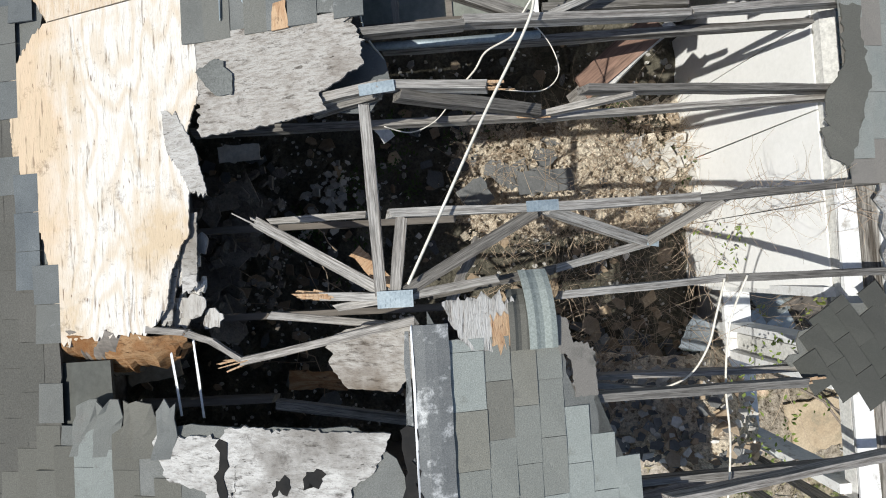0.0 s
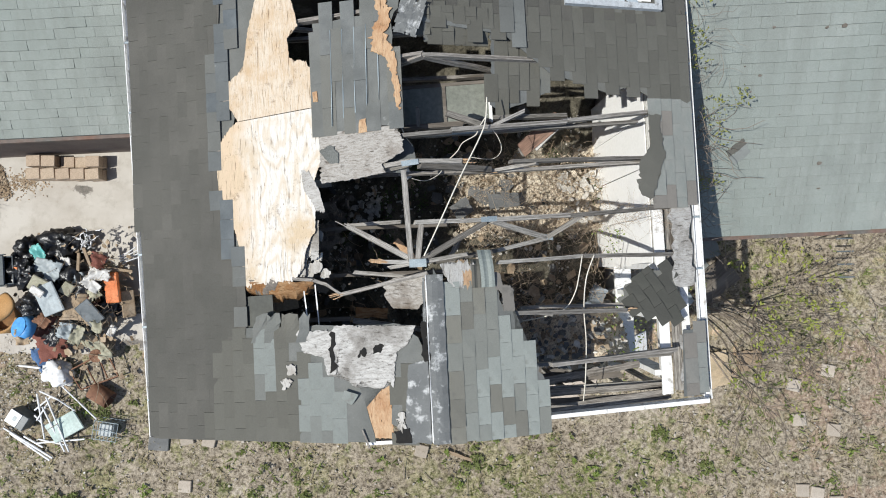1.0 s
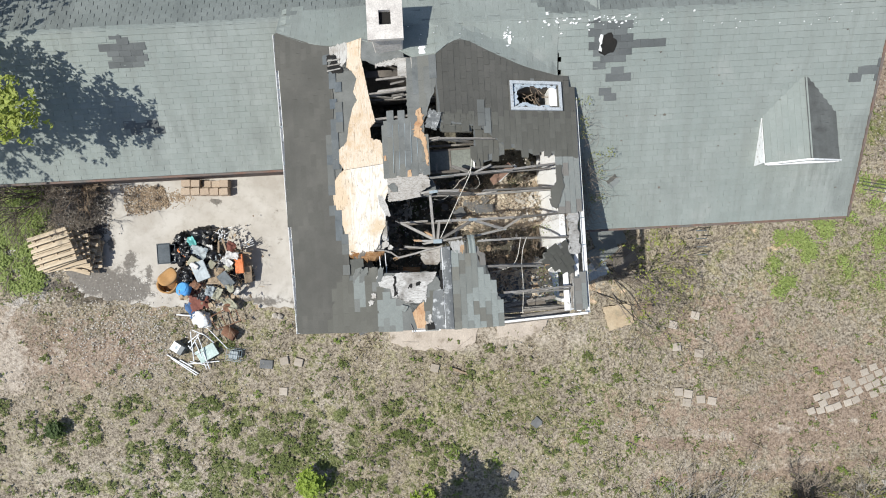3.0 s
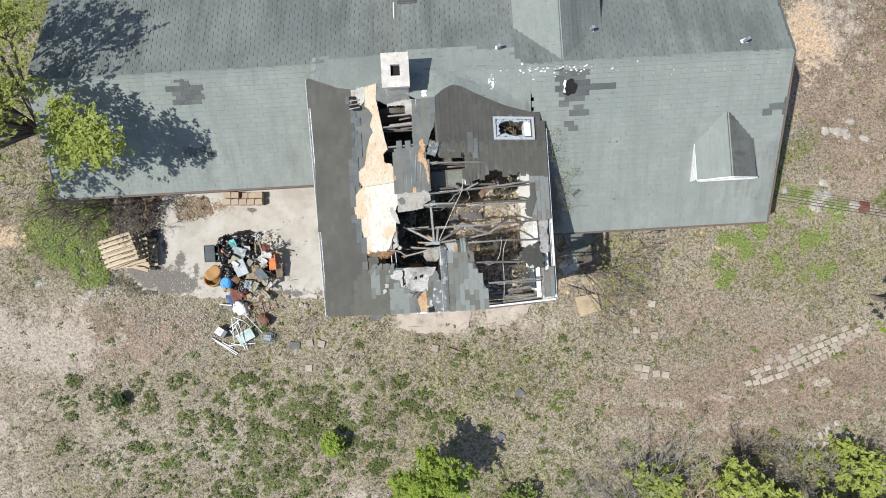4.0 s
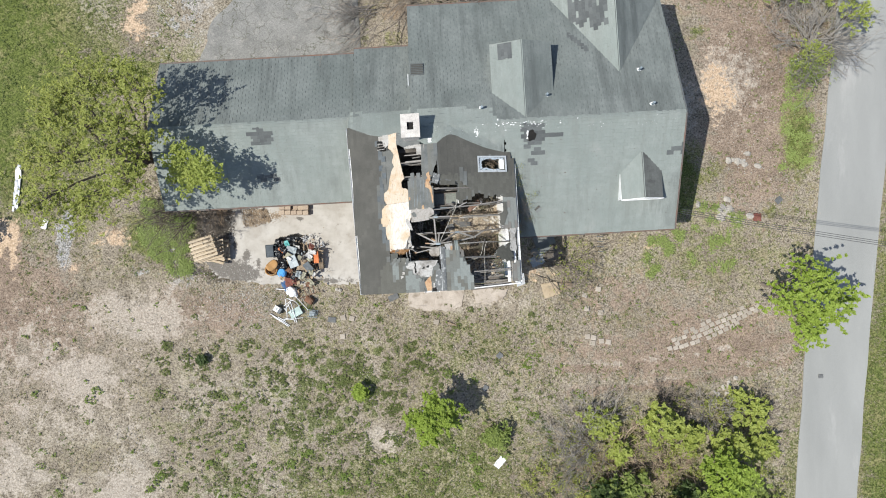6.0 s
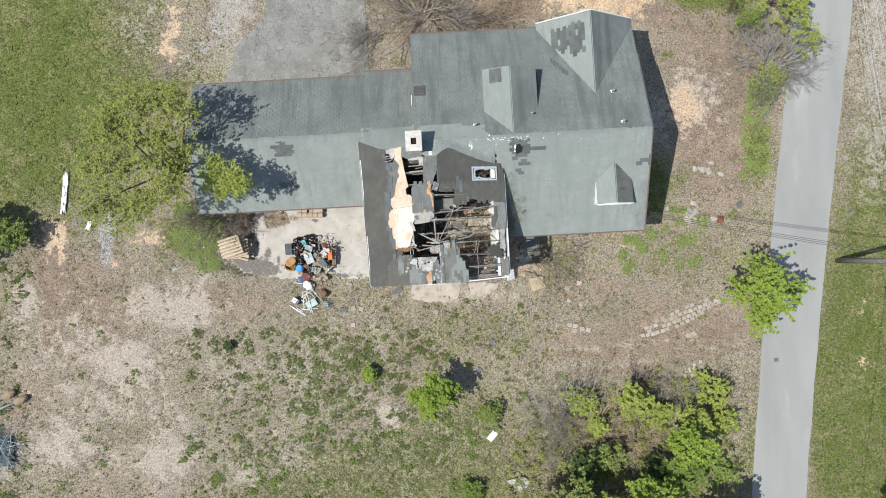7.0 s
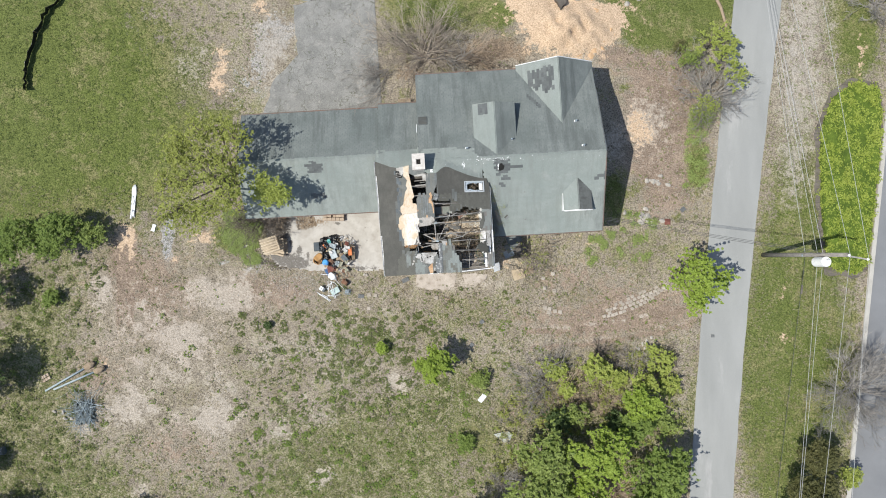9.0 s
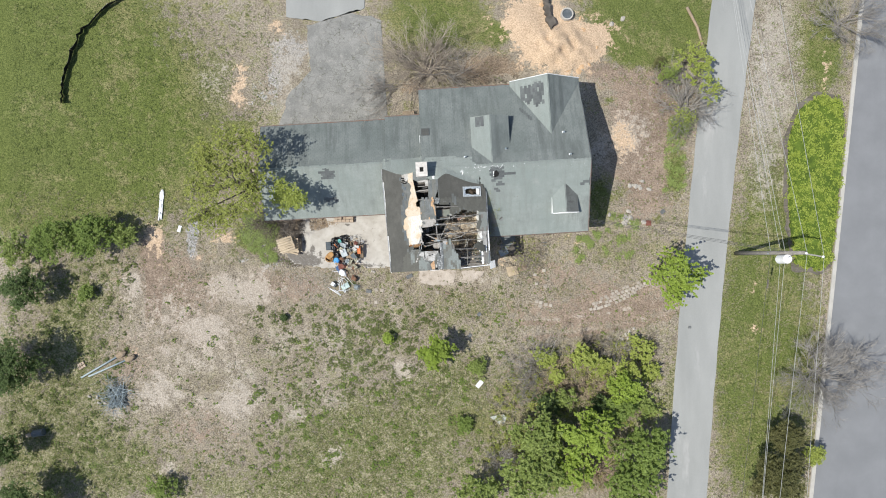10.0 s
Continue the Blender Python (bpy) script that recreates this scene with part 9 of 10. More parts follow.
M["wire_dark"] = surf("black_wire", (0.05, 0.05, 0.05), (0.08, 0.08, 0.08), 30, 3, 0.6, 0.05)


def wire(a, b, sag, rad, mat, lab):
    t = thing("overhead_wire", Matrix.Identity(4), lab, "wire", "overhead wires")
    a, b = Vector(a), Vector(b)
    pts = [a.lerp(b, k / 16) - Vector((0, 0, sag * (1 - (2 * k / 16 - 1) ** 2))) for k in range(17)]
    mesh_ob("strand", tube(pts, rad, 5), mat, t)


for x, y, z, xn, xs, rad, mt in ((22.95, -0.98, 4.9, 17.47, 17.46, 0.012, "wire_dark"), (22.98, -1.0, 6.1, 16.02, 19.22, 0.011, "wire"), (23.0, -1.02, 6.6, 15.61, 18.59, 0.011, "wire"), (23.08, -1.08, 8.88, 14.42, 17.83, 0.011, "wire"), (24.3, -1.3, 8.64, 17.81, 20.66, 0.011, "wire")):
    lab = "dark cable slung along the lane" if mt == "wire_dark" else "pale overhead wire along the lane"
    wire((x, y, z), (xn, 42, z), 0.1, rad, "wire", lab)
    wire((x, y, z), (xs, -42, z), 0.1, rad, mt, lab)
for k in range(3):
    wire((10.75, 1.35 + 0.1 * k, 3.7), (22.9, -0.95 + 0.1 * k, 6.6 - 0.15 * k), 0.35, 0.012, "wire_dark", "dark service wire from the house to the pole")

# ---- patio: rubbish pile ----
M["bag"] = surf("glossy_black_bag", (0.012, 0.012, 0.013), (0.025, 0.025, 0.027), 12, 5, 0.28, 0.6, 0.02, spec=0.6)
M["blue_plastic"] = surf("blue_plastic", (0.07, 0.27, 0.6), (0.1, 0.34, 0.68), 10, 3, 0.4, 0.05)
M["grey_plastic"] = surf("grey_plastic", (0.085, 0.1, 0.11), (0.12, 0.135, 0.145), 10, 3, 0.45, 0.05)
M["pale_plastic"] = surf("pale_grey_blue_plastic", (0.27, 0.31, 0.33), (0.34, 0.375, 0.385), 10, 3, 0.45, 0.05)
M["tan_fabric"] = surf("worn_tan_upholstery", (0.4, 0.22, 0.085), (0.46, 0.27, 0.12), 60, 3, 0.9, 0.3, 0.004)
M["maroon"] = surf("maroon_blanket", (0.15, 0.055, 0.04), (0.22, 0.09, 0.07), 30, 3, 0.9, 0.5, 0.02)
M["orange"] = surf("faded_orange_vinyl", (0.62, 0.17, 0.05), (0.7, 0.23, 0.09), 20, 3, 0.6, 0.1)
M["denim"] = surf("blue_denim", (0.06, 0.12, 0.24), (0.09, 0.16, 0.3), 60, 3, 0.9, 0.4, 0.01)
M["mint"] = surf("pale_mint_panel", (0.42, 0.52, 0.48), (0.5, 0.59, 0.55), 20, 3, 0.5, 0.1)
M["teal"] = surf("teal_plastic", (0.08, 0.36, 0.34), (0.2, 0.5, 0.48), 20, 3, 0.4, 0.1)
M["khaki"] = surf("khaki_board", (0.3, 0.29, 0.21), (0.36, 0.34, 0.26), 20, 3, 0.7, 0.1)
M["rust"] = surf("rusty_steel", (0.16, 0.08, 0.05), (0.24, 0.13, 0.08), 30, 5, 0.85, 0.4)
M["soiled_white"] = surf("soiled_white_plastic_film", (0.6, 0.59, 0.57), (0.5, 0.49, 0.47), 20, 5, 0.6, 0.2, 0.01, stain=(0.28, 0.24, 0.2), stain_scale=8, stain_lo=0.55)
M["white_plastic"] = surf("white_plastic", (0.78, 0.78, 0.78), (0.7, 0.71, 0.72), 12, 3, 0.45, 0.05)
M["pallet_wood"] = surf("pale_pallet_wood", (0.5, 0.4, 0.28), (0.6, 0.5, 0.37), 30, 3, 0.85, 0.4, 0.005, "object", 0.5, (0.38, 0.29, 0.19), stretch=(0.15, 1, 1))


def lump(rx, ry, rz, seed, crease=0.22, sub=3):
    bm = bmesh.new()
    bmesh.ops.create_icosphere(bm, subdivisions=sub, radius=1)
    off = Vector((seed * 3.1, 0, seed * 1.7))
    for v in bm.verts:
        n = noise.fractal(v.co * 1.7 + off, 0.8, 2.2, 4)
        fold = abs(noise.noise(v.co * 2.6 + off * 2)) + 0.6 * abs(noise.noise(v.co * 6 + off))
        k = 1 + crease * n + crease * 0.9 * (0.35 - fold)
        v.co = Vector((v.co.x * rx * k, v.co.y * ry * k, max(v.co.z, -0.7) * rz * k))
    return bm


def simple(name, x, y, z, bm, mat, lab, cat, rz=0, rx=0, ry=0, pn="body", smooth=False, group=""):
    t = thing(name, pose(x, y, z, rx, ry, rz), lab, cat, group)
    mesh_ob(pn, bm, mat, t, smooth=smooth)
    return t


for i, (x, y, z, s) in enumerate(((-7.66, 0.22, 0.28, 0.36), (-8.36, -0.35, 0.3, 0.34), (-8.14, -0.97, 0.25, 0.3), (-7.35, -0.4, 0.42, 0.32), (-7.04, -0.57, 0.45, 0.32), (-6.39, -1.02, 0.2, 0.24), (-8.41, 0.11, 0.2, 0.28), (-7.7, -0.55, 0.3, 0.4), (-7.2, -1.1, 0.25, 0.4), (-6.75, -0.9, 0.25, 0.3), (-8.0, -0.1, 0.2, 0.3))):
    simple("rubbish_bag", x, y, z, lump(s, s * 0.85, s * 0.75, i + 1, 0.5, 4), "bag", "creased black rubbish bag in the pile", "bag", 40 * i, smooth=True, pn="sack", group="rubbish bags")
bin_ = thing("storage_bin", pose(-8.84, -0.32, 0.02, 0, 12, 5), "open dark grey plastic storage bin", "bin")
for a in ((-0.24, 0.24, -0.28, -0.255, 0, 0.55), (-0.24, 0.24, 0.255, 0.28, 0, 0.55), (-0.24, -0.215, -0.255, 0.255, 0, 0.55), (0.215, 0.24, -0.255, 0.255, 0, 0.55), (-0.215, 0.215, -0.255, 0.255, 0, 0.03)):
    part("panel", boxes(a, bevel=0.008), "grey_plastic", bin_)
part("lid", boxes((-0.27, 0.1, -0.3, 0.3, 0.56, 0.6), bevel=0.02), "grey_plastic", bin_)
part("lid_rim", boxes((-0.29, 0.12, -0.32, -0.3, 0.54, 0.61), (-0.29, 0.12, 0.3, 0.32, 0.54, 0.61), (-0.29, -0.27, -0.3, 0.3, 0.54, 0.61), bevel=0.006), "grey_plastic", bin_)
M["seat_brown"] = surf("dark_worn_seat_fabric", (0.19, 0.1, 0.045), (0.26, 0.145, 0.065), 60, 4, 0.9, 0.3, 0.004, stain=(0.1, 0.06, 0.035), stain_scale=5, stain_lo=0.58)


def pad(w, l, h, bend, seed, n=14, p=2.6):
    """An upholstered pad with rounded corners, bent round its long side, soft on top."""
    bm = bmesh.new()
    g = [[None] * (n + 1) for _ in range(n + 1)]
    for i in range(n + 1):
        for j in range(n + 1):
            u, v = 2 * i / n - 1, 2 * j / n - 1
            k = 1 / max(1e-6, (abs(u) ** p + abs(v) ** p) ** (1 / p)) * max(abs(u), abs(v)) if abs(u) + abs(v) > 0 else 1
            x, y = u * k * w / 2, v * k * l / 2
            puff = h * (1 - max(abs(u), abs(v)) ** 4)
            g[i][j] = bm.verts.new((x, y, bend * (2 * x / w) ** 2 + puff + 0.012 * noise.noise(Vector((7 * x, 7 * y, seed)))))
    for i in range(n):
        for j in range(n):
            bm.faces.new((g[i][j], g[i + 1][j], g[i + 1][j + 1], g[i][j + 1]))
    thicken(bm, 0.06)
    return bm


arm = thing("armchair", pose(-8.73, -1.17, 0.02, 0, 0, 22), "overturned worn tan swivel armchair", "chair")
back = mesh_ob("backrest", pad(0.62, 0.5, 0.09, 0.1, 3), "tan_fabric", arm, smooth=True)
back.matrix_local = pose(0.08, 0.1, 0.5, -12, 8, 20)
bm = bmesh.new()
bmesh.ops.create_cone(bm, segments=32, radius1=0.24, radius2=0.32, depth=0.34, cap_ends=False)
thicken(bm, 0.045)
tub = mesh_ob("shell", bm, "tan_fabric", arm, smooth=True)
tub.matrix_local = pose(-0.1, -0.1, 0.26, -14, 12, 0)
seat_ = mesh_ob("seat", pad(0.4, 0.4, 0.03, 0.0, 5), M["seat_brown"], arm, "dark brown worn seat", smooth=True)
seat_.matrix_local = pose(-0.1, -0.1, 0.2, -14, 12, 0)
mesh_ob("pedestal", tube([(-0.09, -0.08, 0.0), (-0.09, -0.08, 0.14)], 0.06, 10), "grey_plastic", arm)
basin = thing("basin", pose(-8.19, -1.42, 0.62, 158, -14, 25), "upturned bright blue plastic basin", "basin")
bm = bmesh.new()
bmesh.ops.create_cone(bm, segments=32, radius1=0.19, radius2=0.26, depth=0.18, cap_ends=False)
thicken(bm, 0.012)
mesh_ob("bowl", bm, "blue_plastic", basin, smooth=True)
mesh_ob("base", tube([(0, 0, -0.09), (0, 0, -0.075)], 0.195, 28), "blue_plastic", basin)
for nm, x, y, z, w, l, rz, rx, ry, mt, lab in (
    ("lid_panel", -7.6, -0.85, 0.78, 0.5, 0.6, 20, 8, -14, "pale_plastic", "pale grey-blue plastic panel on the pile"),
    ("dark_panel", -6.83, -1.12, 0.72, 0.5, 0.36, -52, 10, 12, "grey_plastic", "dark green-grey panel on the pile"),
    ("khaki_panel", -7.75, -0.6, 0.8, 0.42, 0.3, -30, 6, 10, "khaki", "khaki board on the pile"),
    ("orange_cushion", -6.46, -0.62, 0.62, 0.26, 0.6, 6, 6, 8, "orange", "faded orange vinyl cushion"),
    ("white_sheet", -7.75, -0.7, 0.9, 0.26, 0.16, -35, 10, 8, "soiled_white", "white plastic sheet on the pile"),
    ("brown_board", -6.25, -0.95, 0.4, 0.24, 0.55, 8, 14, 30, "wood_scrap", "brown board leaning at the pile"),
    ("cardboard", -7.28, -0.65, 0.72, 0.24, 0.22, 60, 14, 10, "khaki", "flattened tan cardboard box"),
    ("white_box", -6.62, -1.5, 0.3, 0.14, 0.26, -30, 12, 12, "soiled_white", "white plastic tray on the pile"),
    ("mint_panel", -7.56, -3.43, 0.22, 0.62, 0.42, 30, 8, 6, "mint", "pale mint tabletop on its side"),
    ("grey_slab", -5.75, -3.81, 0.02, 0.42, 0.28, -4, 2, 0, "slab_dark", "flat grey slab in the grass")):
    th = 0.05 if "cushion" in nm else 0.018
    simple(nm, x, y, z, boxes((-w / 2, w / 2, -l / 2, l / 2, -th, th), bevel=min(0.02, th * 0.8)), mt, lab, "debris", rz, rx, ry, "sheet")
for nm, x, y, z, w, l, sd, mt, lab in (
    ("blanket", -7.85, -1.67, 0.24, 0.85, 0.62, 31, "maroon", "crumpled maroon blanket on the pile"), ("jeans", -8.1, -2.08, 0.1, 0.5, 0.34, 32, "denim", "crumpled blue denim cloth by the pile"), ("tarp", -6.96, -1.78, 0.25, 0.75, 0.3, 33, "khaki", "crumpled tan tarpaulin on the pile"),
    ("white_cloth", -7.32, -1.5, 0.45, 0.34, 0.4, 34, "soiled_white", "crumpled white cloth on the pile"), ("clear_wrap", -7.7, -0.28, 0.65, 0.5, 0.4, 35, "pale_plastic", "crumpled clear wrap on the pile"), ("rug", -7.2, -1.0, 0.6, 0.5, 0.5, 36, "wood_scrap", "brown matted rug on the pile"), ("teal_bottles", -7.95, 0.04, 0.55, 0.22, 0.34, 37, "teal", "teal plastic packaging on the pile"), ("orange_rag", -8.2, -0.25, 0.6, 0.2, 0.3, 39, "orange", "small orange and white rag on the pile")):
    simple(nm, x, y, z, cloth_sheet(w, l, sd), mt, lab, "debris", 15 * sd, pn="fold", smooth=True)
rope = thing("rope_tangle", pose(-7.03, 0.29, 0.5), "tangled white rope on the pile", "rope")
mesh_ob("rope", joined(sticks(26, lambda r: (r.gauss(0, 0.08), r.gauss(0, 0.07), r.uniform(0.02, 0.12)), (0.12, 0.22), (0.01, 0.014), 38, flat=0.2, bend=1.2, sides=5)), "white_plastic", rope)
simple("plastic_sack", -7.76, -2.38, 0.16, lump(0.3, 0.26, 0.2, 44, 0.3, 4), "white_plastic", "slumped white plastic sack beside the pile", "bag", -25, smooth=True, pn="sack")
chair = thing("broken_chair", pose(-6.75, -0.2, 0.35, 20, 10, -8), "broken wooden chair frame on the pile", "chair")
for a, b in (((-0.3, 0.45, 0.3), (0.05, -0.35, 0.35)), ((-0.42, 0.3, 0.2), (-0.35, 0.0, 0.4)), ((-0.1, 0.1, 0.3), (0.6, 0.1, 0.3)), ((-0.05, 0.2, 0.25), (0.6, -0.1, 0.2)), ((0.1, 0.15, 0.1), (0.1, -0.2, 0.35)), ((0.3, 0.15, 0.1), (0.3, -0.15, 0.3))):
    beam("rail", a, b, 0.05, 0.035, "wood_scrap", chair)
part("seat", boxes((-0.02, 0.25, -0.1, 0.16, 0.2, 0.23), bevel=0.01), "khaki", chair)
rack = thing("curved_rack", pose(-6.3, -0.05, 0.3, 10, 0, 15), "white curved plastic chair back", "debris")
for k in range(4):
    mesh_ob("slat", tube([(-0.2, 0.1 - 0.05 * k, 0), (0, 0.12 - 0.05 * k, 0.08), (0.2, 0.2 - 0.07 * k, 0.02)], 0.013, 6), "white_plastic", rack)
frame_t = thing("rusty_cart", pose(-7.0, -2.35, 0.15, 5, 5, 25), "bent rusty metal frame with a wheel", "frame")
for a, b in (((-0.4, -0.2, 0), (0.4, -0.25, 0.1)), ((0.4, -0.25, 0.1), (0.4, 0.3, 0.1)), ((-0.4, 0.25, 0), (0.4, 0.3, 0.1)), ((-0.1, -0.2, 0), (-0.1, 0.25, 0.05)), ((0.15, -0.2, 0), (0.2, 0.28, 0.05)), ((-0.4, -0.2, 0), (-0.45, 0.25, 0.0))):
    mesh_ob("bar", tube([a, b], 0.016, 6), "rust", frame_t)
bm = bmesh.new()
bmesh.ops.create_cone(bm, segments=24, radius1=0.13, radius2=0.13, depth=0.06, cap_ends=True)
mesh_ob("wheel", bm, "rust", frame_t).location = (0.2, 0.3, 0.12)
brl = thing("rusty_drum", pose(-6.87, -2.81, 0.16, 90, 0, 60), "small rusty steel drum on its side", "drum")
bm = bmesh.new()
bmesh.ops.create_cone(bm, segments=24, radius1=0.17, radius2=0.17, depth=0.42, cap_ends=False)
thicken(bm, 0.01)
mesh_ob("shell", bm, "rust", brl, smooth=True)
con = thing("appliance_box", pose(-8.46, -3.28, 0.02, 0, 0, -32), "small appliance with a white front and black side", "appliance")
part("body", boxes((-0.2, 0.2, -0.15, 0.15, 0, 0.3), bevel=0.01), "grey_plastic", con)
part("white_top", boxes((-0.2, 0.06, -0.14, 0.14, 0.3, 0.315), bevel=0.004), "white_plastic", con)
part("label_panel", boxes((-0.08, 0.0, -0.04, 0.06, 0.315, 0.318)), "pale_plastic", con)
cage = thing("wire_crate", pose(-6.69, -3.49, 0.02, 0, 0, -8), "grey wire crate with a white box inside", "crate")
for k in range(7):
    for a, b in (((-0.24 + 0.08 * k, -0.18, 0.3), (-0.24 + 0.08 * k, 0.18, 0.3)), ((-0.24 + 0.08 * k, -0.18, 0.0), (-0.24 + 0.08 * k, -0.18, 0.3)), ((-0.24 + 0.08 * k, 0.18, 0.0), (-0.24 + 0.08 * k, 0.18, 0.3))):
        mesh_ob("bar", tube([a, b], 0.006, 5), "steel", cage)
for yy, zz in ((-0.18, 0.3), (0.18, 0.3), (0, 0.3), (-0.18, 0.02), (0.18, 0.02)):
    mesh_ob("bar", tube([(-0.24, yy, zz), (0.24, yy, zz)], 0.008, 5), "steel", cage)
part("inner_box", boxes((-0.16, 0.1, -0.12, 0.12, 0.02, 0.24), bevel=0.01), "pale_plastic", cage)
tfr = thing("patio_table_frame", pose(-7.85, -3.2, 0.05, 0, 0, 0), "collapsed white tubular garden furniture frame", "furniture")
for a, b in (((-0.2, 0.45, 0.3), (-0.15, -0.5, 0.1)), ((0.05, 0.4, 0.4), (0.35, -0.75, 0.1)), ((-0.05, 0.2, 0.35), (0.25, -0.75, 0.08)), ((-0.35, -0.6, 0.05), (0.65, -0.5, 0.08)), ((-0.3, -0.52, 0.05), (0.3, -0.64, 0.05)), ((-0.15, 0.5, 0.3), (0.3, 0.35, 0.4)), ((0.3, 0.35, 0.4), (0.5, 0.1, 0.2)), ((0.3, 0.6, 0.3), (0.9, -0.1, 0.1)), ((-0.3, 0.1, 0.2), (0.1, 0.4, 0.3)), ((-0.25, -0.1, 0.2), (0.05, 0.3, 0.3)), ((-0.3, 0.0, 0.2), (-0.1, -0.3, 0.1))):
    mesh_ob("tube_rail", tube([a, b], 0.017, 8), "white_plastic", tfr)
for k, (a, b) in enumerate((((-8.91, -3.51, 0.05), (-7.89, -4.11, 0.05)), ((-8.78, -3.62, 0.04), (-7.95, -4.16, 0.04)), ((-8.5, -3.68, 0.03), (-8.1, -3.9, 0.03)), ((-8.6, -2.24, 0.1), (-8.1, -2.27, 0.2)))):
    t = thing("white_tube", Matrix.Identity(4), "loose white metal tube in the grass", "tube", "loose tubes")
    mesh_ob("rail", tube([a, b], 0.022, 8), "white_plastic", t)
o = mesh_ob("litter", joined(shards(160, lambda r: (r.gauss(-7.45, 0.5), r.gauss(-0.9, 0.6), r.uniform(0.05, 0.5)), (0.03, 0.08), (0.005, 0.02), 55)), M["wood_scrap"], kind="stuff")
tagged(o, "small mixed litter through the pile", "litter")
o = mesh_ob("litter", joined(shards(140, lambda r: (r.gauss(-7.3, 0.5), r.gauss(-0.9, 0.7), r.uniform(0.05, 0.5)), (0.03, 0.1), (0.005, 0.02), 56) + sticks(70, lambda r: (r.gauss(-7.1, 0.5), r.gauss(-1.2, 0.9), r.uniform(0.1, 0.6)), (0.2, 0.5), (0.005, 0.01), 57) + sticks(170, lambda r: (r.gauss(-6.9, 0.4), r.gauss(-0.9, 0.4), r.uniform(0.45, 0.85)), (0.1, 0.3), (0.003, 0.006), 58, bend=0.4)), M["wood_scrap"], kind="stuff")
tagged(o, "brown litter and sticks through the pile", "litter")

for i, (mt, lab) in enumerate((("soiled_white", "white plastic scrap on the pile"), ("maroon", "maroon rag on the pile"), ("wood_scrap", "brown sacking on the pile"), ("soiled_white", "white plastic scrap on the pile"), ("bag", "torn black plastic on the pile"), ("rust", "rust-brown rag on the pile"), ("khaki", "crumpled tan paper on the pile"), ("bag", "torn black plastic on the pile"), ("pale_plastic", "crumpled grey wrap on the pile"), ("khaki", "crumpled tan paper on the pile"), ("bag", "torn black plastic on the pile"), ("maroon", "maroon rag on the pile"), ("wood_scrap", "brown sacking on the pile"), ("bag", "torn black plastic on the pile"), ("khaki", "crumpled tan paper on the pile"), ("bag", "torn black plastic on the pile"), ("wood_scrap", "brown sacking on the pile"), ("pale_plastic", "crumpled grey wrap on the pile"), ("bag", "torn black plastic on the pile"), ("soiled_white", "white plastic scrap on the pile"))):
    simple("rag", -7.4 + 0.75 * math.sin(2.4 * i), -0.85 + 0.75 * math.cos(1.7 * i), 0.5 + 0.06 * (i % 4), cloth_sheet(0.24 + 0.04 * (i % 5), 0.2 + 0.04 * (i % 3), 90 + i, 0.1, 12), mt, lab, "debris", 47 * i, 8, -6, "fold", True)

# pallets
def pallet(m, seed):
    p = thing("pallet", m, "pale weathered wooden pallet in a leaning stack", "pallet", "stacked pallets")
    for k in range(6):
        beam("deck_board", (-0.6, -0.46 + 0.185 * k, 0.125), (0.6, -0.46 + 0.185 * k, 0.125), 0.11, 0.02, "pallet_wood", p, seed=seed + k)
    for y in (-0.46, 0, 0.46):
        beam("runner", (-0.58, y, 0.06), (0.58, y, 0.06), 0.04, 0.09, "pallet_wood", p, roll=0, seed=seed)
    for x in (-0.5, 0, 0.5):
        beam("bottom_board", (x, -0.5, 0.0), (x, 0.5, 0.0), 0.1, 0.02, "pallet_wood", p, seed=seed)
    return p


p0 = pallet(pose(-11.62, -0.34, 0.03, 0, 0, -8), 1)
for k, (x, y, z, tx, ty, yaw) in enumerate(((-11.56, -0.3, 0.18, 1, 2, 6), (-11.66, -0.36, 0.33, -1, 1, -14), (-11.72, -0.26, 0.48, 2, -2, 4), (-11.84, -0.28, 0.64, -1, 3, 16), (-11.95, -0.22, 0.8, 3, 4, 22), (-12.0, -0.2, 0.97, 4, 3, 19))):
    copy_thing(p0, pose(x, y, z, tx, ty, yaw))

# blocks, slabs and stains on the patio
blk = random.Random(3)
M["block"] = surf("tan_concrete_block", (0.4, 0.31, 0.23), (0.48, 0.39, 0.3), 50, 3, 0.9, 0.4, 0.005, "object", 0.4, (0.33, 0.24, 0.18))
for i in range(5):
    for j in range(2):
        for k in range(2):
            if (i in (2, 3)) and k == 1 and j == 0:
                continue
            t = thing("paving_block", pose(-8.3 + 0.3 * i, 1.92 - 0.26 * j, 0.03 + 0.16 * k, 0, 0, 3 + blk.uniform(-3, 3)), "tan concrete paving block stacked by the wall", "block", "stacked blocks")
            part("block_body", boxes((-0.14, 0.14, -0.11, 0.11, 0, 0.15), bevel=0.008), "block", t)
M["damp"] = surf("damp_dark_concrete", (0.075, 0.064, 0.053), (0.14, 0.12, 0.1), 40, 2, 0.6, 0.2, 0.005, grainy=0.25)
o = mesh_ob("mulch", joined(shards(3400, lambda r: (lambda u, v: (-10.55 + 1.4 * u ** 0.8 + 0.25 * v, 1.85 - 0.95 * v * (1 - 0.35 * u) + r.gauss(0, 0.04), r.uniform(0.0, 0.05)))(r.random(), r.random()) if r.random() < 0.9 else (r.gauss(-8.7, 0.22), r.gauss(1.5, 0.12), 0.02), (0.014, 0.036), (0.003, 0.008), 61)), M["wood_scrap"], kind="stuff")
tagged(o, "fan of brown wood chips on the patio", "mulch")
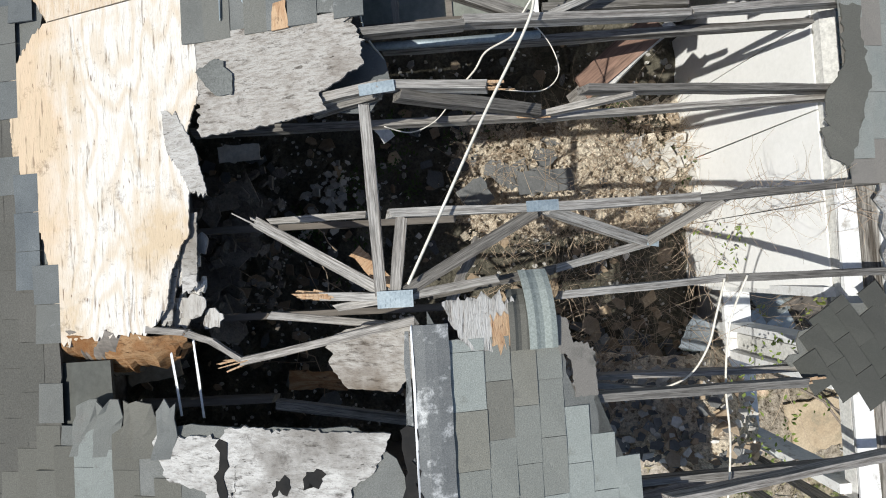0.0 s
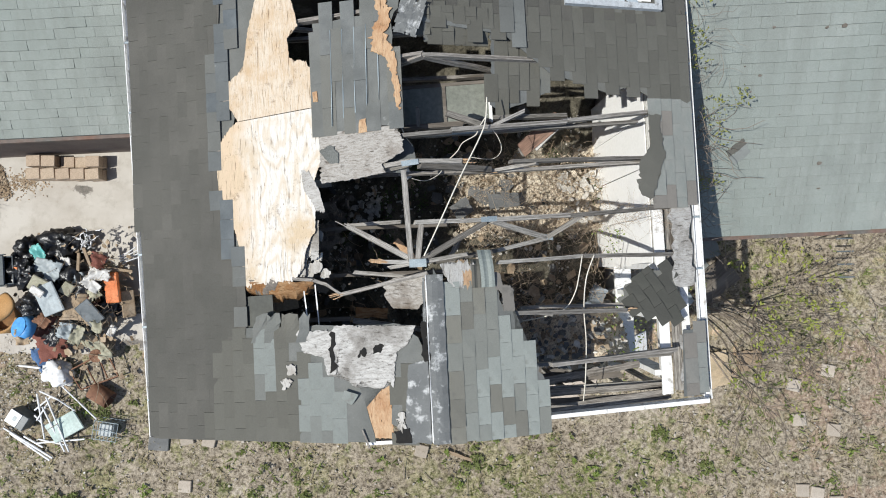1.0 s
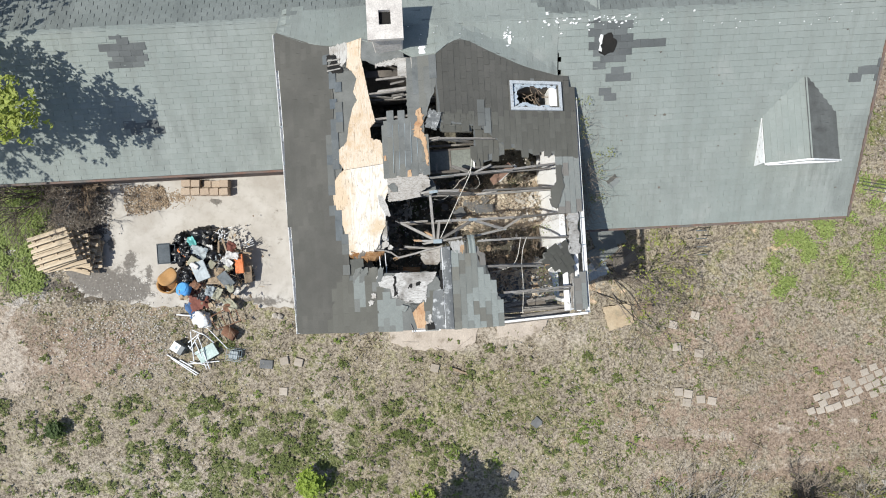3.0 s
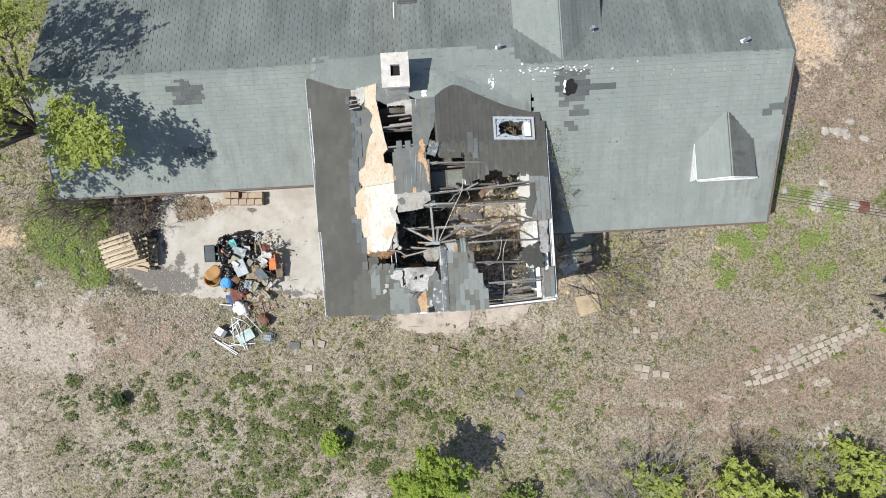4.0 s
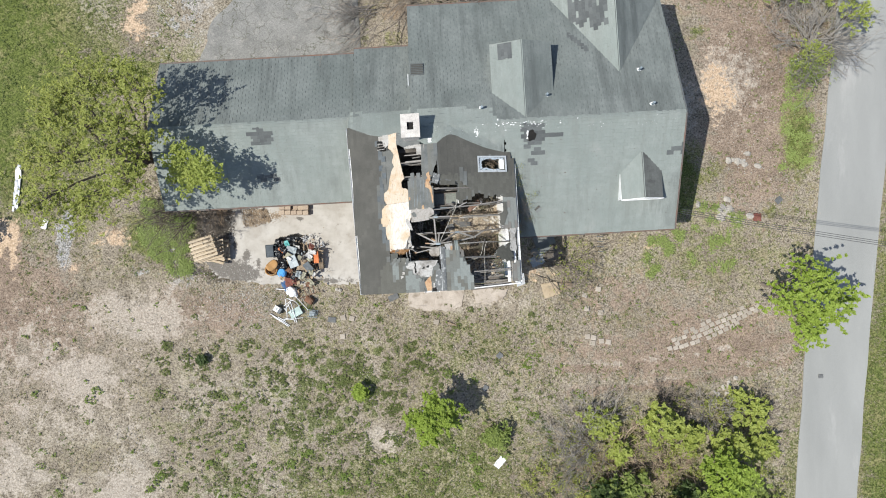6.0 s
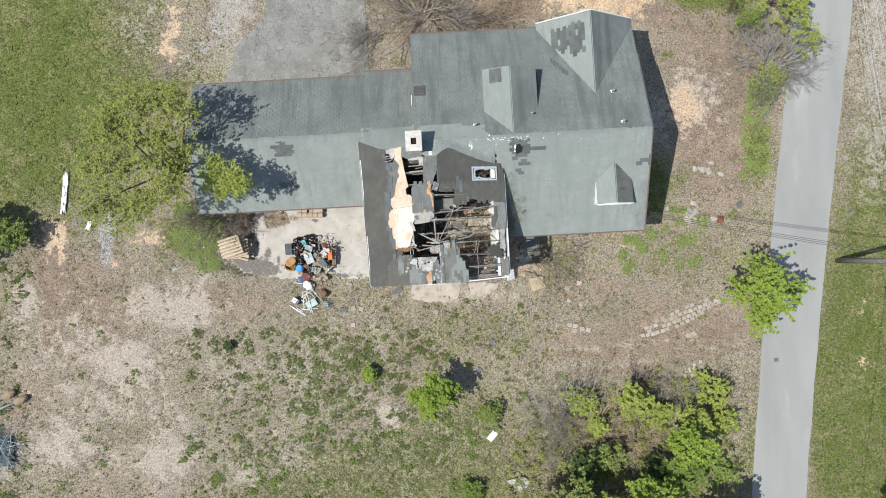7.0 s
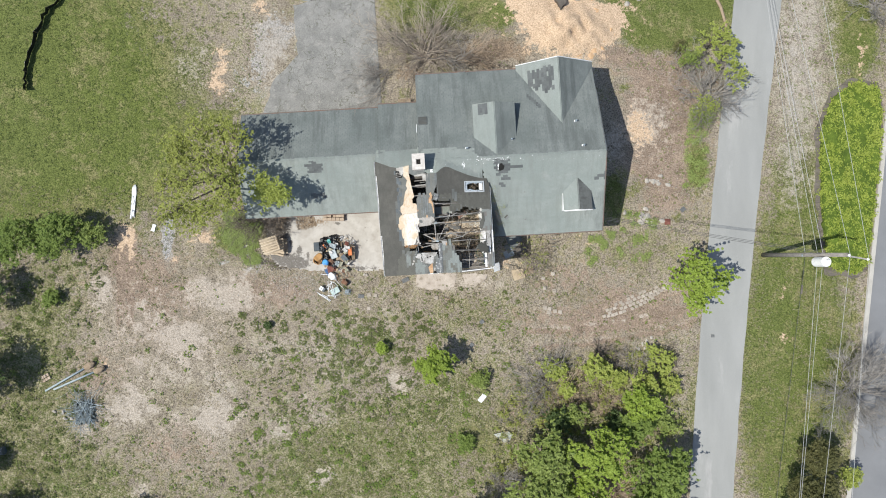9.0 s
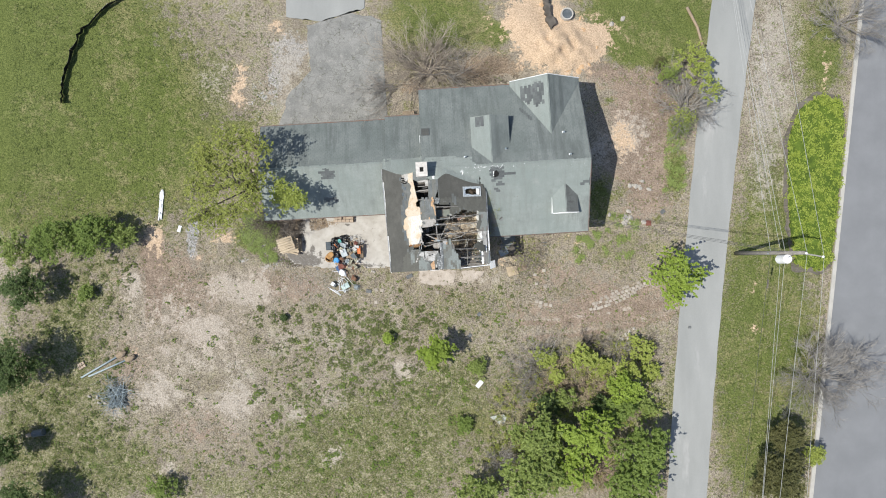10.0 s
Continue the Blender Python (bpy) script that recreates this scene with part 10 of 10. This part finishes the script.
o = mesh_ob("leaf_litter", joined(shards(4200, lambda r: (r.uniform(-12.5, -11.0) + r.gauss(0, 0.15), r.uniform(0.3, 2.0) + r.gauss(0, 0.1), r.uniform(0.0, 0.1)), (0.014, 0.04), (0.003, 0.01), 62)), M["timber_dark"], kind="stuff")
tagged(o, "dark leaf litter at the patio corner", "leaf litter")

# ---- yard ----
M["plaster_sheet"] = surf("pale_grey_green_sheet", (0.36, 0.37, 0.33), (0.43, 0.44, 0.4), 10, 2, 0.6, 0.1, 0.01)
M["tan_board"] = surf("sun_tanned_plywood", (0.46, 0.37, 0.255), (0.38, 0.29, 0.19), 40, 2, 0.85, 0.3, 0.005, stain=(0.3, 0.25, 0.17), stain_scale=3, stain_lo=0.52, grainy=0.3)
M["paver"] = surf("pale_concrete_paver", (0.4, 0.345, 0.285), (0.5, 0.445, 0.38), 40, 2, 0.9, 0.3, 0.005, "object", 0.7, (0.27, 0.23, 0.185))
pv = random.Random(12)


def paver(x, y, rz, w=0.36, l=0.24, h=0.05):
    t = thing("paver", pose(x, y, 0.0, pv.uniform(-3, 3), pv.uniform(-3, 3), rz), "pale worn concrete paver lying in the dirt", "paver", "pavers of the yard")
    part("slab", boxes((-w / 2, w / 2, -l / 2, l / 2, -0.02, h), bevel=0.012), "paver", t)


for i, (x, y) in enumerate(((7.35, -4.62), (7.65, -4.68), (7.6, -4.95), (8.05, -4.85), (8.4, -4.9), (-5.18, -3.7), (-4.72, -3.74), (-5.19, -4.66), (-0.39, -3.9), (7.2, -2.5), (7.9, -2.2), (8.0, -3.4), (7.3, -3.2))):
    paver(x, y, pv.uniform(-15, 15), 0.27, 0.25)
for i in range(16):
    s = i / 15
    x, y = 11.55 + 4.3 * s, -5.0 + 1.75 * s ** 1.25
    for j in range(4):
        if (j == 0 and i > 12) or (j == 3 and i < 2) or pv.random() < (0.08 if j < 3 else 0.45):
            continue
        paver(x + 0.09 * j + pv.uniform(-0.03, 0.03), y + 0.34 * (j - 1) * (0.6 + 0.4 * (1 - abs(2 * s - 1))) + pv.uniform(-0.025, 0.025), 20 + 6 * s + pv.uniform(-7, 7), 0.25, 0.21, 0.03)


def rocks(name, x, y, n, sp, size, mat, lab, seed):
    r = random.Random(seed)
    for k in range(n):
        bm = lump(r.uniform(*size), r.uniform(*size), r.uniform(*size) * 0.6, seed + k, 0.3, 2)
        simple(name, x + r.gauss(0, sp), y + r.gauss(0, sp * 0.7), 0.02, bm, mat, lab, "rock", r.uniform(0, 360), pn="stone", group=lab)


M["rock"] = surf("pale_rock", (0.35, 0.315, 0.27), (0.44, 0.4, 0.35), 20, 3, 0.9, 0.5, 0.02)
rocks("rock", 14.5, -7.3, 12, 0.3, (0.06, 0.14), "rock", "pale rubble stones by the lane", 1)
rocks("rock", 14.6, 1.9, 16, 0.5, (0.08, 0.22), "rock", "pale rubble stones in the side yard", 30)
rocks("rock", 15.3, 4.6, 7, 0.5, (0.1, 0.22), "rock", "flat pale stones in the side yard", 60)
rocks("rock", 13.6, 17.2, 2, 0.3, (0.15, 0.22), "rock", "pale boulder on the lawn", 70)
rocks("clay_lump", 9.2, 15.5, 90, 1.3, (0.06, 0.26), "clay", "orange clay lumps on the spoil heap", 80)
rocks("rock", -5.4, -2.15, 2, 0.15, (0.08, 0.13), "rock", "pale stone chunk beside the patio", 130)
rocks("rock", -26.6, -12.0, 5, 0.5, (0.08, 0.2), "rock", "pale stones in the rough grass", 140)
for x, y, w, l, rz, mt, lab in ((6.3, -2.0, 0.5, 0.4, 10, "wood_scrap", "worn plywood offcut in the yard"), (5.15, 0.3, 1.05, 0.65, 18, "shingle_slate", "dark roofing sheet beside the wing"), (5.0, -0.25, 1.0, 0.6, 32, "shingle_slate", "dark roofing sheet beside the wing"), (4.75, -0.75, 0.7, 0.5, 28, "pale_plastic", "dark roofing sheet beside the wing"), (5.6, -0.4, 0.9, 0.6, 40, "timber_dark", "dark plank beside the wing"), (2.85, -11.0, 0.35, 0.6, -40, "white_plastic", "white plastic sheet lying in the grass"), (-0.9, -8.5, 0.35, 0.25, 10, "white_plastic", "white container under the young tree"),
                            (0.4, -4.0, 0.55, 0.07, -18, "wood_scrap", "weathered lath in the grass"), (17.2, 2.4, 0.35, 0.3, 40, "slab_dark", "dark tile scrap in the side yard"), (16.1, 1.5, 0.4, 0.4, 3, "maroon", "rusty square cover in the side yard"), (2.83, -5.6, 0.3, 0.25, 50, "slab_dark", "dark shingle scrap in the yard"), (2.1, -7.25, 0.3, 0.22, 60, "slab_dark", "dark shingle scrap in the yard"), (18.2, 9.6, 0.4, 0.35, 20, "white_plastic", "white and blue plastic crate by the lane"), (19.2, -6.6, 0.22, 0.2, 0, "slab_dark", "dark patch cover on the lane"), (-2.6, -2.65, 0.5, 0.3, 25, "slab_dark", "dark shingle scrap by the wall"), (-20.6, 1.05, 0.5, 0.25, 70, "white_plastic", "white scrap at the field edge")):
    z = 0.03 if mt != "slab_dark" else 0.05
    simple("ground_scrap", x, y, z, prism(ragged(rect(-w / 2, w / 2, -l / 2, l / 2), 0.1, 0.015, int(100 * w + 7 * abs(x))), -0.02, 0.012), mt, lab, "scrap", rz, 3, 2, "sheet")
simple("ground_scrap", 5.35, -2.0, 0.07, prism(ragged([(-0.42, 0.05), (-0.2, -0.7), (0.6, -0.45), (0.45, 0.2)], 0.05, 0.012, 77), -0.02, 0.012), M["tan_board"], "tan plywood board lying under the sapling", "scrap", 0, 2, 1, "sheet")
simple("ground_scrap", 4.35, -13.65, 0.1, prism([(-0.7, 0.15), (0.28, 0.4), (0.66, 0.14), (0.55, -0.1), (0.28, -0.58)], -0.01, 0.012), "plaster_sheet", "pale grey-green sheet lying in the grass", "scrap", 0, 2, 1, "sheet")
crate = thing("metal_rack", pose(7.85, 0.1, 0, 0, 0, 2), "small dark metal rack against the house wall", "rack")
for k in range(4):
    part("shelf_bar", boxes((-0.16, 0.16, -0.4 + 0.25 * k, -0.37 + 0.25 * k, 0.68, 0.7)), "grey_plastic", crate)
for x in (-0.16, 0.14):
    for y in (-0.4, 0.38):
        part("leg", boxes((x, x + 0.02, y, y + 0.02, 0, 0.72)), "timber_dark", crate)
wc = thing("hanging_corner_panel", H @ pose(3.75, -1.95, 0.5, 20, 25, 15), "white torn fascia panel hanging at the corner", "panel")
part("sheet", boxes((-0.25, 0.25, -0.3, 0.3, -0.01, 0.01)), "white_paint", wc)
# white strip and pipes in the field
st = thing("plastic_strip", pose(-22.05, 2.9, 0.02, 0, 0, 87), "crumpled white plastic strip in the grass", "plastic")
mesh_ob("fold", cloth_sheet(2.3, 0.3, 71, 0.05), "white_plastic", st, smooth=True)
M["pipe_blue"] = surf("pale_blue_pipe", (0.27, 0.33, 0.35), (0.36, 0.41, 0.42), 20, 3, 0.5, 0.1)
for (xa, ya), (xb, yb) in (((-28.0, -10.5), (-24.9, -8.7)), ((-27.4, -10.4), (-24.2, -9.0))):
    t = thing("fence_post", Matrix.Identity(4), "pulled-out metal post with a concrete foot", "post", "pulled posts")
    mesh_ob("pipe", tube([(xa, ya, 0.1), (xb, yb, 0.16)], 0.07, 10), "pipe_blue", t, smooth=True)
    ob = mesh_ob("concrete_foot", lump(0.42, 0.22, 0.2, int(-10 * xa), 0.15), "wood_scrap", t, "clay-stained concrete foot")
    ob.matrix_local = Matrix.Translation((xb, yb, 0.18)) @ pose(0, 0, 0, 0, 0, 28)
net = thing("wire_mesh_heap", pose(-25.2, -12.0, 0.0, 0, 0, 10), "heap of grey wire mesh fencing", "fencing")
mesh_ob("wire_tangle", joined(sticks(150, lambda r: (r.gauss(0, 0.55), r.gauss(0, 0.55), r.uniform(0.05, 0.5)), (0.5, 1.5), (0.008, 0.014), 72, 0.12, 0.12)), "steel", net, kind="stuff")
for k, (xa, ya, a, L) in enumerate(((-0.9, -0.9, 0.9, 2.4), (-0.6, 1.0, -0.35, 2.2), (0.2, -1.1, 1.3, 2.3), (-1.2, 0.1, 0.1, 2.5), (-0.3, 0.9, -1.1, 2.0), (0.6, -0.9, 2.0, 2.2))):
    mesh_ob("rod", tube([(xa, ya, 0.12 + 0.04 * k), (xa + L * math.cos(a), ya + L * math.sin(a), 0.34 - 0.03 * k)], 0.02, 6), "steel", net)
mesh_ob("torn_sheet", cloth_sheet(1.3, 1.6, 73, 0.12, 20), M["shingle_shaded"], net)
dr = thing("barrel", pose(-31.1, -14.7, 0.25, 90, 0, 100), "dark barrel lying in the rough grass", "barrel")
bm = bmesh.new()
bmesh.ops.create_cone(bm, segments=24, radius1=0.28, radius2=0.28, depth=0.8, cap_ends=True)
mesh_ob("drum", bm, "grey_plastic", dr, smooth=False)
simple("pink_block", -31.9, -14.9, 0.1, boxes((-0.2, 0.2, -0.15, 0.15, -0.1, 0.15), bevel=0.02), M["block"], "pinkish block beside the barrel", "block", 20)
brk2 = thing("brick_crate", pose(-28.0, -9.6, 0.0, 0, 0, 30), "small pile of pinkish bricks in the grass", "bricks")
for k in range(6):
    part("brick", boxes((-0.3 + 0.2 * (k % 3), -0.12 + 0.2 * (k % 3), -0.2 + 0.25 * (k // 3), 0.0 + 0.25 * (k // 3), 0, 0.1), bevel=0.01), M["block"], brk2)
# silt fence
sf = [(-30.0, 11.1), (-29.9, 12.2), (-29.8, 13.4), (-29.2, 15.2), (-28.4, 17.0), (-26.4, 18.9), (-23.6, 20.2), (-20, 21.4)]
fence = thing("silt_fence", Matrix.Identity(4), "sagging black silt fence across the lawn", "fence")
bm = bmesh.new()
fr_ = random.Random(6)
line = []
for a, b in zip(sf, sf[1:]):
    for k in range(5):
        line.append(Vector(a).lerp(Vector(b), k / 5) + Vector((fr_.gauss(0, 0.06), fr_.gauss(0, 0.06))))
vs = [(bm.verts.new((p.x, p.y, 0)), bm.verts.new((p.x + 0.12 + fr_.gauss(0, 0.05), p.y - 0.12, 0.5 + fr_.gauss(0, 0.06)))) for p in line]
for (a, b), (c, d) in zip(vs, vs[1:]):
    bm.faces.new((a, c, d, b))
thicken(bm, 0.012)
part("fabric", bm, M["bag"], fence)
for p in line[::5]:
    mesh_ob("stake", tube([(p.x, p.y, 0), (p.x + 0.12, p.y - 0.12, 0.62)], 0.02, 5), "wood_scrap", fence)
# second length of silt fence near the lane
sf2 = thing("fallen_log", Matrix.Identity(4), "peeled pale log lying by the lane", "log")
mesh_ob("trunk", tube([(19.3, 18.6, 0.1), (20.1, 17.0, 0.12), (20.6, 15.2, 0.1)], 0.12, 8, 0.8), "wood_scrap", sf2, smooth=True)
# manhole ring in its pit
ring = thing("manhole_ring", pose(9.8, 18.0, 0.1), "round concrete manhole ring in the dug clay", "manhole")
bm = bmesh.new()
bmesh.ops.create_cone(bm, segments=32, radius1=0.5, radius2=0.48, depth=0.5, cap_ends=False)
thicken(bm, 0.09)
part("concrete_ring", bm, "kerb", ring)
part("cover", prism([(0.39 * math.cos(6.283 * k / 24), 0.39 * math.sin(6.283 * k / 24)) for k in range(24)], 0.1, 0.14), M["grey_plastic"], ring, "dark manhole cover")
pit = mesh_ob("trench", prism(ragged([(7.9, 19.5), (8.3, 19.5), (8.5, 17.8), (8.9, 17.2), (8.5, 16.7), (8.1, 17.4)], 0.2, 0.08, 4), lambda x, y: 0.0, lambda x, y: 0.5), M["damp"], kind="structure")
tagged(pit, "dark damp trench dug in the clay", "trench")
o = mesh_ob("yard_gravel", joined(shards(2600, lambda r: (r.uniform(-24, 17), r.uniform(-19, -2.4), 0.0), (0.012, 0.04), (0.01, 0.03), 75)), M["rock"], kind="stuff")
tagged(o, "small pale stones over the yard", "gravel")


def yard_spot(r):
    while True:
        x, y = r.gauss(-4, 9), r.uniform(-13, -2.4)
        if -26 < x < 18 and not paved(x, y):
            return x, y, 0.0


o = mesh_ob("pebbles", joined(shards(2600, yard_spot, (0.012, 0.035), (0.008, 0.02), 64)), M["rock"], kind="stuff")
tagged(o, "small pale stones strewn over the yard", "stones")
o = mesh_ob("pebbles", joined(shards(1900, lambda r: (r.gauss(-10, 1.5), r.gauss(-3.0, 0.9), 0.012), (0.008, 0.024), (0.005, 0.012), 68) + shards(700, lambda r: (r.gauss(-10, 1.2), r.gauss(-2.2, 0.8), 0.024), (0.01, 0.03), (0.005, 0.012), 65)), M["paper"], kind="stuff")
tagged(o, "white flecks of plaster beside the patio", "litter")
o = mesh_ob("pebbles", joined(shards(700, lambda r: (r.gauss(15.6, 1.5), r.uniform(1.5, 12.5), 0.0), (0.015, 0.045), (0.01, 0.03), 66)), M["rock"], kind="stuff")
tagged(o, "stones and clods over the side yard", "stones")
o = mesh_ob("sticks", joined(sticks(260, lambda r: (r.uniform(-3, 17), r.uniform(-13, -3), 0.02), (0.2, 0.7), (0.005, 0.01), 67, 0.04, 0.12)), M["twig"], kind="stuff")
tagged(o, "dry sticks lying in the yard", "sticks")

# ---- single shingles nearest the camera ----
tr_ = random.Random(5)
brown = [c for c in tile_tabs if tr_.random() < (0.8 if c[0][0] < 0.22 else 0.5 if c[0][0] < 0.36 and c[0][1] > -1.0 else 0.12)]
tab_objects("shingle", brown, M["shingle_drab"], wing)
tab_objects("shingle", [c for c in tile_tabs if c not in brown], "shingle_tile", wing)
PALE_FRONT = [rect(-2.36, -2.02, -1.55, -0.8), rect(-1.85, -0.98, -2.2, -1.42), rect(-1.7, -1.4, -1.45, -1.3)]
tab_objects("shingle", [c for c in front_tabs if any(inside(c[0][0], 0.5 * (c[0][1] + c[1][1]), p) for p in PALE_FRONT)], M["shingle_front"], wing)
tab_objects("shingle", [c for c in front_tabs if not any(inside(c[0][0], 0.5 * (c[0][1] + c[1][1]), p) for p in PALE_FRONT)], M["shingle_darkobj"], wing)
tab_objects("shingle", strip_tabs, M["shingle_mixed"], wing)
tab_objects("shingle", near_rear, M["shingle_darkobj"], wing)
tab_objects("shingle", [c for c in hang_tabs if c[0][0] > 1.3], M["shingle_front"], wing)
tab_objects("shingle", [c for c in hang_tabs if c[0][0] <= 1.3] + droop_tabs, M["shingle_darkobj"], wing)
tab_objects("shingle", flap_tabs, M["shingle_flap"], flap)
